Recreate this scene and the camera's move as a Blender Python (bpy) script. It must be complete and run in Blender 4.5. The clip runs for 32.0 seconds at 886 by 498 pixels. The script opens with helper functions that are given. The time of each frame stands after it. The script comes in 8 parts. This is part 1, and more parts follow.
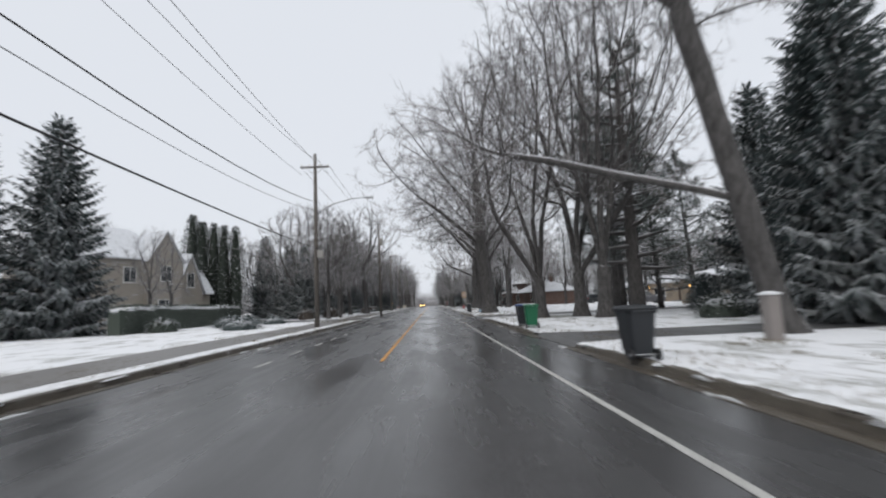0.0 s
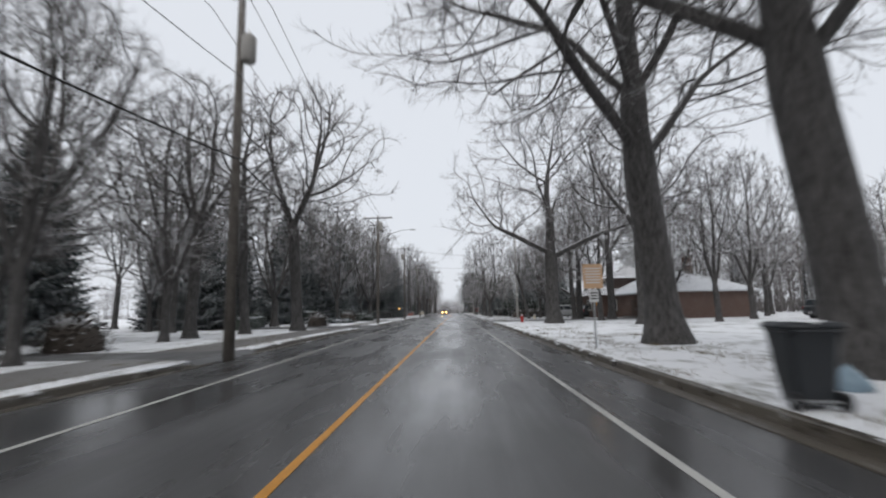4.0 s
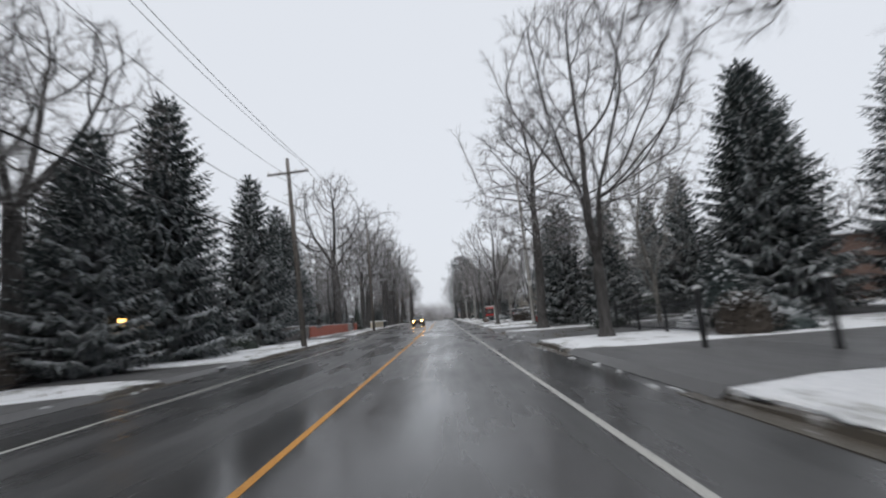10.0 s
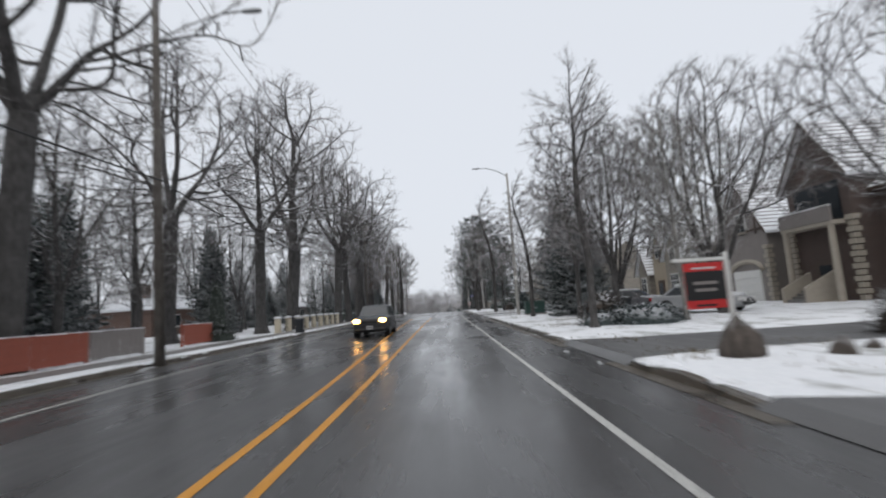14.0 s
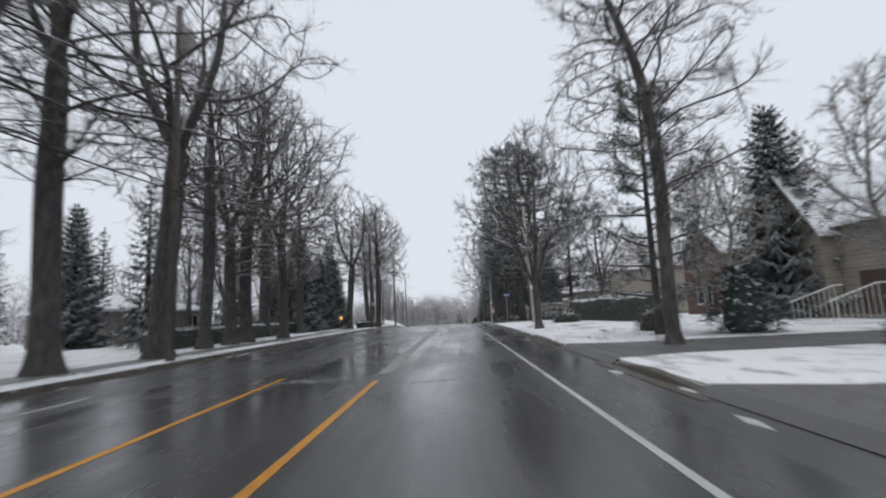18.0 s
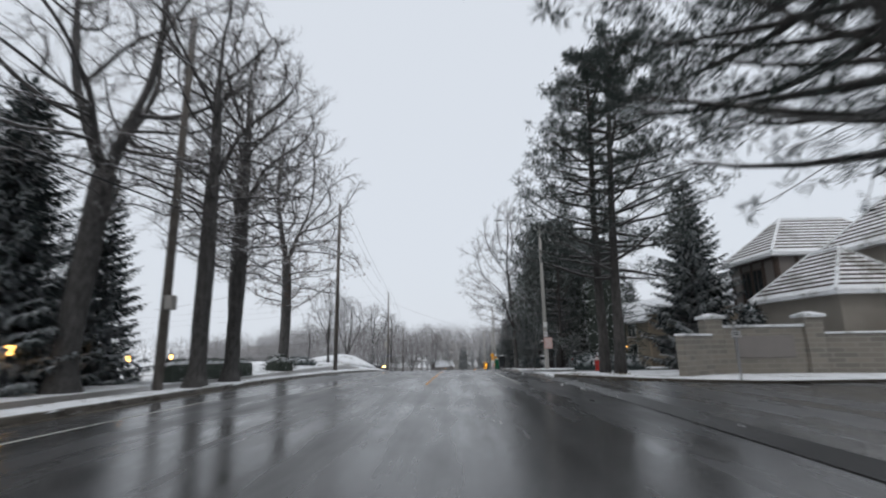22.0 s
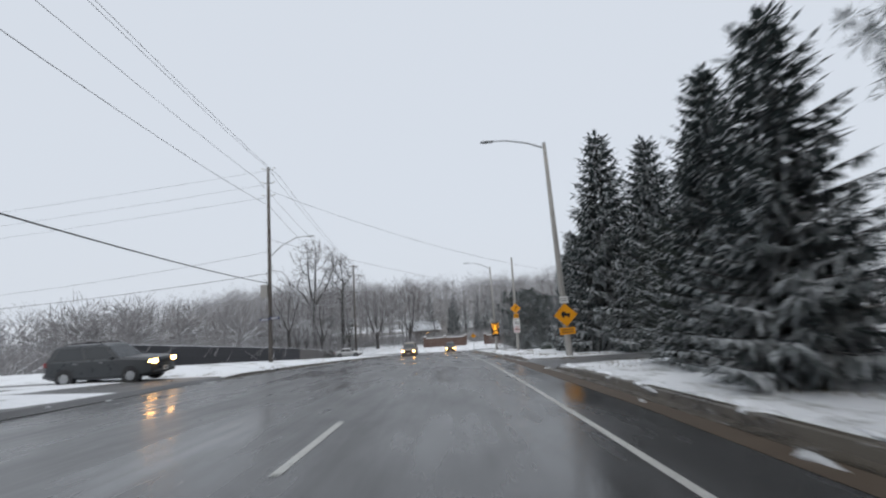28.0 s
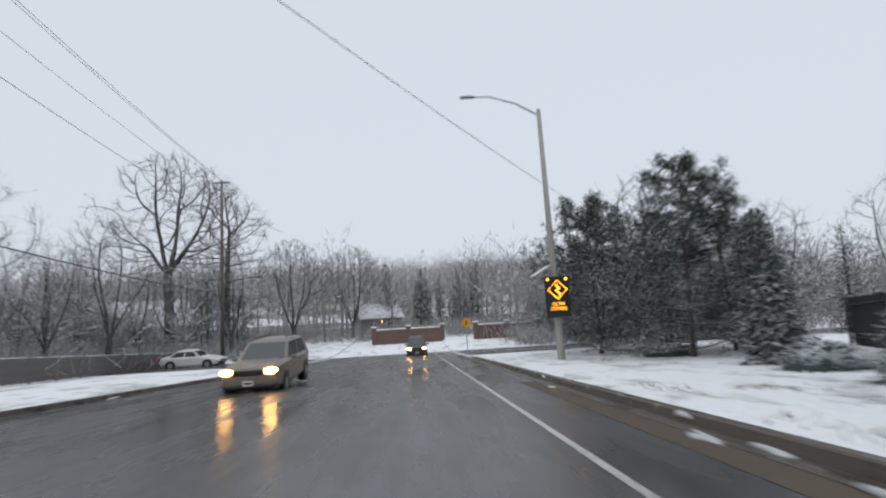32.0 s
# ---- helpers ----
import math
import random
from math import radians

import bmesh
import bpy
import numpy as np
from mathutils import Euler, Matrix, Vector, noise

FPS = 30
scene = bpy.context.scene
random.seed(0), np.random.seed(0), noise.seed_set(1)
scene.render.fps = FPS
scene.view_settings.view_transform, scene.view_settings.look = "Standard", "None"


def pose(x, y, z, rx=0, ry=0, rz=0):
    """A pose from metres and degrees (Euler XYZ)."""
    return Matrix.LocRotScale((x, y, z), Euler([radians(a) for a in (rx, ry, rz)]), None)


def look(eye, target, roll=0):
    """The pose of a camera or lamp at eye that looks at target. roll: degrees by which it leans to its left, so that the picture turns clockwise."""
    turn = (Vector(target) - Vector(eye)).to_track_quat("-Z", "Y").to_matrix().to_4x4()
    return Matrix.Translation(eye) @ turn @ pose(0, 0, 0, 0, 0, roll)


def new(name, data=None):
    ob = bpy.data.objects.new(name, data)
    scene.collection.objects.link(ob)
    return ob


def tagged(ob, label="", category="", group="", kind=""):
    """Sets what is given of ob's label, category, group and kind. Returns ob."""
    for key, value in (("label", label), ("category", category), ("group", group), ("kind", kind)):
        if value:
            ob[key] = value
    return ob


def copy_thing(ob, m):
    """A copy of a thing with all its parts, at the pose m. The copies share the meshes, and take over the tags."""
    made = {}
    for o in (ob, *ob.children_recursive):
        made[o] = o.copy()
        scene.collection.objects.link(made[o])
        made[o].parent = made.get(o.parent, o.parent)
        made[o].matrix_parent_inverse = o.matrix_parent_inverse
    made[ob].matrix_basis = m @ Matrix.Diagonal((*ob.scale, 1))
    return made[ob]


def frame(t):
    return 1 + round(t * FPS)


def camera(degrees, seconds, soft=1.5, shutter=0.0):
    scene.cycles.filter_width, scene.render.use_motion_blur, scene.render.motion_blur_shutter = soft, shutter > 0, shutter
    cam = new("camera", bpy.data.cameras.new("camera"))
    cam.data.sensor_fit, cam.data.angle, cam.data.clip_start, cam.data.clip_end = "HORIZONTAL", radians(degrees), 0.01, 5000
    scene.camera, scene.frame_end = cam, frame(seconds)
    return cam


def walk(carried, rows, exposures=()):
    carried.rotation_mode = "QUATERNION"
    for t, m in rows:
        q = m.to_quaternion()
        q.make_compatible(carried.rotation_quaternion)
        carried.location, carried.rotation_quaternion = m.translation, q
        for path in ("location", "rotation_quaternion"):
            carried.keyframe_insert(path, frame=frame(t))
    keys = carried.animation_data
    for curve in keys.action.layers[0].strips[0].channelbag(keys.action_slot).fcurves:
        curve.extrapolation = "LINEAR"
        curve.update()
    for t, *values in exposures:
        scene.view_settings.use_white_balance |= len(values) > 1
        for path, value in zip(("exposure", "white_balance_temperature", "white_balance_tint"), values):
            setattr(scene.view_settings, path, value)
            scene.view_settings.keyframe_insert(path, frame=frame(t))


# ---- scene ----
cam = camera(86.5, 32.0, soft=2.1, shutter=0.5)
PATH = [
    (0.0, pose(-0.235, -0.000, 1.374, 96.57, 2.53, -1.50)),
    (0.5, pose(-0.222, 6.283, 1.375, 96.03, 3.29, -1.59)),
    (1.0, pose(-0.208, 12.541, 1.376, 95.71, 4.26, -1.66)),
    (1.5, pose(-0.190, 18.802, 1.373, 96.64, 3.40, -1.46)),
    (2.0, pose(-0.159, 25.060, 1.374, 97.08, 2.96, -1.09)),
    (2.5, pose(-0.130, 31.312, 1.377, 97.51, 2.85, 0.28)),
    (3.0, pose(-0.100, 37.438, 1.379, 97.27, 2.39, 1.15)),
    (3.5, pose(-0.061, 43.456, 1.376, 97.46, 0.76, 1.59)),
    (5.5, pose(0.167, 69.235, 1.424, 97.26, 3.04, 1.13)),
    (6.0, pose(0.173, 76.247, 1.405, 97.08, 3.06, 1.12)),
    (6.5, pose(0.175, 83.280, 1.387, 98.40, 2.59, 1.31)),
    (7.0, pose(0.178, 90.199, 1.375, 98.75, 3.04, 1.61)),
    (7.5, pose(0.205, 97.051, 1.348, 99.01, 3.52, 1.64)),
    (8.0, pose(0.240, 103.858, 1.330, 99.21, 4.59, 1.23)),
    (8.5, pose(0.273, 110.493, 1.311, 99.01, 4.36, 0.63)),
    (9.0, pose(0.282, 116.974, 1.307, 99.06, 3.38, 0.12)),
    (9.5, pose(0.271, 123.365, 1.312, 98.94, 3.91, 0.04)),
    (10.0, pose(0.277, 129.679, 1.308, 98.10, 4.41, 0.02)),
    (10.5, pose(0.271, 135.986, 1.322, 97.20, 3.45, -0.16)),
    (11.0, pose(0.262, 142.309, 1.332, 96.95, 3.29, -0.33)),
    (11.5, pose(0.238, 148.594, 1.348, 96.59, 3.08, -0.03)),
    (12.0, pose(0.225, 154.760, 1.362, 96.62, 3.26, -0.05)),
    (12.5, pose(0.248, 160.831, 1.367, 96.75, 4.08, 0.15)),
    (13.0, pose(0.274, 166.961, 1.369, 96.58, 3.55, 0.27)),
    (13.5, pose(0.285, 173.175, 1.372, 97.09, 3.70, 0.82)),
    (14.0, pose(0.316, 179.430, 1.380, 96.83, 3.85, 0.51)),
    (14.5, pose(0.365, 185.583, 1.383, 97.03, 3.09, 0.41)),
    (16.5, pose(0.363, 208.863, 1.379, 97.42, 2.49, 2.70)),
    (17.0, pose(0.302, 214.458, 1.372, 97.54, 2.99, 2.64)),
    (17.5, pose(0.219, 220.010, 1.368, 97.03, 2.89, 1.98)),
    (18.0, pose(0.147, 225.626, 1.364, 97.75, 2.83, 1.56)),
    (18.5, pose(0.094, 231.190, 1.365, 100.09, 3.23, 1.38)),
    (19.0, pose(0.045, 236.715, 1.351, 102.10, 3.00, 1.48)),
    (19.5, pose(-0.020, 242.263, 1.351, 104.24, 2.50, 1.40)),
    (20.0, pose(-0.103, 247.826, 1.352, 103.23, 2.52, 1.02)),
    (20.5, pose(-0.190, 253.348, 1.360, 101.69, 1.86, 0.61)),
    (21.0, pose(-0.271, 258.793, 1.370, 101.76, 1.11, 0.54)),
    (21.5, pose(-0.343, 264.100, 1.377, 101.60, 0.47, 1.45)),
    (22.0, pose(-0.385, 269.310, 1.336, 101.50, 0.89, 1.79)),
    (22.5, pose(-0.406, 274.392, 1.295, 101.65, 1.23, 1.68)),
    (23.0, pose(-0.404, 279.409, 1.264, 101.62, 1.57, 2.44)),
    (23.5, pose(-0.403, 284.411, 1.211, 100.58, 2.12, 1.46)),
    (24.0, pose(-0.363, 289.301, 1.110, 99.80, 2.56, 1.35)),
    (24.5, pose(-0.262, 294.195, 0.977, 98.67, 2.50, 0.38)),
    (25.0, pose(-0.166, 298.983, 0.841, 97.78, 3.42, -0.15)),
    (25.5, pose(-0.060, 303.888, 0.709, 96.84, 4.07, -0.72)),
    (26.0, pose(0.082, 308.637, 0.536, 96.64, 4.49, -0.36)),
    (26.5, pose(0.248, 313.217, 0.321, 95.81, 5.04, -0.65)),
    (28.5, pose(0.015, 331.745, -0.661, 96.90, 2.66, 0.61)),
    (29.0, pose(-0.016, 337.404, -1.077, 96.81, 2.20, 0.37)),
    (29.5, pose(-0.049, 343.167, -1.500, 96.64, 1.77, 0.30)),
    (30.0, pose(-0.072, 348.808, -1.917, 96.70, 3.09, -0.62)),
    (30.5, pose(-0.037, 354.351, -2.364, 97.05, 3.86, -1.60)),
    (31.0, pose(0.035, 359.868, -2.848, 95.87, 4.12, -3.05)),
    (31.5, pose(0.117, 365.372, -3.329, 95.49, 3.46, -3.26)),
    (32.0, pose(0.201, 370.869, -3.827, 95.84, 3.04, -3.48)),
]
walk(cam, PATH, [(0.0, 0.08, 6520, 10), (14.0, 0.08, 6480, 10), (19.0, 0.05, 6380, 10), (22.0, 0.0, 6370, 9), (25.0, -0.04, 6310, 9), (32.0, -0.04, 6300, 9)])

# ---- light ----
world = bpy.data.worlds.new("overcast_sky")
scene.world = world
world.use_nodes = True
wn, wl = world.node_tree.nodes, world.node_tree.links
wn.clear()
w_out = wn.new("ShaderNodeOutputWorld")
w_bg = wn.new("ShaderNodeBackground")
w_sky = wn.new("ShaderNodeTexSky")
w_sky.sky_type = "NISHITA"
w_sky.sun_disc = False
w_sky.sun_elevation = radians(28)
w_sky.sun_rotation = radians(200)
w_sky.air_density, w_sky.dust_density = 1.0, 6.0
w_dim = wn.new("ShaderNodeMix")
w_dim.data_type, w_dim.blend_type = "RGBA", "MULTIPLY"
w_dim.inputs[0].default_value = 1.0
w_dim.inputs[7].default_value = (0.07, 0.07, 0.07, 1)
w_mix = wn.new("ShaderNodeMix")
w_mix.data_type = "RGBA"
w_mix.inputs[0].default_value = 0.9
w_mix.inputs[7].default_value = (0.775, 0.81, 0.87, 1)
wl.new(w_sky.outputs[0], w_dim.inputs[6])
wl.new(w_dim.outputs[2], w_mix.inputs[6])
wl.new(w_mix.outputs[2], w_bg.inputs[0])
w_bg.inputs[1].default_value = 1.0
wl.new(w_bg.outputs[0], w_out.inputs[0])

sun_data = bpy.data.lights.new("sun", "SUN")
sun_data.energy, sun_data.angle, sun_data.color = 1.1, radians(80), (1.0, 0.97, 0.93)
sun = new("sun", sun_data)
sun.matrix_world = look((0, 0, 60), (12, 30, 0))

# ---- materials ----


class Mat:
    """A small builder for node materials."""

    def __init__(self, name, rough=0.8, metal=0.0, spec=0.4):
        self.m = bpy.data.materials.new(name)
        self.m.use_nodes = True
        self.t = self.m.node_tree
        self.b = self.t.nodes["Principled BSDF"]
        self.b.inputs["Roughness"].default_value = rough
        self.b.inputs["Metallic"].default_value = metal
        self.b.inputs["Specular IOR Level"].default_value = spec

    def node(self, kind, **kw):
        n = self.t.nodes.new(kind)
        for k, v in kw.items():
            setattr(n, k, v)
        return n

    def link(self, a, b):
        self.t.links.new(a, b)

    def coords(self, kind="Object", scale=(1, 1, 1)):
        c = self.node("ShaderNodeTexCoord")
        m = self.node("ShaderNodeMapping")
        m.inputs["Scale"].default_value = scale
        self.link(c.outputs[kind], m.inputs[0])
        return m.outputs[0]

    def world_pos(self, scale=(1, 1, 1)):
        g = self.node("ShaderNodeNewGeometry")
        m = self.node("ShaderNodeMapping")
        m.inputs["Scale"].default_value = scale
        self.link(g.outputs["Position"], m.inputs[0])
        return m.outputs[0]

    def node_at(self, offset, scale):
        g = self.node("ShaderNodeNewGeometry")
        a = self.node("ShaderNodeVectorMath", operation="ADD")
        a.inputs[1].default_value = offset
        b = self.node("ShaderNodeVectorMath", operation="MULTIPLY")
        b.inputs[1].default_value = scale
        self.link(g.outputs["Position"], a.inputs[0])
        self.link(a.outputs[0], b.inputs[0])
        return b.outputs[0]

    def noise(self, vec, scale, detail=4.0, rough=0.6):
        n = self.node("ShaderNodeTexNoise")
        n.inputs["Scale"].default_value = scale
        n.inputs["Detail"].default_value = detail
        n.inputs["Roughness"].default_value = rough
        self.link(vec, n.inputs["Vector"])
        return n.outputs["Fac"]

    def ramp(self, fac, stops):
        r = self.node("ShaderNodeValToRGB")
        e = r.color_ramp.elements
        while len(e) > len(stops):
            e.remove(e[-1])
        while len(e) < len(stops):
            e.new(0.5)
        for el, (p, c) in zip(e, stops):
            el.position = p
            el.color = c if len(c) == 4 else (*c, 1)
        self.link(fac, r.inputs[0])
        return r.outputs[0]

    def mix(self, fac, a, b, blend="MIX"):
        n = self.node("ShaderNodeMix", data_type="RGBA", blend_type=blend)
        for sock, v in ((n.inputs[0], fac), (n.inputs[6], a), (n.inputs[7], b)):
            if isinstance(v, (int, float)):
                sock.default_value = v
            elif isinstance(v, tuple):
                sock.default_value = v if len(v) == 4 else (*v, 1)
            else:
                self.link(v, sock)
        return n.outputs[2]

    def math(self, op, a, b=0.0):
        n = self.node("ShaderNodeMath", operation=op)
        for sock, v in ((n.inputs[0], a), (n.inputs[1], b)):
            if isinstance(v, (int, float)):
                sock.default_value = v
            else:
                self.link(v, sock)
        return n.outputs[0]

    def normal_z(self):
        g = self.node("ShaderNodeNewGeometry")
        s = self.node("ShaderNodeSeparateXYZ")
        self.link(g.outputs["Normal"], s.inputs[0])
        return s.outputs[2]

    def island(self):
        return self.node("ShaderNodeNewGeometry").outputs["Random Per Island"]

    def random(self):
        return self.node("ShaderNodeObjectInfo").outputs["Random"]

    def color(self, c):
        if isinstance(c, tuple):
            self.b.inputs["Base Color"].default_value = c if len(c) == 4 else (*c, 1)
        else:
            self.link(c, self.b.inputs["Base Color"])
        return self

    def rough(self, r):
        self.link(r, self.b.inputs["Roughness"])
        return self

    def bump(self, h, strength=0.3, dist=0.02):
        n = self.node("ShaderNodeBump")
        n.inputs["Strength"].default_value = strength
        n.inputs["Distance"].default_value = dist
        self.link(h, n.inputs["Height"])
        self.link(n.outputs[0], self.b.inputs["Normal"])
        return self


def m_snow():
    m = Mat("snow", 0.75, spec=0.25)
    p = m.world_pos()
    big = m.noise(p, 0.35, 5, 0.65)
    fine = m.noise(p, 7.0, 5, 0.7)
    mid = m.noise(m.world_pos((1, 0.45, 1)), 1.3, 4)
    base = m.ramp(fine, [(0.3, (0.72, 0.74, 0.77)), (0.7, (0.85, 0.86, 0.88))])
    grass = m.ramp(fine, [(0.35, (0.03, 0.035, 0.018)), (0.65, (0.10, 0.10, 0.05))])
    thin = m.math("MULTIPLY", big, mid)
    f = m.ramp(thin, [(0.17, (1, 1, 1)), (0.235, (0, 0, 0))])
    f = m.math("MULTIPLY", f, m.ramp(fine, [(0.4, (0.1, 0.1, 0.1)), (0.6, (0.75, 0.75, 0.75))]))
    lawn = m.node("ShaderNodeVectorMath", operation="LENGTH")
    m.link(m.node_at((-8.6, -32.8, 0), (0.2, 0.16, 0.0)), lawn.inputs[0])
    bare = m.ramp(m.math("ADD", lawn.outputs["Value"], m.math("MULTIPLY", mid, 0.9)), [(0.85, (0.85, 0.85, 0.85)), (1.35, (0, 0, 0))])
    f = m.math("MAXIMUM", f, m.math("MULTIPLY", bare, m.ramp(fine, [(0.3, (0.3, 0.3, 0.3)), (0.6, (1, 1, 1))])))
    m.color(m.mix(f, base, grass))
    h = m.math("ADD", fine, m.math("MULTIPLY", big, 3.0))
    return m.bump(h, 0.8, 0.08).m


def m_asphalt(name="wet_asphalt", base=0.042, wet=0.13, dry=0.42):
    m = Mat(name, 0.4, spec=0.5)
    p = m.world_pos()
    streak = m.noise(m.world_pos((1.3, 0.06, 1)), 1.0, 4, 0.6)
    patch = m.noise(m.world_pos((0.6, 0.18, 1)), 0.8, 5, 0.6)
    fine = m.noise(p, 60.0, 3, 0.7)
    c = m.mix(streak, (base * 0.65,) * 3, (base * 1.7, base * 1.7, base * 1.75))
    c = m.mix(m.ramp(fine, [(0.35, (0, 0, 0)), (0.75, (0.4, 0.4, 0.4))]), c, (base * 2.6, base * 2.6, base * 2.6))
    m.color(c)
    r = m.ramp(m.math("ADD", m.math("MULTIPLY", patch, 0.6), m.math("MULTIPLY", streak, 0.4)),
               [(0.38, (wet,) * 3), (0.62, (dry,) * 3)])
    m.rough(r)
    return m.bump(fine, 0.12, 0.004).m


def m_concrete(name, c, wet=0.45):
    m = Mat(name, wet)
    p = m.world_pos()
    n = m.noise(p, 1.1, 5)
    f = m.noise(p, 35, 4, 0.7)
    a = tuple(v * 0.6 for v in c)
    m.color(m.mix(f, m.mix(n, a, c), tuple(v * 1.15 for v in c)))
    return m.bump(f, 0.3, 0.005).m


def m_paint(name, c, wear=(0.02, 0.02, 0.02)):
    m = Mat(name, 0.5)
    p = m.world_pos()
    f = m.noise(p, 14, 5, 0.75)
    g = m.noise(m.world_pos((1, 0.25, 1)), 1.5, 3)
    k = m.ramp(m.math("ADD", m.math("MULTIPLY", f, 0.6), m.math("MULTIPLY", g, 0.4)), [(0.34, (1, 1, 1)), (0.47, (0, 0, 0))])
    return m.color(m.mix(k, c, wear)).m


def m_bark(name, dark, light, snow=0.5):
    m = Mat(name, 0.9)
    p = m.coords("Object", (1, 1, 0.25))
    f = m.noise(p, 9, 5, 0.7)
    g = m.noise(m.coords("Object"), 0.8, 3)
    c = m.mix(m.ramp(f, [(0.36, (0, 0, 0)), (0.66, (1, 1, 1))]), dark, light)
    c = m.mix(m.math("MULTIPLY", g, 0.5), c, tuple(v * 0.55 for v in dark))
    nz = m.normal_z()
    s = m.math("ADD", nz, m.math("MULTIPLY", m.noise(m.coords("Object"), 3.0, 3), 0.5))
    k = m.ramp(s, [(0.72, (0, 0, 0)), (0.95, (snow, snow, snow))])
    m.color(m.mix(k, c, (0.72, 0.73, 0.76)))
    return m.bump(f, 0.8, 0.05).m


def m_needles(name, dark, light, snow=0.55, lo=0.62, hi=1.02):
    m = Mat(name, 0.75, spec=0.25)
    isl = m.island()
    c = m.mix(isl, dark, light)
    g = m.noise(m.world_pos(), 0.5, 3)
    c = m.mix(m.math("MULTIPLY", g, 0.6), c, tuple(v * 0.6 for v in dark))
    s = m.math("ADD", m.normal_z(), m.math("MULTIPLY", m.noise(m.world_pos(), 1.6, 3), 0.7))
    s = m.math("SUBTRACT", s, 0.3)
    k = m.ramp(s, [(lo, (0, 0, 0)), (hi, (snow, snow, snow))])
    return m.color(m.mix(k, c, (0.7, 0.72, 0.75))).m


def m_plain(name, c, rough=0.6, metal=0.0, var=0.25, scale=4.0, bump=0.1):
    m = Mat(name, rough, metal)
    f = m.noise(m.coords("Object"), scale, 5, 0.65)
    m.color(m.mix(f, tuple(v * (1 - var) for v in c), tuple(min(1, v * (1 + var)) for v in c)))
    return m.bump(f, bump, 0.01).m


def m_brick(name, a, b, mortar, scale=1.0):
    m = Mat(name, 0.85)
    t = m.node("ShaderNodeTexBrick")
    t.inputs["Scale"].default_value = scale
    t.inputs["Brick Width"].default_value = 0.22
    t.inputs["Row Height"].default_value = 0.075
    t.inputs["Mortar Size"].default_value = 0.008
    t.inputs["Color1"].default_value = (*a, 1)
    t.inputs["Color2"].default_value = (*b, 1)
    t.inputs["Mortar"].default_value = (*mortar, 1)
    c = m.node("ShaderNodeTexCoord")
    s = m.node("ShaderNodeSeparateXYZ")
    m.link(c.outputs["Object"], s.inputs[0])
    u = m.math("ADD", s.outputs[0], s.outputs[1])
    k = m.node("ShaderNodeCombineXYZ")
    m.link(u, k.inputs[0])
    m.link(s.outputs[2], k.inputs[1])
    m.link(k.outputs[0], t.inputs["Vector"])
    f = m.noise(m.coords("Object"), 1.2, 4)
    m.color(m.mix(m.math("MULTIPLY", f, 0.6), t.outputs["Color"], tuple(v * 0.5 for v in a)))
    return m.bump(t.outputs["Fac"], -0.3, 0.01).m


def m_roof():
    m = Mat("snowy_shingles", 0.8)
    p = m.coords("Object")
    s = m.node("ShaderNodeSeparateXYZ")
    m.link(p, s.inputs[0])
    w = m.math("FRACT", m.math("MULTIPLY", s.outputs[2], 5.0))
    n = m.noise(p, 2.5, 5, 0.7)
    k = m.math("ADD", m.math("MULTIPLY", w, 0.5), m.math("MULTIPLY", n, 0.75))
    c = m.ramp(k, [(0.28, (0.1, 0.1, 0.11)), (0.48, (0.62, 0.64, 0.67))])
    m.color(c)
    return m.bump(w, 0.4, 0.02).m


def m_glass(name="window_glass"):
    m = Mat(name, 0.08, spec=0.6)
    return m.color((0.025, 0.03, 0.035)).m


def m_glow(name, c, strength):
    m = Mat(name, 0.4)
    m.color(c)
    m.b.inputs["Emission Color"].default_value = (*c, 1)
    m.b.inputs["Emission Strength"].default_value = strength
    return m.m


def m_car(name, c):
    m = Mat(name, 0.3, 0.0, 0.5)
    n = m.noise(m.coords("Object"), 3.0, 4)
    m.color(m.mix(n, c, tuple(v * 0.7 + 0.03 for v in c)))
    m.rough(m.ramp(n, [(0.3, (0.22,) * 3), (0.7, (0.5,) * 3)]))
    return m.m


SNOW = m_snow()
ASPHALT = m_asphalt()
DRIVE = m_asphalt("driveway_asphalt", 0.07, 0.35, 0.7)
def m_kerb():
    m = Mat("wet_dirty_concrete", 0.5)
    p = m.world_pos()
    n = m.noise(m.world_pos((1, 0.4, 1)), 2.2, 6, 0.7)
    f = m.noise(p, 30, 4, 0.7)
    c = m.mix(f, (0.045, 0.038, 0.028), (0.12, 0.105, 0.085))
    c = m.mix(m.ramp(n, [(0.5, (0, 0, 0)), (0.62, (0.85, 0.85, 0.85))]), c, (0.028, 0.022, 0.016))
    c = m.mix(m.ramp(m.noise(m.world_pos((1, 0.5, 1)), 5.0, 5, 0.75), [(0.6, (0, 0, 0)), (0.68, (0.6, 0.6, 0.6))]), c, (0.5, 0.5, 0.51))
    m.color(c)
    m.rough(m.ramp(n, [(0.35, (0.55,) * 3), (0.65, (0.2,) * 3)]))
    return m.bump(f, 0.5, 0.012).m


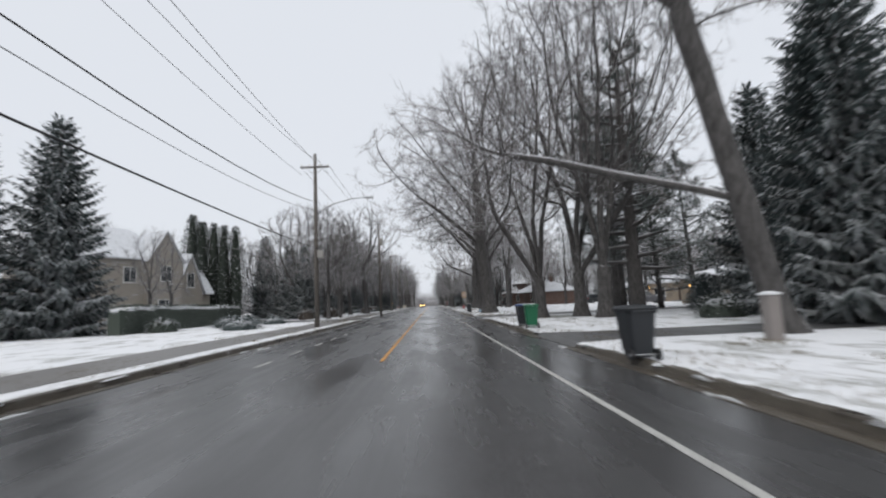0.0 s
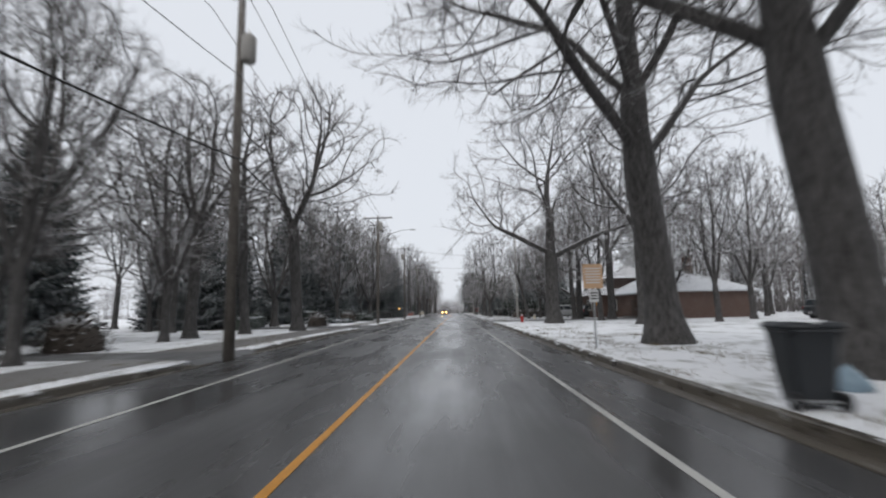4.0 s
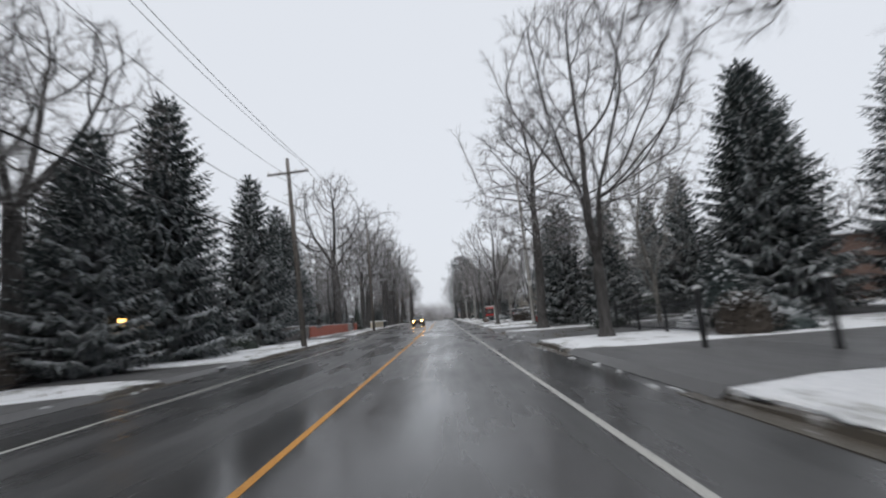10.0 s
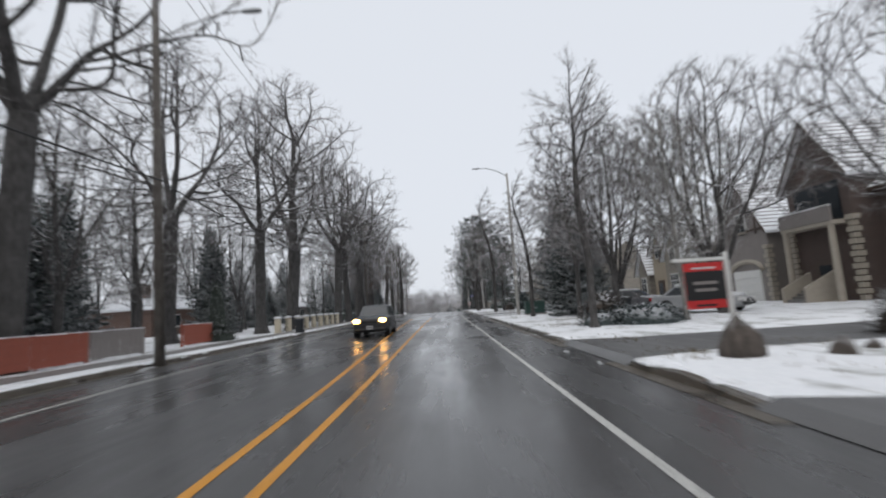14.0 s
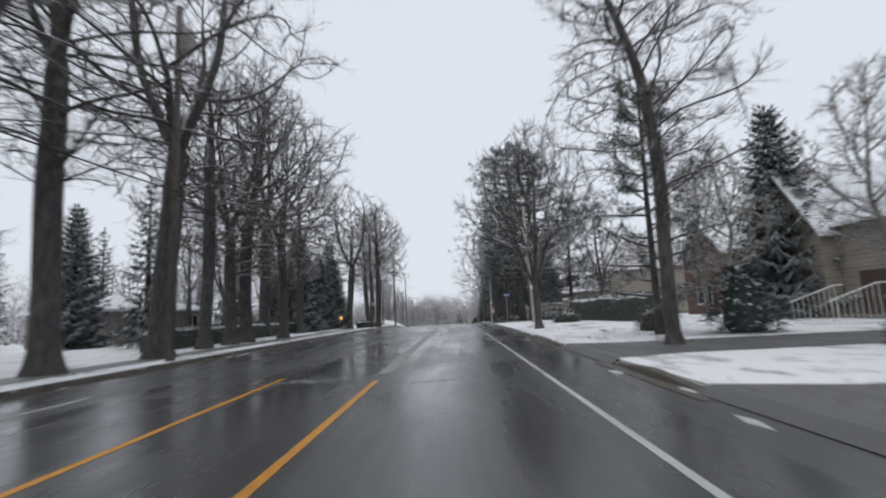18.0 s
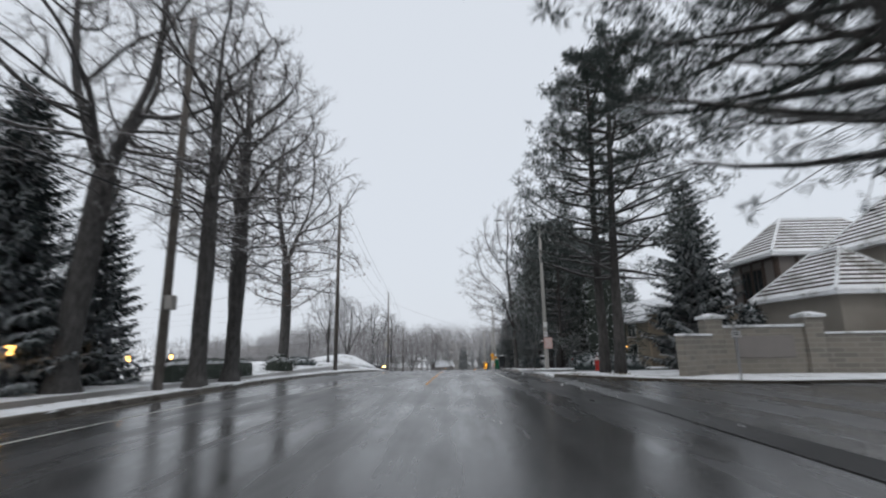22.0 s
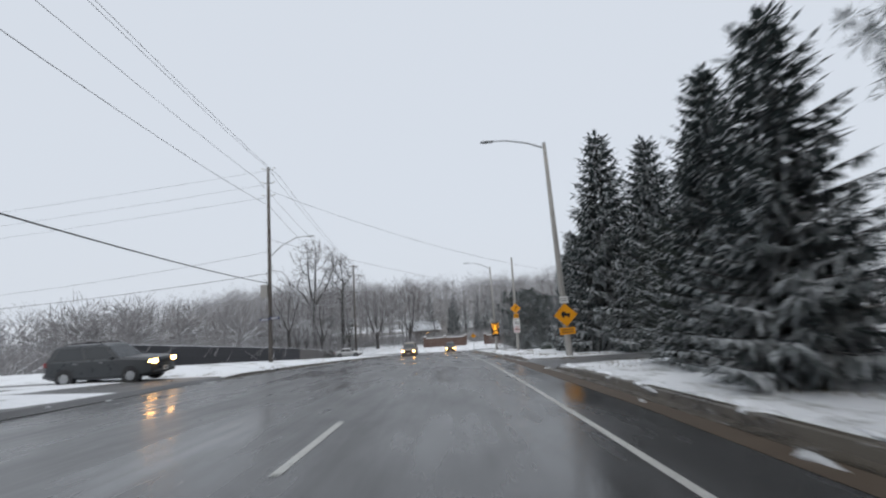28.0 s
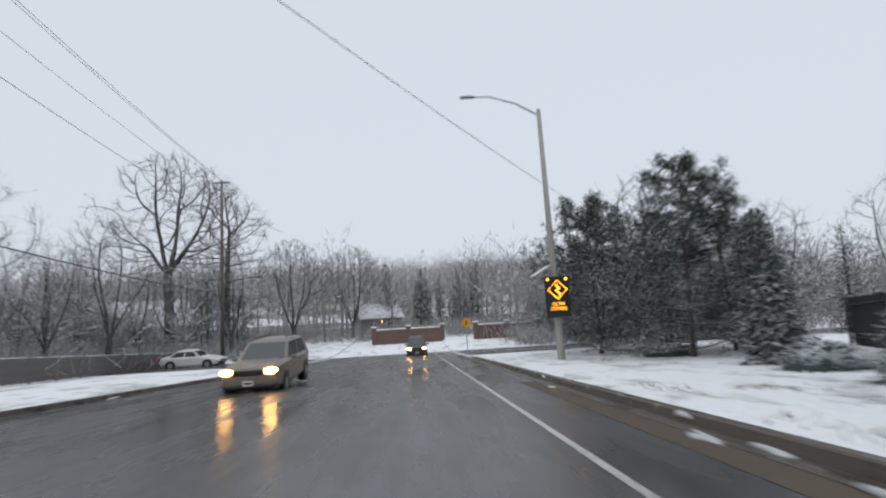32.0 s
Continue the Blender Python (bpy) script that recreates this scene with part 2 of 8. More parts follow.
KERB = m_kerb()
WALKWAY = m_concrete("pavement_concrete", (0.17, 0.165, 0.16))
PALE = m_paint("faded_road_paint", (0.2, 0.2, 0.195))
YELLOW = m_paint("yellow_road_paint", (0.5, 0.225, 0.025))
WHITE = m_paint("white_road_paint", (0.42, 0.42, 0.4))
SLUSH = m_plain("slush", (0.42, 0.43, 0.44), 0.6, var=0.3, scale=6, bump=0.6)
BARK = m_bark("grey_bark", (0.04, 0.038, 0.037), (0.135, 0.129, 0.126), 0.8)
BARK_PINE = m_bark("pine_bark", (0.05, 0.047, 0.046), (0.125, 0.117, 0.112), 0.45)
BARK_BIRCH = m_bark("pale_bark", (0.14, 0.13, 0.12), (0.42, 0.41, 0.39), 0.6)
TWIG = m_bark("twig_bark", (0.12, 0.11, 0.108), (0.27, 0.25, 0.245), 0.9)
SILT = m_plain("wet_brown_silt", (0.075, 0.055, 0.038), 0.7, var=0.4, scale=1.5)
FILM = m_plain("thin_wet_slush", (0.15, 0.155, 0.16), 0.35, var=0.4, scale=5, bump=0.4)
FOREST = m_plain("snowy_leaf_litter", (0.24, 0.225, 0.21), 0.9, var=0.5, scale=0.8)
# Far twigs: base grey lifted to paint in distance haze, snow on upper faces
HAZE_TWIG = m_bark("haze_pale_twigs", (0.2, 0.193, 0.196), (0.38, 0.37, 0.375), 0.9)
SPRUCE = m_needles("spruce_needles", (0.05, 0.066, 0.066), (0.1, 0.125, 0.124), 0.66, 0.54, 1.02)
PINE = m_needles("pine_needles", (0.052, 0.068, 0.064), (0.102, 0.125, 0.115), 0.64, 0.58, 1.02)
CEDAR = m_needles("cedar_leaves", (0.042, 0.053, 0.046), (0.095, 0.112, 0.092), 0.6, 0.6, 1.0)
SHRUB = m_needles("shrub_twigs", (0.05, 0.042, 0.036), (0.16, 0.135, 0.115), 0.7)
DEADLEAF = m_needles("dry_oak_leaves", (0.07, 0.03, 0.015), (0.16, 0.075, 0.04), 0.2)
POLEWOOD = m_bark("weathered_pole_wood", (0.09, 0.08, 0.07), (0.2, 0.18, 0.165), 0.2)
POLECONC = m_plain("concrete_pole", (0.3, 0.29, 0.275), 0.8, var=0.15, scale=2)
STEEL = m_plain("galvanised_steel", (0.33, 0.34, 0.35), 0.45, 0.6, var=0.15)
BLACK = m_plain("black_rubber", (0.015, 0.015, 0.017), 0.6)
IRON = m_plain("black_iron", (0.02, 0.021, 0.023), 0.5)
ROOF = m_roof()
GLASS = m_glass()
TRIM = m_plain("white_trim", (0.62, 0.62, 0.6), 0.6, var=0.1)
DARKTRIM = m_plain("brown_trim", (0.07, 0.05, 0.04), 0.6)
STONE = m_brick("stone_facing", (0.30, 0.27, 0.23), (0.2, 0.185, 0.165), (0.33, 0.31, 0.28), 0.35)
BRICK = m_brick("red_brick", (0.15, 0.085, 0.065), (0.1, 0.06, 0.048), (0.2, 0.185, 0.17))
BEIGE = m_plain("beige_stucco", (0.27, 0.245, 0.215), 0.85, var=0.15, scale=1.5)
TAN = m_plain("tan_stucco", (0.27, 0.225, 0.175), 0.85, var=0.15, scale=1.5)
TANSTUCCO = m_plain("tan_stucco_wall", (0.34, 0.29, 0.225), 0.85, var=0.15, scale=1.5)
DARKBRICK = m_brick("dark_brown_brick", (0.105, 0.07, 0.06), (0.075, 0.052, 0.046), (0.15, 0.14, 0.13))
ROOFSNOW = m_plain("snow_on_tiles", (0.74, 0.76, 0.79), 0.8, var=0.12, scale=2.0, bump=0.3)
GREYW = m_plain("grey_siding", (0.22, 0.2, 0.19), 0.8, var=0.15, scale=1.5)
FENCEW = m_plain("weathered_fence_wood", (0.13, 0.12, 0.115), 0.85, var=0.35, scale=3)
DARKFENCE = m_plain("dark_stained_boards", (0.045, 0.045, 0.05), 0.8, var=0.35, scale=3)
ORANGE = m_plain("red_brown_paint", (0.3, 0.085, 0.055), 0.6, var=0.25, scale=5)
DRESSED = m_plain("dressed_pale_stone", (0.36, 0.325, 0.275), 0.85, var=0.2, scale=3)
CREAM = m_plain("cream_pillar_stone", (0.55, 0.49, 0.38), 0.8, var=0.12)
ROCK = m_bark("boulder_stone", (0.05, 0.042, 0.036), (0.15, 0.125, 0.108), 0.3)
BIN_GREEN = m_plain("green_bin_plastic", (0.012, 0.13, 0.062), 0.45, var=0.12, scale=8)
BIN_DARKGREEN = m_plain("dark_green_cabinet_paint", (0.02, 0.05, 0.042), 0.5, var=0.2, scale=4)
BIN_BLACK = m_plain("black_bin_plastic", (0.02, 0.023, 0.027), 0.45, var=0.15, scale=8)
BIN_BLUE = m_plain("blue_lid_plastic", (0.02, 0.05, 0.16), 0.45, var=0.12, scale=8)
RED = m_plain("red_hydrant_paint", (0.45, 0.03, 0.025), 0.4, var=0.15)
SIGN_Y = m_plain("yellow_sign_sheet", (0.72, 0.3, 0.005), 0.5, var=0.05)
SIGN_W = m_plain("white_sign_sheet", (0.6, 0.6, 0.6), 0.5, var=0.05)
SIGN_B = m_plain("black_sign_print", (0.015, 0.015, 0.016), 0.6)
SIGN_R = m_plain("red_sign_print", (0.5, 0.03, 0.03), 0.5)
NAVY = m_plain("navy_sign_sheet", (0.015, 0.03, 0.09), 0.5, var=0.06)
PAPER = m_plain("faded_notice_board", (0.55, 0.36, 0.22), 0.7, var=0.15)
BLUEBAG = m_plain("blue_plastic_bag", (0.2, 0.28, 0.34), 0.35, var=0.4, scale=6, bump=0.8)
HEADLAMP = m_glow("lit_headlamp", (1.0, 0.5, 0.14), 22.0)
PORCH = m_glow("lit_porch_lamp", (1.0, 0.5, 0.12), 6.0)
LED = m_glow("lit_amber_leds", (1.0, 0.42, 0.02), 3.2)
TAIL = m_plain("red_tail_lamp", (0.35, 0.01, 0.012), 0.25)
CAR_WHITE = m_car("white_car_paint", (0.62, 0.62, 0.63))
CAR_DARK = m_car("dark_car_paint", (0.02, 0.025, 0.03))
CAR_GREY = m_car("grey_car_paint", (0.09, 0.09, 0.1))
CAR_BLUE = m_car("blue_car_paint", (0.03, 0.055, 0.12))
CAR_TAN = m_car("dusty_tan_paint", (0.2, 0.17, 0.135))
CAR_SILVER = m_car("silver_car_paint", (0.35, 0.36, 0.37))
CARGLASS = m_glass("car_glass")

# ---- mesh tools ----


class Geo:
    """Collects vertices and faces of one mesh."""

    def __init__(self):
        self.v, self.f = [], []

    def tube(self, pts, radii, n=6, cap=True):
        base = len(self.v)
        k = len(pts)
        P = [Vector(p) for p in pts]
        for i in range(k):
            d = P[min(i + 1, k - 1)] - P[max(i - 1, 0)]
            if d.length < 1e-6:
                d = Vector((0, 0, 1))
            d.normalize()
            a = d.cross(Vector((0, 0, 1)) if abs(d.z) < 0.9 else Vector((1, 0, 0))).normalized()
            b = d.cross(a)
            for j in range(n):
                t = 2 * math.pi * j / n
                q = P[i] + (a * math.cos(t) + b * math.sin(t)) * radii[i]
                self.v.append((q.x, q.y, q.z))
        for i in range(k - 1):
            for j in range(n):
                j2 = (j + 1) % n
                self.f.append((base + i * n + j, base + i * n + j2, base + (i + 1) * n + j2, base + (i + 1) * n + j))
        if cap:
            self.f.append(tuple(base + j for j in reversed(range(n))))
            self.f.append(tuple(base + (k - 1) * n + j for j in range(n)))
        return self

    def box(self, c, s, rz=0.0, bevel=0.0):
        cx, cy, cz = c
        x, y, z = s[0] / 2, s[1] / 2, s[2] / 2
        co, si = math.cos(radians(rz)), math.sin(radians(rz))
        base = len(self.v)
        b = min(bevel, x * 0.8, y * 0.8, z * 0.8)
        rings = [(-z, b), (-z + b, 0), (z - b, 0), (z, b)] if b > 0 else [(-z, 0), (z, 0)]
        for dz, ins in rings:
            if b > 0:
                o = [(-x + ins + b, -y + ins), (x - ins - b, -y + ins), (x - ins, -y + ins + b), (x - ins, y - ins - b),
                     (x - ins - b, y - ins), (-x + ins + b, y - ins), (-x + ins, y - ins - b), (-x + ins, -y + ins + b)]
            else:
                o = [(-x, -y), (x, -y), (x, y), (-x, y)]
            for px, py in o:
                self.v.append((cx + px * co - py * si, cy + px * si + py * co, cz + dz))
        n = 8 if b > 0 else 4
        for i in range(len(rings) - 1):
            for j in range(n):
                j2 = (j + 1) % n
                self.f.append((base + i * n + j, base + i * n + j2, base + (i + 1) * n + j2, base + (i + 1) * n + j))
        self.f.append(tuple(base + j for j in reversed(range(n))))
        self.f.append(tuple(base + (len(rings) - 1) * n + j for j in range(n)))
        return self

    def poly(self, pts):
        base = len(self.v)
        self.v += [tuple(p) for p in pts]
        self.f.append(tuple(range(base, base + len(pts))))
        return self

    def prism(self, outline, axis, a, b):
        """Outline of 2D points pulled along axis (0 x, 1 y, 2 z) from a to b."""
        n, base = len(outline), len(self.v)
        for d in (a, b):
            for u, w in outline:
                self.v.append({0: (d, u, w), 1: (u, d, w), 2: (u, w, d)}[axis])
        for j in range(n):
            j2 = (j + 1) % n
            self.f.append((base + j, base + j2, base + n + j2, base + n + j))
        self.f.append(tuple(base + j for j in reversed(range(n))))
        self.f.append(tuple(base + n + j for j in range(n)))
        return self

    def loft(self, rings, close=True):
        n, base = len(rings[0]), len(self.v)
        for r in rings:
            self.v += [tuple(p) for p in r]
        for i in range(len(rings) - 1):
            for j in range(n):
                j2 = (j + 1) % n
                self.f.append((base + i * n + j, base + i * n + j2, base + (i + 1) * n + j2, base + (i + 1) * n + j))
        if close:
            self.f.append(tuple(base + j for j in reversed(range(n))))
            self.f.append(tuple(base + (len(rings) - 1) * n + j for j in range(n)))
        return self

    def mesh(self, name, mat, smooth=False):
        me = bpy.data.meshes.new(name)
        me.from_pydata(self.v, [], self.f)
        me.materials.append(mat)
        if smooth:
            me.polygons.foreach_set("use_smooth", [True] * len(me.polygons))
        me.update()
        if smooth == "edges":
            me.set_sharp_from_angle(angle=radians(32))
        return me


def part(name, geo, mat, parent=None, label="", smooth=False):
    ob = new(name, geo.mesh(name, mat, smooth))
    ob.parent = parent
    if label:
        tagged(ob, label)
    return ob


def thing(name, label, category, m=None, group=""):
    ob = new(name)
    ob.empty_display_size = 0.2
    if m is not None:
        ob.matrix_basis = m
    return tagged(ob, label, category, group)


def setting(name, geo, mat, label, category, smooth=False):
    return tagged(part(name, geo, mat, None, "", smooth), label, category, "", "structure")


# ---- the lie of the land: plan units of 1.1 m ----
U = 1.1
Y0, Y1, Y2 = 269.5, 357.5, 423.5


def gz(y):
    """Height of the road at y metres along it: level, then down into the valley, then up the wooded slope."""
    if y < Y0:
        return 0.0
    if y < Y1:
        return -(y - Y0) ** 2 / 1980
    if y < Y2:
        return -3.911 - (y - Y1) * 0.0889
    if y < 470:
        return -9.78
    t = min(1.0, (y - 470) / 170)
    return -9.78 + 12 * t * t * (3 - 2 * t)


KERB_L = [(-80, -6.2), (45, -6.2), (70, -6.9), (150, -7.0), (174, -8.6), (225, -8.7), (252, -8.1), (285, -8.3), (300, -8.8), (330, -10.0), (346, -9.5), (356, -8.6), (364, -8.0), (2000, -8.0)]
BANK_L = [(-80, 0.13), (270, 0.13), (290, 0.9), (302, 1.6), (306, 0.7), (309, 0.3), (316, 0.25), (321, 0.7), (332, 0.6), (350, 0.35), (380, 0.2), (2000, 0.2)]


def lerp_table(table, y):
    for (a, u), (b, v) in zip(table, table[1:]):
        if y <= b:
            return u + (v - u) * max(0.0, (y - a)) / (b - a)
    return table[-1][1]


def kerb_l(y):
    return lerp_table(KERB_L, y / U) * U


KR = 3.35 * U


def ground_z(x, y):
    kl = kerb_l(y)
    z = gz(y)
    if kl < x < KR:
        return z
    if x >= KR:
        return z + 0.13
    b = lerp_table(BANK_L, y / U)
    t = min(1.0, (kl - x) / 4.5)
    return z + 0.13 + (b - 0.13) * t


def spot(x, y, rz=0.0, sx=1.0, sz=None, dz=0.0):
    """Pose on the ground at plan place x, y, with a turn about z and a scale."""
    X, Y = x * U, y * U
    sz = sx if sz is None else sz
    return pose(X, Y, ground_z(X, Y) + dz, 0, 0, rz) @ Matrix.Diagonal((sx, sx, sz, 1))


# ground sheet
g = Geo()
stations = [-400, -120] + [-60 + 6 * i for i in range(90)] + [490, 520, 560, 600, 640, 700, 900, 2200]
cols = []
for y in stations:
    kl, z = kerb_l(y), gz(y)
    b = lerp_table(BANK_L, y / U)
    cols.append([(-2200, y, z + b), (-300, y, z + b), (-60, y, z + b), (kl - 4.65, y, z + b), (kl - 0.15, y, z + 0.13), (kl - 0.15, y, z - 0.06),
                 (KR + 0.15, y, z - 0.06), (KR + 0.15, y, z + 0.13), (12, y, z + 0.13), (60, y, z + 0.13), (300, y, z + 0.13), (2200, y, z + 0.13)])
nc = len(cols[0])
for c in cols:
    g.v += c
for i in range(len(cols) - 1):
    for j in range(nc - 1):
        g.f.append((i * nc + j, i * nc + j + 1, (i + 1) * nc + j + 1, (i + 1) * nc + j))
setting("ground", g, SNOW, "lawns and verges under thin patchy snow", "ground")

# road
g = Geo()
ys = [-120 + 4 * i for i in range(137)]
for y in ys:
    g.v += [(kerb_l(y) - 0.02, y, gz(y)), (KR + 0.02, y, gz(y))]
for i in range(len(ys) - 1):
    g.f.append((2 * i, 2 * i + 1, 2 * i + 3, 2 * i + 2))
setting("road", g, ASPHALT, "wet dark asphalt road with worn lane paint", "road")


def strip(x0, x1, y0, y1, dz, step=4.0):
    """A flat strip along the road; x0 and x1 may be functions of y."""
    fx0 = x0 if callable(x0) else (lambda y: x0)
    fx1 = x1 if callable(x1) else (lambda y: x1)
    n = max(1, int((y1 - y0) / step))
    s = Geo()
    for i in range(n + 1):
        y = y0 + (y1 - y0) * i / n
        s.v += [(fx0(y), y, gz(y) + dz), (fx1(y), y, gz(y) + dz)]
    for i in range(n):
        s.f.append((2 * i, 2 * i + 1, 2 * i + 3, 2 * i + 2))
    return s


def line(name, x, y0, y1, mat, label, w=0.1):
    fx = x if callable(x) else (lambda y: x)
    return setting(name, strip(lambda y: fx(y) - w / 2, lambda y: fx(y) + w / 2, y0, y1, 0.005), mat, label, "road marking")


# lane paint
line("edge_line", 1.76 * U, -60, 233 * U, WHITE, "worn white edge line of the bicycle lane")
line("edge_line", 1.76 * U, 262 * U, 418, WHITE, "worn white edge line of the bicycle lane")
line("centre_line", -1.38 * U, 12, 160 * U, YELLOW, "single yellow centre line on wet asphalt", 0.1)
RIGHT_YELLOW = [(0, -1.3), (188, -1.3), (220, -1.62), (400, -1.75)]
LEFT_YELLOW = [(0, -1.64), (176, -1.64), (190, -2.1), (206, -2.9), (222, -3.55), (236, -4.02), (400, -4.02)]
line("centre_line", lambda y: lerp_table(RIGHT_YELLOW, y), 160 * U, 236, YELLOW, "yellow line beside the turning lane", 0.12)
line("centre_line", lambda y: lerp_table(LEFT_YELLOW, y), 159, 237, YELLOW, "yellow line splitting off round the turning lane", 0.12)
line("centre_line", -1.5 * U, 262 * U, 281 * U, YELLOW, "yellow centre line on wet asphalt", 0.1)
line("lane_line", lambda y: lerp_table(RIGHT_YELLOW, y), 237, 271, PALE, "faded pale line of the turning lane", 0.34)
line("edge_line_far", lambda y: kerb_l(y) + 1.95 * U, 36, 214 * U, WHITE, "worn white edge line on the far side")
line("edge_line_far", lambda y: -6.6 * U if y < 258 * U else -4.7 * U, 228 * U, 257 * U, WHITE, "worn white edge line on the far side")
line("lane_line", -4.65 * U, 258 * U, 304.4, WHITE, "white line of the turning lane")
for y0, y1 in ((305.6, 306.4), (307.1, 309.3), (311.7, 315.9)):
    line("lane_dash", -4.8 * U, y0, y1, WHITE, "white dash where the turning lane begins", 0.12)
for i in range(5):
    y = 312.4 + i * 4.8
    line("lane_dash", -1.6 * U, y, y + 3.0, WHITE, "white lane dash on wet asphalt", 0.12)
for i in range(9):
    y = 12 + i * 3.0
    line("lane_dash", -4.2 * U, y, y + 1.2, WHITE, "short white dash at the side of the road", 0.1)
for i in range(5):
    y = 235 * U + i * 3.0
    line("lane_dash", 1.7 * U, y, y + 1.4, WHITE, "short white dash across the side street", 0.14)

# brown silt along the gutter downhill
line("gutter_silt", lambda y: KR - 0.34 + 0.06 * math.sin(y * 1.7) + 0.05 * math.sin(y * 0.6 + 1), 326, 384, SILT, "brown silt and grit lying wet in the gutter", 0.66)

# turn arrow
g = Geo()
ay = 268.3 * U
for pts in ([(0.75, 0.35), (0.95, 0.35), (0.95, 1.4), (0.4, 1.4), (0.4, 1.15), (0.75, 1.15)], [(0.4, 0.75), (0.4, 1.8), (-0.45, 1.28)]):
    g.poly([(-3.1 * U + px, ay + py * 1.6, gz(ay + py * 1.6) + 0.006) for px, py in pts])
setting("turn_arrow", g, WHITE, "white left turn arrow painted on the road", "road marking")


def kerb_run(x, side, y0, y1):
    """A concrete kerb with gutter between two places along the road; its ends run down to the road."""
    fx = x if callable(x) else (lambda y: x)
    n = max(2, int((y1 - y0) / 3.0))
    rings = []
    for i in range(n + 1):
        y = y0 + (y1 - y0) * i / n
        e = min(1.0, min(y - y0, y1 - y) / 0.9 + 0.12)
        z, k = gz(y), fx(y)
        h = 0.015 + 0.14 * e
        o = [(-0.27, -0.03), (-0.27, 0.012), (0.0, 0.008), (0.03, h - 0.02), (0.05, h), (0.17, h), (0.17, -0.03)]
        rings.append([(k + side * a, y, z + c) for a, c in o])
    s = Geo()
    if side < 0:
        rings = [list(reversed(r)) for r in rings]
    s.loft(rings)
    return setting("kerb", s, KERB, "wet brown concrete kerb with gutter", "kerb")


RIGHT_GAPS = [(12.4, 15.5), (33.5, 38.4), (89.7, 97.7), (101.0, 105.5), (111.5, 116.0), (124.0, 129.5), (134.8, 141.8), (144.6, 148.1), (152.8, 154.4), (162.0, 167.5), (172.0, 175.4), (201.2, 203.0), (205.6, 211.2), (215.8, 219.4), (246.5, 264.5), (270.2, 273.8), (280.0, 282.6), (286.9, 289.4), (290.7, 293.9), (312.5, 316.8)]
LEFT_GAPS = [(42.6, 47.2), (57.6, 60.0), (80.0, 86.0), (103.6, 108.8), (124.5, 127.4), (131.0, 135.0), (156.0, 160.4), (305.5, 316.5)]
a = -60.0
for g0, g1 in RIGHT_GAPS + [(366.0, 400.0)]:
    kerb_run(KR, 1, a, g0 * U)
    a = g1 * U
a = -60.0
for g0, g1 in LEFT_GAPS + [(362.0, 400.0)]:
    kerb_run(kerb_l, -1, a, g0 * U)
    a = g1 * U

# driveways and side streets
def apron(g0, g1, side, reach, flare, wide, depth=1.8):
    """A driveway mouth: rises from the gutter to the verge's level, then runs back from the road."""
    s = Geo()
    offs = [-0.05, 0.17, 0.6, 1.2, 1.8, 3.0, 6.0] + [6.0 + (reach - 6.0) * k / 4 for k in range(1, 5)]
    m = 8
    for i, d in enumerate(offs):
        f = max(0.0, 1.0 - d / depth) ** (2 if depth > 2 else 1) * flare
        for j in range(m + 1):
            y = g0 * U - f + (g1 * U - g0 * U + 2 * f) * j / m
            x = KR + d if side > 0 else kerb_l(y) - d
            s.v.append((x, y, gz(y) + 0.012 if i == 0 else ground_z(x, y) + 0.012))
    for i in range(len(offs) - 1):
        for j in range(m):
            a = i * (m + 1) + j
            q = (a, a + 1, a + m + 2, a + m + 1)
            s.f.append(q if side < 0 else tuple(reversed(q)))
    setting("side_street" if wide else "driveway", s, ASPHALT if wide else DRIVE, "wet asphalt side street" if wide else "wet asphalt driveway cleared of snow", "driveway")


for g0, g1 in RIGHT_GAPS:
    if g1 - g0 < 15:
        apron(g0, g1, 1, 20.0, 0.6, False)
apron(252.6, 258.4, 1, 60.0, 6.7, True, 6.5)
for y0, sgn in ((252.6 * U, -1), (258.4 * U, 1)):
    rings = []
    for k in range(15):
        d = 0.1 + 6.4 * (k / 14) ** 1.5 if k < 14 else 30.0
        x, y = KR + d, y0 + sgn * max(0.0, 1.0 - d / 6.5) ** 2 * 6.7
        z = ground_z(x, y)
        rings.append([(x, y - sgn * 0.02, z - 0.02), (x, y - sgn * 0.02, z + 0.09), (x + 0.1, y + sgn * 0.13, z + 0.1), (x + 0.1, y + sgn * 0.15, z - 0.02)])
    setting("kerb", Geo().loft(rings), KERB, "wet concrete kerb round the street corner", "kerb")
for g0, g1 in LEFT_GAPS:
    apron(g0, g1, -1, 6.6 if g0 in (42.6, 103.6, 156.0) else 20.0, 0.8, False)

# the drive that bends back to the parked car
bend_drive = Geo()
line = [(-11.6, 44.9), (-13.4, 46.2), (-16.0, 48.9), (-19.5, 53.0), (-23.0, 57.0), (-28.5, 63.5)]
for k in range(26):
    u = k / 25 * (len(line) - 1)
    i = min(int(u), len(line) - 2)
    p, q = Vector(line[i]) * U, Vector(line[i + 1]) * U
    c, d = p.lerp(q, u - i), (Vector(line[min(i + 2, 5)]) - Vector(line[max(i - 1, 0)])).normalized()
    n = Vector((d.y, -d.x))
    for j in range(5):
        e = c + n * 2.3 * (j / 2 - 1)
        bend_drive.v.append((e.x, e.y, ground_z(e.x, e.y) + 0.018))
for k in range(25):
    for j in range(4):
        a = k * 5 + j
        bend_drive.f.append((a, a + 1, a + 6, a + 5))
setting("driveway", bend_drive, DRIVE, "wet asphalt driveway bending back to a parked car", "driveway")

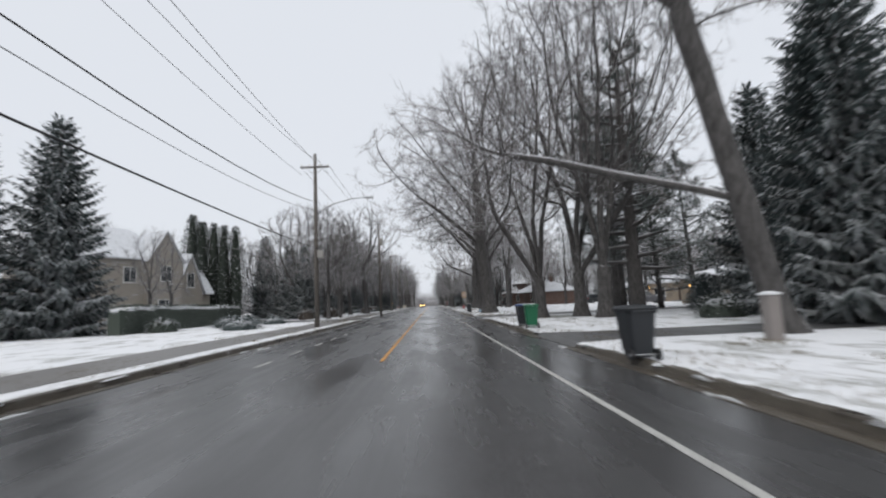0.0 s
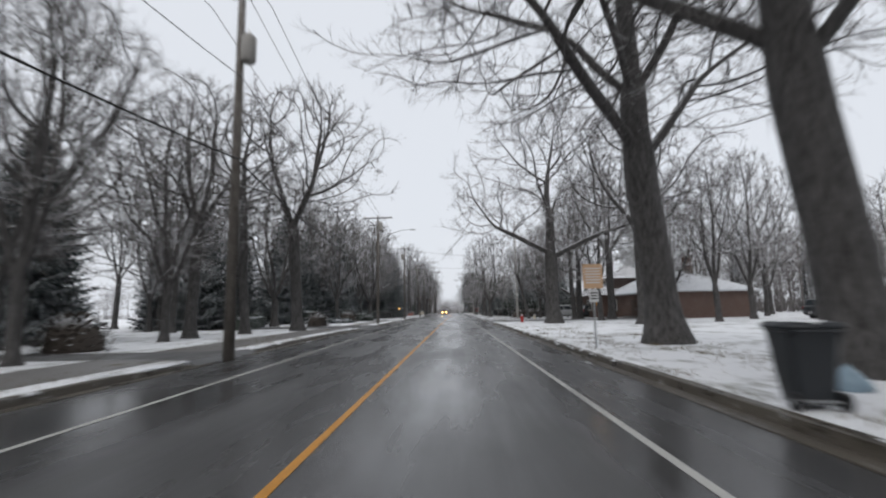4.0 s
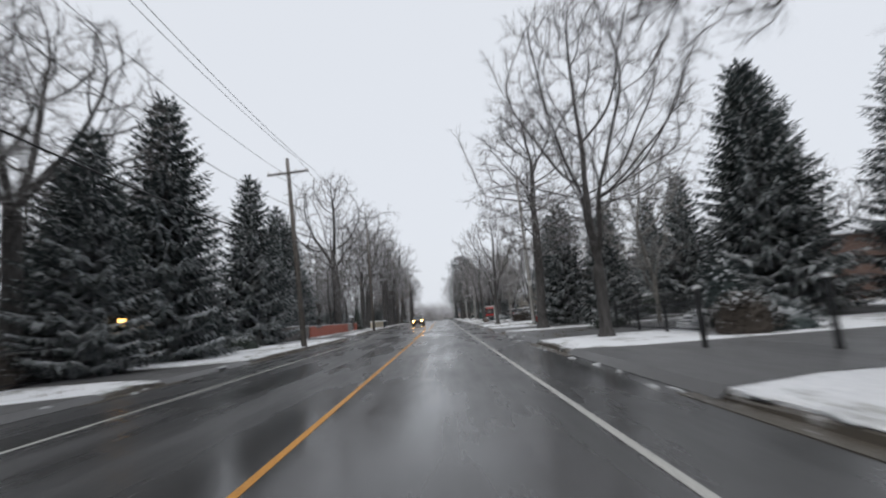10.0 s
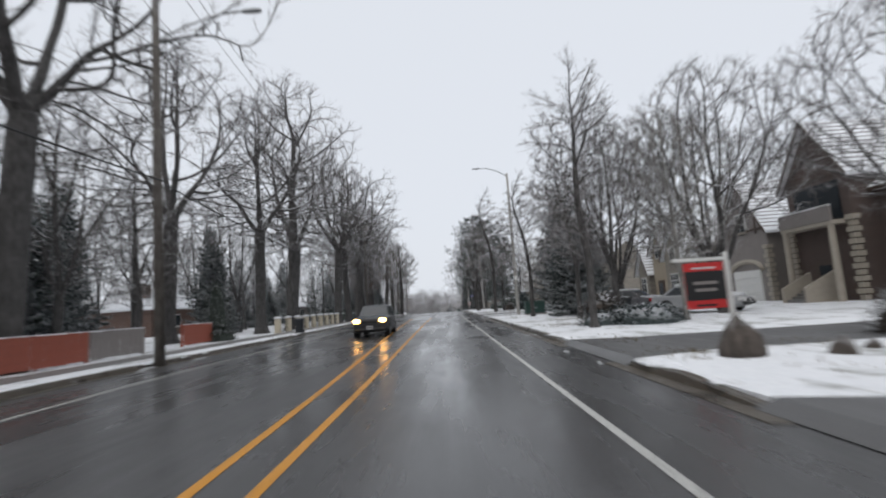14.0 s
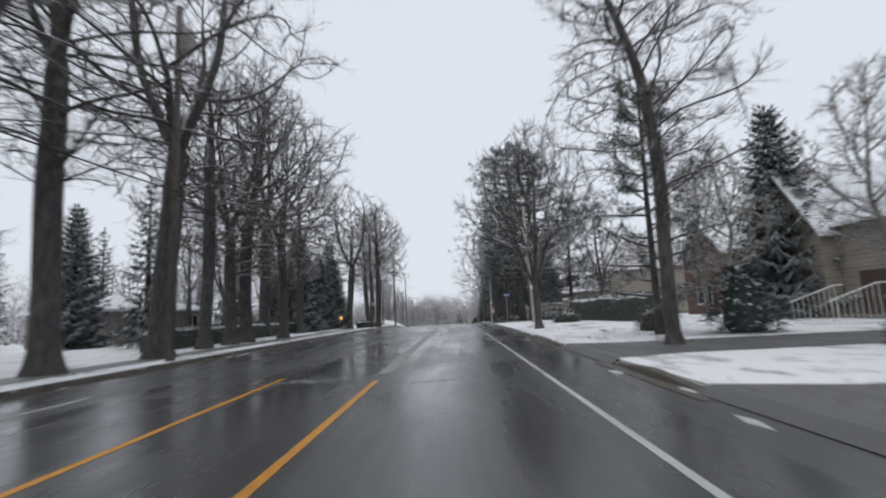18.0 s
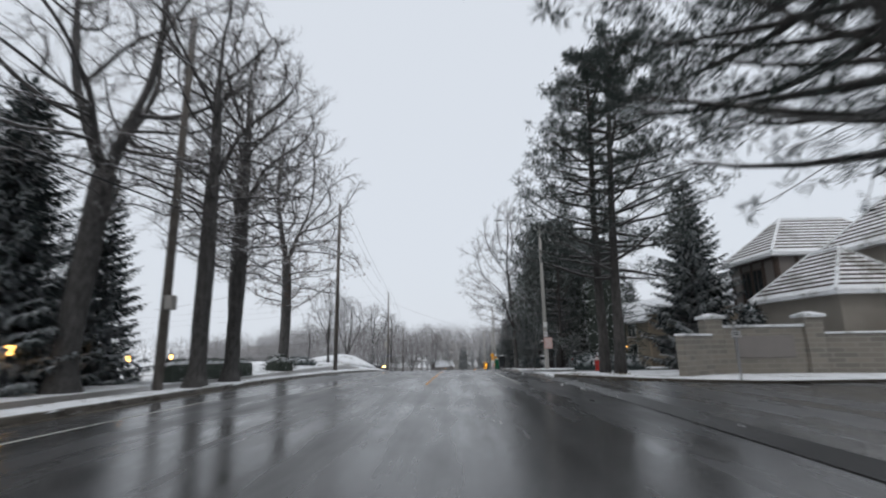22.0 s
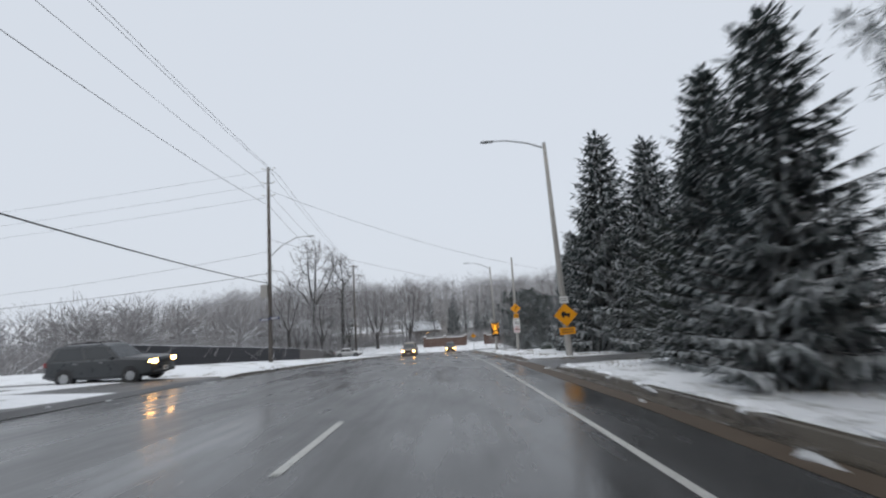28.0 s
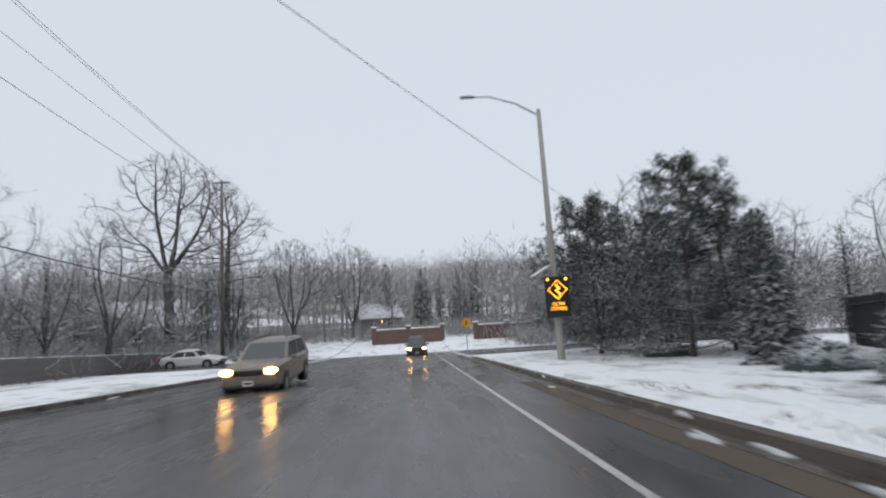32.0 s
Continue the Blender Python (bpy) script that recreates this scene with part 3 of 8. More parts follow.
# pavement along the far side
for y0, y1 in ((2, 42.6), (47.2, 57.6), (60, 80), (86, 103), (160, 205), (205, 292)):
    s = strip(lambda y: kerb_l(y) - (3.4 if y < 82 * U else 3.1), lambda y: kerb_l(y) - (1.0 if y < 82 * U else 1.6), y0 * U, y1 * U, 0.0)
    s.v = [(x, y, ground_z(x, y) + 0.01) for x, y, z in s.v]
    setting("pavement", s, WALKWAY, "wet concrete pavement between snowy strips", "pavement")

# ---- trees ----


def bend(rng, start, d, length, n, wob, lift):
    """A wandering path from start along d; lift pulls it upward (or down) on the way."""
    pts, p, d = [start.copy()], start.copy(), d.normalized()
    for i in range(n):
        d = (d + Vector((rng.uniform(-wob, wob), rng.uniform(-wob, wob), rng.uniform(-wob, wob) + lift))).normalized()
        p = p + d * (length / n)
        pts.append(p.copy())
    return pts


def along(pts, t):
    k = t * (len(pts) - 1)
    i = min(int(k), len(pts) - 2)
    return pts[i].lerp(pts[i + 1], k - i), (pts[i + 1] - pts[i]).normalized()


def side_dir(rng, d, angle, up=0.0):
    a = d.cross(Vector((rng.uniform(-1, 1), rng.uniform(-1, 1), rng.uniform(-1, 1)))).normalized()
    v = d * math.cos(angle) + a * math.sin(angle)
    v.z += up
    return v.normalized()


def spike(g, a, b, r):
    """A three-sided twig from a to its tip b."""
    d = (b - a).normalized()
    u = d.cross(Vector((0.3, 0.5, 0.81))).normalized() * r
    w = d.cross(u)
    n = len(g.v)
    g.v += [tuple(a + u), tuple(a - u * 0.5 + w * 0.87), tuple(a - u * 0.5 - w * 0.87), tuple(b)]
    g.f += [(n, n + 1, n + 3), (n + 1, n + 2, n + 3), (n + 2, n, n + 3)]


def grow(rng, H, fork, base, R, a, b, n_att, step, stems, spread, leader, lean, limbs, up):
    """Grows a branching skeleton towards points strewn through the crown; gives back places and parents."""
    td = np.array([lean[0], lean[1], 1.0])
    td /= np.linalg.norm(td)
    P, par = [np.array([0.0, 0.0, -0.15])], [-1]

    def run(start, d, length, wob, rise):
        i, d = start, np.array(d, float)
        aim = d / np.linalg.norm(d)
        for k in range(max(1, int(length / step))):
            d = d / np.linalg.norm(d) + rng.normal(0, wob, 3) + np.array([0, 0, rise]) + aim * 0.12
            d /= np.linalg.norm(d)
            P.append(P[i] + d * step)
            par.append(i)
            i = len(P) - 1
        return i

    top = run(0, td, H * fork, 0.022, 0.0)
    trunk_top = P[top].copy()
    for s in range(stems):
        az = 6.283 * (s + rng.uniform(-0.25, 0.25)) / stems
        d = td * math.cos(spread) + np.array([math.cos(az), math.sin(az), 0]) * math.sin(spread * rng.uniform(0.7, 1.25))
        run(top, d, H * (1 - fork) * 0.3, 0.07, 0.06)
    if leader:
        run(top, td, H * leader, 0.06, 0.05)
    axis_x, axis_y = lean[0] * H * 0.75, lean[1] * H * 0.75
    cloud = []
    z0 = base * H
    while len(cloud) < n_att:
        u = rng.random() ** 0.85
        rad = R * H * max(0.05, math.sin(math.pi * u ** a)) ** b * rng.random() ** 0.47 * rng.uniform(0.8, 1.12)
        az = rng.uniform(0, 6.283)
        rad *= 1 + 0.4 * noise.noise(Vector((math.cos(az) * 1.3 + H, math.sin(az) * 1.3 + n_att, u * 3.2)))
        p = Vector((axis_x * (0.4 + 0.6 * u) + rad * math.cos(az), axis_y * (0.4 + 0.6 * u) + rad * math.sin(az), z0 + u * (H - z0)))
        if noise.noise(p * (5.0 / H) + Vector((H, R * 40, n_att))) > -0.14:
            cloud.append(p)
    for (dx, dy, dz), at, length, tip in limbs:
        j = int(at * H * fork / step)
        e = run(min(j, top), (dx, dy, dz), length, 0.04, 0.0)
        c = P[e]
        for k in range(int(n_att * 0.1)):
            v = rng.normal(0, tip, 3)
            cloud.append(Vector(c + v * np.array([1, 1, 0.7]) + np.array([0, 0, tip * 0.5])))
    A = np.array([tuple(p) for p in cloud])
    N = np.array(P)
    near_d = np.full(len(A), 1e9)
    near_i = np.zeros(len(A), int)

    def update(lo):
        for i0 in range(lo, len(N), 60):
            d = np.linalg.norm(A[:, None] - N[None, i0:i0 + 60], axis=2)
            k = d.argmin(1)
            m = d[np.arange(len(A)), k]
            w = m < near_d
            near_d[w], near_i[w] = m[w], k[w] + i0

    update(1)
    last = {}
    for it in range(80):
        keep = near_d > step * 1.6
        A, near_d, near_i = A[keep], near_d[keep], near_i[keep]
        if not len(A):
            break
        pull = np.zeros_like(N)
        v = A - N[near_i]
        np.add.at(pull, near_i, v / np.linalg.norm(v, axis=1)[:, None])
        made = []
        for i in np.unique(near_i):
            v = pull[i]
            l = np.linalg.norm(v)
            if l < 1e-6:
                continue
            d = v / l + np.array([0, 0, up])
            if par[i] >= 0:
                q = N[i] - N[par[i]]
                d = d + q / np.linalg.norm(q) * 0.45
            d = d / np.linalg.norm(d) + rng.normal(0, 0.06, 3)
            p = N[i] + d * step
            if i in last and np.linalg.norm(last[i] - p) < step * 0.3:
                continue
            last[i] = p
            made.append((i, p))
        if not made:
            break
        lo = len(N)
        N = np.vstack([N] + [p for i, p in made])
        par += [int(i) for i, p in made]
        update(lo)
    return N, par


def bare_tree_parts(root, seed, H, r, fork, base, R, bark, a=0.85, b=0.62, stems=0, spread=0.5, leader=0.0, lean=(0, 0), limbs=(), up=0.12, n_att=1500, fine=1.0, leaves=False, low=False, twig=None, sag=0.0, tip=0.013):
    """A leafless tree: trunk and limbs, branches, and a crown of fine twigs."""
    nr = np.random.default_rng(seed)
    rng = random.Random(seed)
    step = H * (0.022 if not low else 0.036)
    N, par = grow(nr, H, fork, base, R, a, b, n_att, step, stems, spread, leader, lean, limbs, up)
    n = len(N)
    kids = [[] for i in range(n)]
    for i in range(1, n):
        kids[par[i]].append(i)
    for it in range(2):
        M = N.copy()
        for i in range(1, n):
            if len(kids[i]) >= 1:
                M[i] = N[i] * 0.5 + (N[par[i]] + N[kids[i][0]]) * 0.25
        N = M
    tips = sum(1 for k in kids if not k)
    tip = 0.018 if low else tip
    e = max(1.7, min(2.9, math.log(max(2, tips)) / math.log(r / tip)))
    w = np.zeros(n)
    for i in reversed(range(n)):
        w[i] = sum(w[k] for k in kids[i]) if kids[i] else 1.0
    rad = r * (w / w[0]) ** (1 / e)
    flare = lambda i: 1.0 + 0.65 * max(0.0, 1 - N[i][2] / (3.0 * r)) ** 2
    V = [Vector(p) for p in N]
    if sag:
        for p in V:
            p.z -= sag * max(0.0, math.hypot(p.x, p.y) / (R * H) - 0.35) ** 2 * H * 0.2
    tr, br, tw, lf = Geo(), Geo(), Geo(), Geo()
    heads = [(0, None)]
    while heads:
        i, before = heads.pop()
        pts, rs = ([V[before]], [rad[i] * 1.08]) if before is not None else ([], [])
        while True:
            pts.append(V[i])
            rs.append(rad[i] * flare(i))
            if not kids[i]:
                break
            order = sorted(kids[i], key=lambda k: -rad[k])
            for k in order[1:]:
                heads.append((k, i))
            i = order[0]
        if len(pts) < 2:
            continue
        cut = next((k for k, q in enumerate(rs) if q < 0.05), len(rs))
        if cut > 1:
            tr.tube(pts[:cut + 1], rs[:cut + 1], (10 if rs[0] > 0.2 else 7) if not low else 5, False)
        if cut < len(pts) - 1:
            k0 = max(0, cut - 1 if cut > 1 else 0)
            br.tube(pts[k0:], rs[k0:], 4 if not low else 3, False)
    thin = min(tip * 2.6, 0.045)
    for i in range(1, n):
        if rad[i] > thin:
            continue
        d = (V[i] - V[par[i]]).normalized()
        for k in range(int(2 * fine + rng.random() * 1.5) + (2 if not kids[i] else 0)):
            f = side_dir(rng, d, rng.uniform(0.25, 0.95), 0.14)
            L = step * rng.uniform(1.0, 2.6)
            p = V[i].lerp(V[par[i]], rng.random())
            q = p + f * L
            spike(tw, p, q, min(tip, 0.018) * 0.72)
            for m in range(3 if not low else 1):
                u = rng.uniform(0.2, 0.9)
                s = p.lerp(q, u)
                spike(tw, s, s + side_dir(rng, f, rng.uniform(0.4, 0.9), 0.1) * L * rng.uniform(0.3, 0.65), min(tip, 0.018) * 0.52)
            if leaves and V[i].z < H * 0.6 and rng.random() < 0.45:
                for j in range(5):
                    c = q + Vector((rng.uniform(-.2, .2), rng.uniform(-.2, .2), rng.uniform(-.2, .1)))
                    g = Vector((rng.uniform(-1, 1), rng.uniform(-1, 1), rng.uniform(-1, 1))).normalized() * 0.07
                    h = Vector((rng.uniform(-1, 1), rng.uniform(-1, 1), rng.uniform(-1, 1))).normalized() * 0.05
                    lf.poly([c - g, c + h, c + g, c - h])
    part("trunk", tr, bark, root, "", True)
    tagged(part("branchwork", br, bark, root, "", True), kind="stuff")
    tagged(part("crown", tw, twig or (TWIG if bark is not BARK_BIRCH else bark), root), kind="stuff")
    if leaves:
        part("dry_leaves", lf, DEADLEAF, root, "clinging dry brown leaves")


def spray(g, c, d, w, droop):
    """A flat needle spray: a pointed leaf shape from c along d."""
    sd = d.cross(Vector((0, 0, 1)))
    if sd.length < 1e-3:
        sd = Vector((1, 0, 0))
    sd = sd.normalized() * w
    L = d.length
    m = c + d * 0.45 + Vector((0, 0, -droop * 0.25 * L))
    e = c + d + Vector((0, 0, -droop * L))
    g.poly([c, m - sd, e, m + sd])


def spruce_parts(root, seed, H, R, base=0.05, dense=1.0, mat=None, power=0.85):
    rng = random.Random(seed)
    mat = mat or SPRUCE
    t, f = Geo(), Geo()
    t.tube([(0, 0, -0.1), (0, 0, H * 0.5), (0, 0, H)], [0.02 * H, 0.012 * H, 0.002 * H], 7)
    z = H * base
    wh = 0
    while z < H * 0.985:
        k = z / H
        L0 = R * (1 - k) ** power + 0.12
        n = int((6 + 3 * (1 - k)) * dense) + 1
        for i in range(n):
            az = 2 * math.pi * (i + rng.uniform(-0.35, 0.35)) / n + wh * 0.7
            L = L0 * rng.uniform(0.72, 1.12)
            out = Vector((math.cos(az), math.sin(az), 0))
            dip = rng.uniform(0.1, 0.35) * (1 - k) - 0.35 * k
            pts = []
            for s in range(5):
                u = s / 4
                pts.append(Vector((0, 0, z + rng.uniform(-.04, .04))) + out * L * u + Vector((0, 0, -dip * L * u + 0.22 * L * u * u)))
            t.tube(pts, [0.025 * (1 - 0.18 * s) + 0.004 for s in range(5)], 3, False)
            m = max(4, int(L * 6.5 * dense) + 3)
            for s in range(m):
                u = 0.12 + 0.88 * (s + rng.random()) / m
                p, d = along(pts, min(u, 0.99))
                sl = (0.30 + 0.34 * L * (1 - u) + 0.1 * rng.random())
                for sgn in (-1, 1):
                    sd = (d * rng.uniform(0.5, 0.9) + d.cross(Vector((0, 0, 1))) * sgn * rng.uniform(0.6, 1.0)).normalized()
                    spray(f, p, sd * sl * rng.uniform(0.6, 1.05), 0.035 + 0.06 * sl, rng.uniform(0.2, 0.8))
                if rng.random() < 0.7:
                    spray(f, p, (d + Vector((rng.uniform(-.4, .4), rng.uniform(-.4, .4), -0.9))).normalized() * sl * 0.7, 0.07, 0.2)
            spray(f, pts[-1], d * 0.4, 0.08, 0.1)
        z += H * 0.028 + 0.12
        wh += 1
    for i in range(6):
        az = i * 1.05
        spray(f, Vector((0, 0, H - 0.3)), Vector((math.cos(az) * 0.12, math.sin(az) * 0.12, 0.5)), 0.05, 0)
    part("trunk", t, BARK_PINE, root)
    tagged(part("needles", f, mat, root), kind="stuff")


def pine_parts(root, seed, H, R, bare=0.35, lean=(0, 0), n_limb=24, thick=1.0):
    rng = random.Random(seed)
    t, f = Geo(), Geo()
    trunk = bend(rng, Vector((0, 0, -0.1)), Vector((lean[0], lean[1], 1)), H, 8, 0.03, 0.02)
    r = 0.015 * H * thick
    t.tube(trunk, [r * 1.3] + [r * (1 - 0.105 * i) for i in range(8)], 9)
    for i in range(n_limb):
        u = bare + (1 - bare) * (i + rng.random()) / n_limb
        p, d = along(trunk, min(0.985, u))
        k = (u - bare) / (1 - bare)
        L = R * (0.55 + 0.6 * math.sin(math.pi * min(1, k * 0.8 + 0.15))) * rng.uniform(0.7, 1.15) * (1 - 0.55 * k)
        az = i * 2.4 + rng.uniform(-.4, .4)
        limb = bend(rng, p, Vector((math.cos(az), math.sin(az), rng.uniform(-0.1, 0.25))), L, 5, 0.12, 0.05)
        t.tube(limb, [r * 0.36 * (1 - 0.17 * s) + 0.006 for s in range(6)], 4, False)
        for s in range(9):
            q, e = along(limb, min(0.99, 0.25 + 0.75 * (s + rng.random()) / 9))
            sub = bend(rng, q, side_dir(rng, e, rng.uniform(0.3, 0.9), 0.15), L * rng.uniform(0.16, 0.32) + 0.2, 2, 0.15, 0.1)
            t.tube(sub, [0.014, 0.01, 0.006], 3, False)
            for c in (sub[1], sub[2], sub[2] + Vector((rng.uniform(-.2, .2), rng.uniform(-.2, .2), rng.uniform(0, .15)))):
                for w in range(15):
                    v = Vector((rng.uniform(-1, 1), rng.uniform(-1, 1), rng.uniform(-0.5, 0.9))).normalized() * rng.uniform(0.18, 0.42)
                    spray(f, c + v * 0.15, v, 0.021, 0.15)
    part("trunk", t, BARK_PINE, root, "", True)
    tagged(part("needles", f, PINE, root), kind="stuff")


def column_parts(root, seed, H, R, n=1500, mat=None, point=1.6):
    """A dense upright evergreen: sprays set all over a rounded column, round a dark inner mass."""
    rng = random.Random(seed)
    f, t, core = Geo(), Geo(), Geo()
    t.tube([(0, 0, -0.1), (0, 0, H * 0.9)], [0.03 * H, 0.01 * H], 6)
    prof = lambda u: R * max(0.03, (1 - u ** point)) ** 0.6 * (0.72 + 0.28 * min(1, u * 5))
    rings = []
    for i in range(9):
        u = 0.02 + 0.93 * i / 8
        rings.append([(0.66 * prof(u) * math.cos(a * math.pi / 4), 0.66 * prof(u) * math.sin(a * math.pi / 4), u * H) for a in range(8)])
    core.loft(rings)
    for i in range(n):
        u = rng.random() ** 1.15
        a = rng.uniform(0, 2 * math.pi)
        rr = prof(u) * rng.uniform(0.62, 1.2)
        c = Vector((rr * math.cos(a), rr * math.sin(a), 0.03 * H + u * H * 0.95))
        d = Vector((math.cos(a) * 0.6, math.sin(a) * 0.6, rng.uniform(-0.1, 0.8))).normalized() * rng.uniform(0.22, 0.55)
        spray(f, c, d, rng.uniform(0.05, 0.1), 0.3)
    part("trunk", t, BARK_PINE, root)
    part("inner_foliage", core, mat or CEDAR, root, "", True)
    tagged(part("foliage", f, mat or CEDAR, root), kind="stuff")


def bush_parts(root, seed, R, H, n=420, mat=None):
    rng = random.Random(seed)
    f, core = Geo(), Geo()
    rings = []
    for i in range(7):
        u = i / 6
        q = 0.82 * R * math.sqrt(max(0.02, 1 - (u * 0.98) ** 2.2))
        rings.append([(q * math.cos(a * math.pi / 5) * (1 + 0.12 * math.sin(a * 3 + i)), q * math.sin(a * math.pi / 5), u * H * 0.86 - 0.05) for a in range(10)])
    core.loft(rings)
    for i in range(n):
        u, a = rng.random(), rng.uniform(0, 2 * math.pi)
        q = R * math.sqrt(max(0.03, 1 - u ** 2.2)) * rng.uniform(0.75, 1.05)
        c = Vector((q * math.cos(a), q * math.sin(a), u * H * 0.9))
        d = Vector((math.cos(a) * 0.7, math.sin(a) * 0.7, rng.uniform(0.1, 1.0))).normalized() * rng.uniform(0.15, 0.32)
        spray(f, c, d, rng.uniform(0.03, 0.07), 0.25)
    part("inner_foliage", core, mat or CEDAR, root, "", True)
    tagged(part("foliage", f, mat or CEDAR, root), kind="stuff")


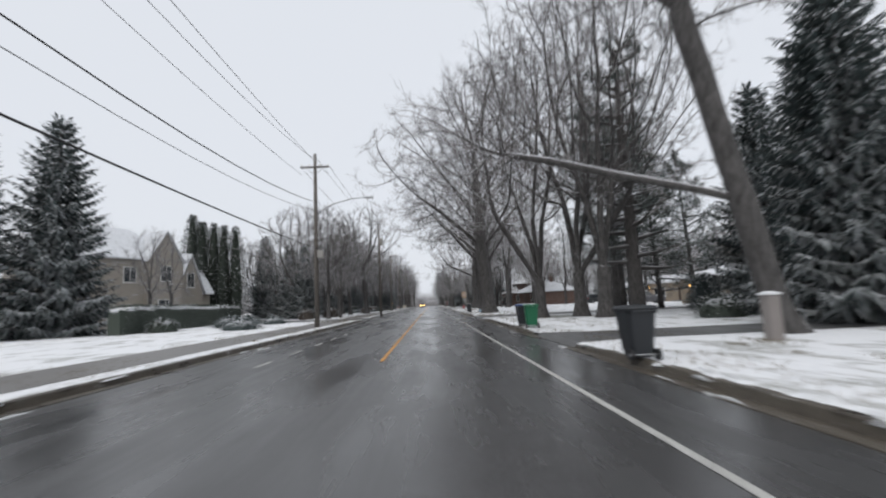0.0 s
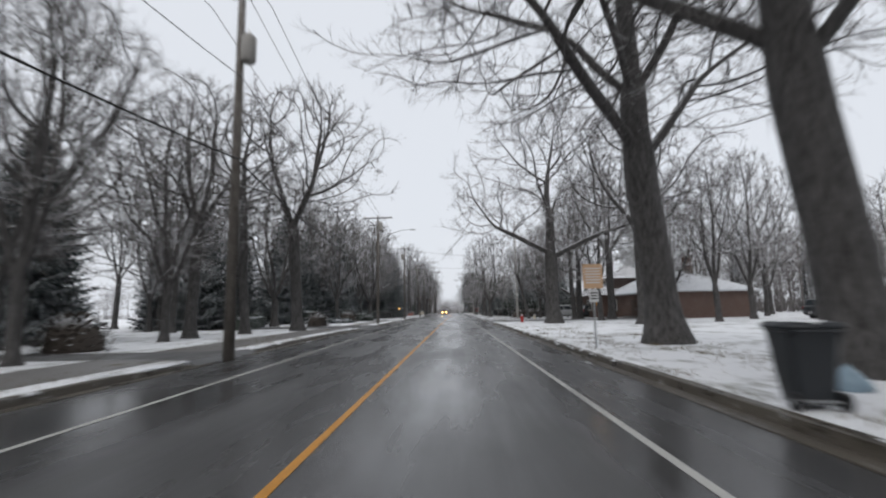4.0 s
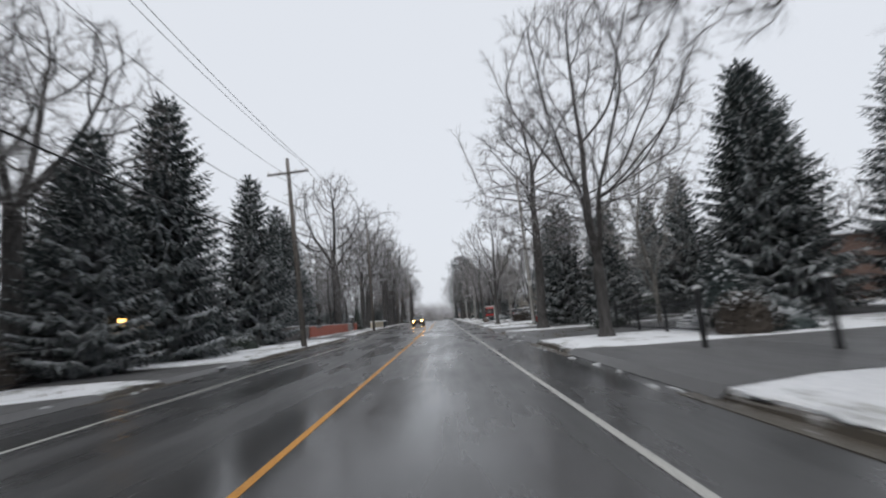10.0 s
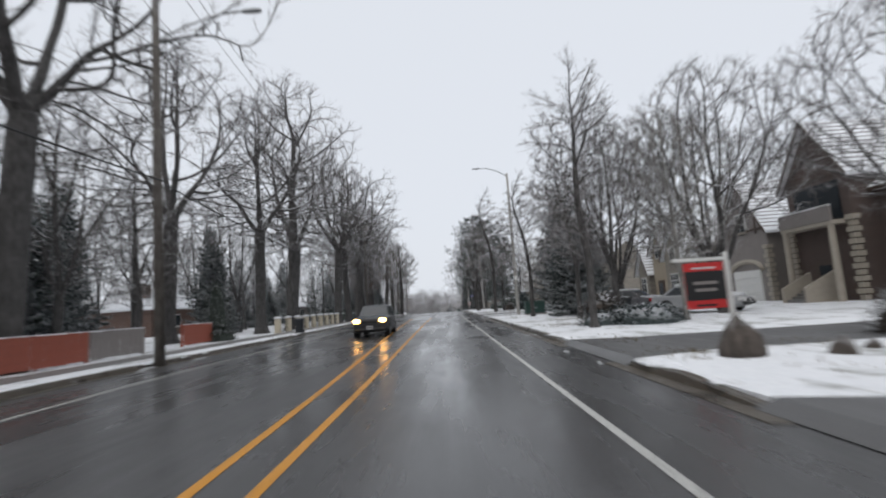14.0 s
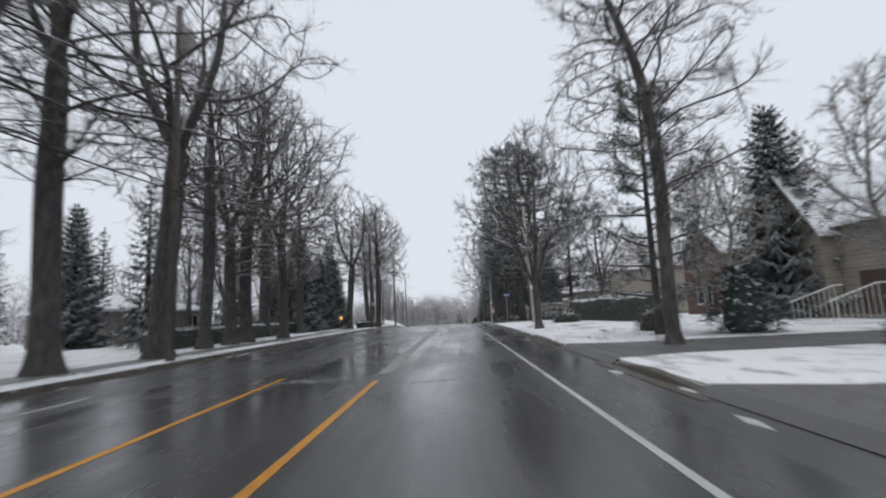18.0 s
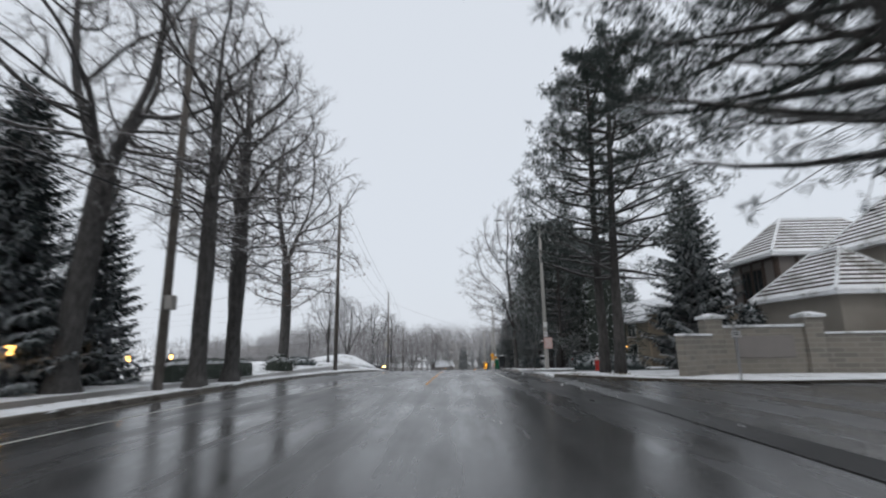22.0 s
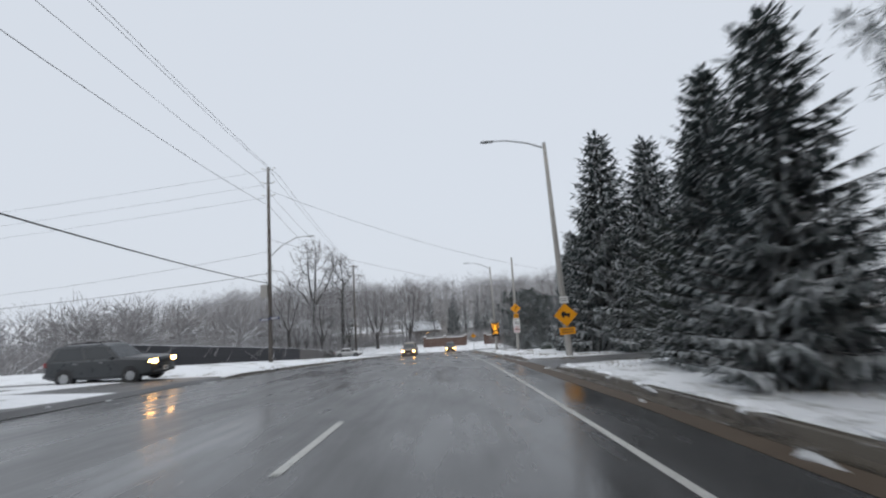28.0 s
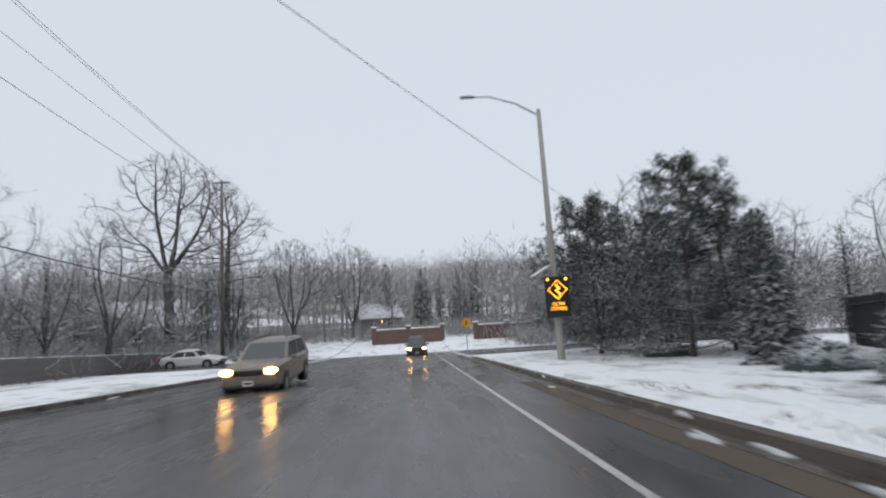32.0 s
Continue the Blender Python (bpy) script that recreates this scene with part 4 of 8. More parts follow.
KINDS = {
    # bare trees: seed, height, trunk radius, fork, crown base, crown radius
    "maple": ("bare_tree", lambda o: bare_tree_parts(o, 11, 15, 0.30, 0.16, 0.2, 0.40, BARK, 1.0, 0.6, stems=5, spread=0.5, up=0.2, n_att=2000)),
    "maple_b": ("bare_tree", lambda o: bare_tree_parts(o, 12, 14, 0.22, 0.2, 0.22, 0.34, BARK, 0.9, 0.6, stems=3, spread=0.35, leader=0.25, up=0.2)),
    "oak": ("bare_tree", lambda o: bare_tree_parts(o, 13, 19, 0.40, 0.42, 0.28, 0.36, BARK, 1.1, 0.5, stems=4, spread=0.55, leader=0.15, up=0.2, n_att=1050, fine=0.7, tip=0.024)),
    "oak_b": ("bare_tree", lambda o: bare_tree_parts(o, 14, 18, 0.33, 0.5, 0.26, 0.27, BARK, 0.95, 0.6, stems=2, spread=0.35, leader=0.25, up=0.32, n_att=1000, fine=0.7, tip=0.022)),
    "oak_leaf": ("oak_tree", lambda o: bare_tree_parts(o, 15, 18, 0.36, 0.45, 0.22, 0.34, BARK, 1.05, 0.5, stems=3, spread=0.5, leader=0.15, up=0.2, n_att=1000, fine=0.7, tip=0.024, leaves=True)),
    "giant": ("bare_tree", lambda o: bare_tree_parts(o, 16, 27, 0.62, 0.38, 0.28, 0.46, BARK, 1.05, 0.45, stems=4, spread=0.75, leader=0.3, lean=(-0.07, 0.0), up=0.05, tip=0.021, fine=0.75, n_att=2000, limbs=(((0.85, -0.2, 1.0), 0.72, 6.0, 2.2), ((-0.9, 0.1, 0.9), 0.8, 7.0, 2.2)), sag=0.9)),
    "limbed": ("bare_tree", lambda o: bare_tree_parts(o, 17, 19, 0.55, 0.5, 0.32, 0.46, BARK, 1.0, 0.5, stems=3, spread=0.5, leader=0.2, up=0.04, n_att=1700, limbs=(((0.95, -0.35, 0.42), 0.62, 7.5, 1.8), ((-0.95, -0.2, 0.3), 0.7, 5.5, 1.8)), sag=0.5)),
    "leaning": ("bare_tree", lambda o: bare_tree_parts(o, 18, 17, 0.36, 0.6, 0.55, 0.34, BARK, 0.9, 0.6, stems=3, spread=0.5, lean=(-0.26, 0.03), up=0.12, limbs=(((-0.95, 0.5, 0.36), 0.42, 7.5, 1.4),))),
    "sweeping": ("bare_tree", lambda o: bare_tree_parts(o, 24, 19, 0.4, 0.4, 0.3, 0.36, BARK, 1.0, 0.55, stems=3, spread=0.4, leader=0.2, up=0.1, n_att=1500, limbs=(((-0.72, 0.55, 0.5), 0.4, 7.5, 2.0), ((-0.8, 0.1, 0.55), 0.75, 4.5, 1.8)))),
    "forked": ("bare_tree", lambda o: bare_tree_parts(o, 23, 20, 0.36, 0.14, 0.3, 0.36, BARK, 0.95, 0.6, stems=3, spread=0.22, up=0.16, n_att=2000, limbs=(((-0.75, -0.2, 1.0), 0.95, 6.0, 1.8),))),
    "slim": ("bare_tree", lambda o: bare_tree_parts(o, 19, 11, 0.14, 0.25, 0.22, 0.2, BARK, 0.75, 0.7, stems=0, leader=0.6, up=0.3, n_att=900)),
    "birch": ("birch_tree", lambda o: bare_tree_parts(o, 20, 9, 0.1, 0.12, 0.25, 0.26, BARK_BIRCH, 0.85, 0.6, stems=3, spread=0.22, leader=0.4, up=0.25, n_att=900)),
    "poplar": ("bare_tree", lambda o: bare_tree_parts(o, 25, 17, 0.2, 0.22, 0.14, 0.27, BARK, 0.8, 0.7, stems=5, spread=0.3, leader=0.35, lean=(-0.06, 0.0), up=0.5, n_att=1300, tip=0.014)),
    "far_tree": ("bare_tree", lambda o: bare_tree_parts(o, 21, 15, 0.26, 0.25, 0.2, 0.36, BARK, 0.95, 0.6, stems=4, spread=0.45, up=0.15, n_att=620, low=True, twig=HAZE_TWIG)),
    "far_tree_b": ("bare_tree", lambda o: bare_tree_parts(o, 22, 14, 0.24, 0.35, 0.18, 0.32, BARK, 0.95, 0.6, stems=3, spread=0.4, leader=0.2, up=0.15, n_att=620, low=True, twig=HAZE_TWIG)),
    "spruce": ("spruce_tree", lambda o: spruce_parts(o, 31, 12, 3.5, dense=1.15, power=0.75)),
    "spruce_b": ("spruce_tree", lambda o: spruce_parts(o, 32, 11, 2.8, 0.03, 1.15, power=0.75)),
    "spruce_c": ("spruce_tree", lambda o: spruce_parts(o, 33, 9, 2.6, 0.02, 0.9, power=0.7)),
    "small_spruce": ("spruce_tree", lambda o: spruce_parts(o, 34, 3, 1.1, 0.05, 0.8)),
    "far_spruce": ("spruce_tree", lambda o: spruce_parts(o, 35, 12, 2.6, 0.05, 0.45)),
    "pine": ("pine_tree", lambda o: pine_parts(o, 41, 16, 4.7, 0.2, n_limb=54, thick=1.0)),
    "great_pine": ("pine_tree", lambda o: pine_parts(o, 47, 19, 6.3, 0.24, n_limb=84, thick=1.1)),
    "high_pine": ("pine_tree", lambda o: pine_parts(o, 48, 17.5, 4.9, 0.27, (-0.05, 0.0), n_limb=58, thick=0.95)),
    "dense_pine": ("pine_tree", lambda o: pine_parts(o, 46, 12.5, 4.2, 0.1, n_limb=72, thick=0.95)),
    "bushy_pine": ("bushy_pine", lambda o: pine_parts(o, 45, 9, 3.9, 0.04, n_limb=64, thick=0.8)),
    "bigpine": ("pine_tree", lambda o: pine_parts(o, 44, 19, 4.4, 0.16, n_limb=40, thick=1.75)),
    "small_cedar": ("small_cedar", lambda o: column_parts(o, 55, 2.7, 0.55, 520, point=2.2)),
    "pine_b": ("pine_tree", lambda o: pine_parts(o, 42, 15, 4.2, 0.28, (0.05, 0.02), n_limb=48, thick=1.15)),
    "pine_c": ("pine_tree", lambda o: pine_parts(o, 43, 13, 3.4, 0.1, n_limb=38)),
    "cypress": ("cypress_tree", lambda o: column_parts(o, 51, 12, 1.3, 2600)),
    "cedar": ("cedar_tree", lambda o: column_parts(o, 52, 10, 2.3, 4200, point=1.9)),
    "round_cedar": ("clipped_cedar", lambda o: column_parts(o, 53, 4.4, 1.35, 2000, point=3.5)),
    "cone_shrub": ("conical_shrub", lambda o: column_parts(o, 54, 2.6, 1.25, 900, SPRUCE, 1.3)),
    "bush": ("bush", lambda o: bush_parts(o, 61, 0.9, 0.9)),
    "bush_snow": ("bush", lambda o: bush_parts(o, 62, 1.2, 0.8, 520, SPRUCE)),
    "twig_bush": ("twiggy_bush", lambda o: bush_parts(o, 63, 0.9, 1.2, 600, SHRUB)),
}
PROTO = {}


def plant(key, x, y, s=1.0, rz=None, label="", sz=None, rng=random.Random(5)):
    rz = rng.uniform(0, 360) if rz is None else rz
    name, build = KINDS[key]
    sz = s if sz is None else sz
    if key not in PROTO:
        ob = new(name)
        ob.empty_display_size = 0.3
        build(ob)
        ob.matrix_basis = spot(x, y, rz, s, sz, -0.03)
        PROTO[key] = (ob, s, sz)
    else:
        src, s0, z0 = PROTO[key]
        ob = copy_thing(src, spot(x, y, rz, s / s0, sz / z0, -0.03))
    cat = name.replace("_tree", "").replace("_", " ")
    cat = {"bare": "tree", "spruce": "spruce", "pine": "pine tree"}.get(cat, cat)
    return tagged(ob, label or LABELS[name], cat, GROUPS.get(key, ""))


GROUPS = {"cypress": "row of cypresses", "small_cedar": "row of small cedars", "giant": "great trees on the verge", "bushy_pine": "bushy pines on the bank", "birch": "birches in the gardens"}
LABELS = {
    "bare_tree": "bare grey deciduous tree with snow-dusted branches",
    "oak_tree": "bare oak with dry brown leaves still clinging",
    "birch_tree": "slender pale-barked birch with bare twigs",
    "spruce_tree": "dark green spruce dusted with snow",
    "pine_tree": "tall pine with dark needle tufts and bare lower trunk",
    "cypress_tree": "narrow dark columnar cypress",
    "cedar_tree": "dense dark green cedar",
    "bushy_pine": "bushy grey-green pine branching to the ground",
    "small_cedar": "small dark pointed cedar in a planted row",
    "clipped_cedar": "large rounded cedar dusted with snow on the verge",
    "conical_shrub": "conical evergreen shrub covered with snow",
    "bush": "low rounded evergreen bush with snow",
    "twiggy_bush": "leafless brown twiggy bush with snow",
}

PLANTS = """
bigpine 12.1 27.9 0.95 30|forked 6.5 28.6 0.95 10|forked 8.8 28.2 1.1 140|forked 9.3 25.6 1.15 250|spruce -25.6 32.6 1.4|spruce_b -29.5 30 1.5|leaning 8.9 12 1.0 15|spruce 13.5 14.5 1.1|spruce_b 16.5 19 1.2|pine_b 13.2 33.8 1.1|pine_c 18 37 1.1|spruce 19 26 1.2|pine 15.2 37.5 1.1|pine_c 22.5 40 1.1
giant 5.65 47.0 1.0 12|giant 6.6 53.0 0.85 -28|giant 6.6 60.2 0.9 40
cypress -33.2 66.3 1.4|cypress -31.7 66.1 1.3|cypress -30.2 66.4 1.28|cypress -28.7 66.0 1.24|cypress -27.2 66.3 1.22|cypress -32.4 67.4 1.32|spruce_b -25 72 1.25
maple_b -11.0 50.4 0.95|maple_b -10.9 56.6 0.85|spruce -19.5 66 0.95|spruce_b -15.5 58 0.9|maple -17 62 1.1|oak_b -12.5 73 0.9|maple_b -13 66 0.9|slim -16 71 1.2
oak -10.5 76.5 1.0|spruce -20.5 83 0.95|maple -16.5 88 1.1|spruce_b -18 101 1.0|spruce -19 97 1.1|maple_b -13.5 99 1.0|oak -17 104 1.0|spruce_b -20.4 111 1.55|spruce -16.5 110 1.2|maple -15.5 121.5 1.25|maple_b -19 117 1.3|maple -13 116.5 1.1|oak_b -22 125 1.0|spruce_b -17.5 104 1.0|spruce -16.2 106 0.9
limbed 7.7 82.6 1.0 0|sweeping 13.4 96.9 0.88 0|leaning 8.6 101 0.55 15|oak 15.4 92.5 0.95 60|oak_b 12.5 95.5 0.8|oak -13.5 69 0.8|maple_b 13 88 1.1|oak_b 19.5 90 1.0|maple 21 92 1.0|oak 12.4 77 0.9|maple_b 24 84 1.1|maple_b 18.5 79 1.0
maple_b 13 113.6 1.05|maple 12.6 110.6 0.95|maple 5.5 121.4 1.0 160|maple_b 10.5 104.5 0.75
spruce 17.6 142 1.2|spruce_b 19.5 145 1.05|spruce 13.9 137.2 1.02|spruce_b 15.5 139.5 0.85|cone_shrub 9.3 133 0.95|maple_b 5.6 133.7 0.95|oak_b 5.7 144.2 0.8|spruce_c 9.5 144.5 0.75|birch 10.5 140.5 1.1
spruce_c 8.4 148.6 0.95|spruce_c 11.9 150 0.98|spruce 8.5 152.2 0.72|spruce_c 10.2 146 0.8|maple_b 5.15 161 0.82 30|twig_bush 8.5 131 1.1|bush 7.6 139 1.0
spruce -13.0 140.6 1.2|spruce -17.2 139.5 0.9|spruce_b -16.5 147 1.1|spruce -13.5 152.2 1.15|spruce_b -14 158.5 0.9|spruce -15.6 164 1.2|spruce -16.5 170 1.15|spruce_b -18 175.5 1.3|spruce -11.8 134 0.8|spruce -20 147 1.0|maple -18.5 131 1.1|maple_b -13.8 127.5 1.1|oak -16 136 0.9
oak -12.9 177.1 1.15 100|slim -13 183.5 0.9|oak_b -12.5 202 1.34|oak -13 197 1.0|oak -15.5 190 1.0|slim -12.4 171.5 0.9|maple_b -17 184 1.0|oak -14 207 1.05|spruce_b -20 178 0.8|cedar -12.8 190 0.38
slim 5.5 180.2 1.05|maple_b 8.5 186 0.8|maple 12.5 184 0.85|maple_b 15.5 190 0.9|maple 11.5 193.5 0.85|spruce_b 8.2 192.5 0.75|spruce_c 11 198 0.9|slim 7.2 188 1.0|slim 6 195 1.0|birch 9.2 181 1.0|maple_b 17.5 180 1.0
oak -11.7 214.8 1.12|oak_b -11.1 217.9 1.15|oak -10.8 222.4 1.08|oak_b -11.9 227.6 0.95|oak_leaf -12.05 230.5 0.9|oak_leaf -11.97 232.3 1.02|oak_leaf -11.4 236.6 0.92|oak -14.4 241 1.12|oak_b -13.4 246 0.95|spruce_b -14.6 249.2 1.0|spruce -17 258 0.95|spruce_b -15.7 260 0.9|spruce_c -21 250 1.0|spruce_b -14.2 258.6 1.0|spruce_b -14.7 263 0.85
spruce 12.2 211.3 1.15|slim 5.9 218.0 1.45 75|pine_c 7.3 222.2 0.78|spruce 17.6 230.2 1.05|cone_shrub 9.7 221.2 0.95|birch 13 219 1.0|birch 16 214 1.15|birch 12 226 1.0|maple_b 4.8 232.2 0.95 60|birch 15 233.5 1.2|maple_b 13 247 0.9|twig_bush 8.4 225 1.0
great_pine 6.6 251.5 1.0 20|great_pine 7.45 251.0 0.95 140|pine_c 11.6 252.4 1.0|bush_snow 9.6 251.6 1.5|bush 11 250.6 1.0
oak -12.0 258.8 0.95|oak_b -9.0 260.6 0.9|oak_b -9.5 264 0.92|oak_b -11.7 269 1.0 60|oak_leaf -13.0 279.3 1.1|maple_b -13.2 292.2 0.62|maple -14.1 304.4 0.62|slim -16 295 0.5
high_pine 6.82 266.6 1.0 95|high_pine 6.56 267.9 0.98 60|spruce 13.3 272.3 1.0|bush_snow 7.6 273.2 1.35|bush_snow 8.9 272.2 1.15|spruce_b 19.5 285 1.05
dense_pine 7.6 286.4 1.05|cedar 10.5 280 1.05|pine 8.8 293.4 1.0|pine_b 9.2 291.2 1.0|dense_pine 7.6 282.6 0.98 50|dense_pine 10.5 286 1.0 200|cone_shrub 5.5 286.2 0.42|cone_shrub 6.2 284.9 0.42|cone_shrub 5.0 284.2 0.4
poplar 6.0 297.5 1.25 0|dense_pine 9.0 300.5 1.1 20|pine 10.6 297 1.05 140|pine_b 12 301 1.05 60|spruce 15 309 1.0|spruce_b 18.5 308 1.0|spruce 22 306.5 1.0|spruce_c 5.6 304.5 0.75|spruce_b 6.6 308 0.72|spruce_c 8.5 302.5 0.8|round_cedar 6.7 310 1.0|round_cedar 7.2 306.8 0.8
spruce_b 8.9 322.5 1.2|spruce 9.5 318 0.88|spruce 13 320 1.0|spruce_b 9.2 326 0.9|spruce_c 11 330 1.0|spruce_b 8.8 329 0.8|spruce_b 10.9 337.5 0.82|spruce_b 13.3 342.8 0.93|spruce_c 12.3 343.8 1.12|spruce_b 9.6 333 0.6|small_spruce 7.6 343.8 0.55|small_spruce 9.0 348.4 0.85|bushy_pine 9.4 352.6 0.8|bushy_pine 12.2 354.5 0.72|spruce_c 14.6 356 0.7|bushy_pine 8.6 358.5 0.85|bushy_pine 10.6 363 0.9|bushy_pine 12.8 360 0.8
oak -26 390 1.3|oak_b -21 392 1.2|maple -15 398 1.0|pine_c -23.5 391.5 0.6|pine_c -19.4 391 0.55|maple -9 408 1.0|maple_b -30 382 0.9
"""
for row in PLANTS.strip().splitlines():
    for item in row.split("|"):
        q = item.split()
        plant(q[0], float(q[1]), float(q[2]), float(q[3]), float(q[4]) if len(q) > 4 else None)

# woods behind the gardens and across the valley
rw = random.Random(77)
for i in range(40):
    y = 72 + i * 4.6 + rw.uniform(-2, 2)
    plant(rw.choice(["far_tree", "far_tree_b", "far_tree", "far_spruce"]), -rw.uniform(24, 40), y, rw.uniform(0.8, 1.2))
for i in range(40):
    y = 40 + i * 5.6 + rw.uniform(-2, 2)
    plant(rw.choice(["far_tree", "far_tree_b", "far_spruce"]), rw.uniform(36, 52), y, rw.uniform(0.8, 1.15))
for i in range(26):
    plant(rw.choice(["far_tree", "far_tree_b", "far_tree"]), -rw.uniform(18, 46), 360 + i * 1.6, rw.uniform(0.5, 0.85))
for i in range(14):
    plant(rw.choice(["far_tree", "far_tree_b", "far_spruce"]), -rw.uniform(52, 80), 262 + i * 6.5, rw.uniform(0.5, 0.8))
for i in range(16):
    plant(rw.choice(["far_spruce", "far_tree"]), rw.uniform(14, 30), 362 + i * 2.5, rw.uniform(0.6, 0.9))

for i in range(34):
    y = 70 + i * 3.0 + rw.uniform(-1.5, 1.5)
    plant(rw.choice(["far_tree", "far_tree_b", "far_spruce", "spruce_b", "far_spruce"]), -rw.uniform(17.5, 27), y, rw.uniform(0.75, 1.15))
for i in range(30):
    y = 70 + i * 7.2 + rw.uniform(-2, 2)
    plant(rw.choice(["far_tree", "far_tree_b", "far_spruce"]), rw.uniform(30.5, 35), y, rw.uniform(0.8, 1.1))

for i in range(22):
    y = 184 + i * 3.6 + rw.uniform(-1.2, 1.2)
    plant(rw.choice(["far_tree", "far_tree_b", "far_spruce", "spruce_b"]), -rw.uniform(17.5, 25), y, rw.uniform(0.65, 1.05))
for x, y, k in ((17.5, 150.5, 0.9), (18.5, 158, 0.9), (20, 136, 1.0), (16.5, 131.5, 0.8)):
    plant("spruce", x, y, k)

for x, y, k in ((-46, 66, 1.1), (-44, 58, 1.0), (-49, 52, 1.1), (-43, 76, 1.0), (-40, 84, 1.1), (-25.5, 47, 0.75), (-24, 41, 0.7), (-47, 46, 1.0), (-36, 42, 0.9), (-40, 36, 1.0)):
    plant("far_tree_b" if k < 1.05 else "far_tree", x, y, k)

for i in range(10):
    plant(rw.choice(["far_tree", "far_tree_b"]), -rw.uniform(22, 36), 253 + i * 2.5, rw.uniform(0.6, 0.9))
for i in range(24):
    plant("far_spruce", rw.uniform(-6, 52), 398 + rw.uniform(6, 44), rw.uniform(0.7, 1.1))


def woods(name, label, places, seed, tall=1.0, mat=None):
    """Far woods joined into one mesh: plain tapered stems with a fan of branches each."""
    r = random.Random(seed)
    g = Geo()
    for x, y in places:
        z = ground_z(x, y) - 0.2
        H = r.uniform(10, 19) * tall
        top = Vector((x + r.uniform(-.8, .8), y, z + H))
        foot = Vector((x, y, z))
        g.tube([foot, foot.lerp(top, 0.35), foot.lerp(top, 0.72)], [0.2, 0.15, 0.05], 4, False)
        for k in range(12):
            u = r.uniform(0.2, 0.7)
            a = r.uniform(0, 6.28)
            L = H * 0.34 * (1.2 - u)
            spike(g, foot.lerp(top, u), foot.lerp(top, u) + Vector((math.cos(a) * L, math.sin(a) * L, L * r.uniform(0.6, 1.4))), 0.07)
        for k in range(46):
            c = foot + Vector((r.gauss(0, 2.6), r.gauss(0, 2.6), r.uniform(0.0, 1.8)))
            spike(g, c, c + Vector((r.uniform(-.7, .7), r.uniform(-.7, .7), r.uniform(0.7, 2.0))), 0.055)
        mid = foot.lerp(top, 0.5)
        for k in range(210):
            v = Vector((r.gauss(0, 1), r.gauss(0, 1), r.gauss(0, 1))).normalized()
            q = r.uniform(0.35, 1.0)
            c = mid + Vector((v.x * H * 0.3, v.y * H * 0.3, v.z * H * 0.48)) * q
            spike(g, c, c + (v + Vector((r.uniform(-.8, .8), r.uniform(-.8, .8), 0.4))) * r.uniform(0.6, 1.3), 0.05)
    ob = part(name, g, mat or HAZE_TWIG)
    return tagged(ob, label, "woods", "", "stuff")


woods("wooded_slope", "grey leafless woods on the far snowy slope", [(rw.uniform(-130, 120), 448 + 175 * (i / 760) + rw.uniform(-6, 6)) for i in range(760)], 3)
woods("thicket", "tangled leafless thicket behind the verge", [(-rw.uniform(22, 62), rw.uniform(372, 440)) for i in range(75)], 6, 0.48)
woods("thicket", "tangled leafless thicket beyond the cross road", [(rw.uniform(12, 70), rw.uniform(418, 446)) for i in range(60)], 7, 0.6)
g = Geo()
for j in range(13):
    for i in range(13):
        X, Y = -150 + 25 * i, 445 + 17 * j
        g.v.append((X, Y, ground_z(X, Y) + 0.06))
for j in range(12):
    for i in range(12):
        g.f.append((j * 13 + i, j * 13 + i + 1, j * 13 + i + 14, j * 13 + i + 13))
setting("forest_floor", g, FOREST, "leaf litter with thin snow under the far woods", "ground")


def brush(label, places, seed, tall):
    """A tangle of thin upright shoots round each place."""
    r = random.Random(seed)
    g = Geo()
    for x, y in places:
        for k in range(60):
            X, Y = x + r.gauss(0, 1.3), y + r.gauss(0, 1.3)
            a = Vector((X, Y, ground_z(X, Y) - 0.05 + r.uniform(0, 0.8)))
            spike(g, a, a + Vector((r.gauss(0, .5), r.gauss(0, .5), r.uniform(0.5, 1.0))) * tall * r.uniform(0.5, 1.0), 0.035)
    return tagged(part("brush", g, HAZE_TWIG), label, "brush", "", "stuff")


brush("grey leafless brush filling the foot of the woods", [(rw.uniform(-90, 80), rw.uniform(441, 452)) for i in range(230)], 12, 3.4)
brush("grey leafless brush behind the long board fence", [(-rw.uniform(21, 40), rw.uniform(356, 436)) for i in range(190)], 13, 3.0)
brush("grey leafless brush beside the cross road", [(rw.uniform(13, 45), rw.uniform(420, 440)) for i in range(90)], 14, 2.6)
rg = random.Random(91)
woods("garden_woods", "grey leafless woods behind the low houses", [(rg.uniform(47, 72), rg.uniform(62, 150)) for i in range(110)], 8, 1.0, TWIG)
woods("distant_woods", "grey leafless woods beyond the field", [(-rw.uniform(95, 170), rw.uniform(250, 420)) for i in range(190)], 4)

# ---- poles and cables ----


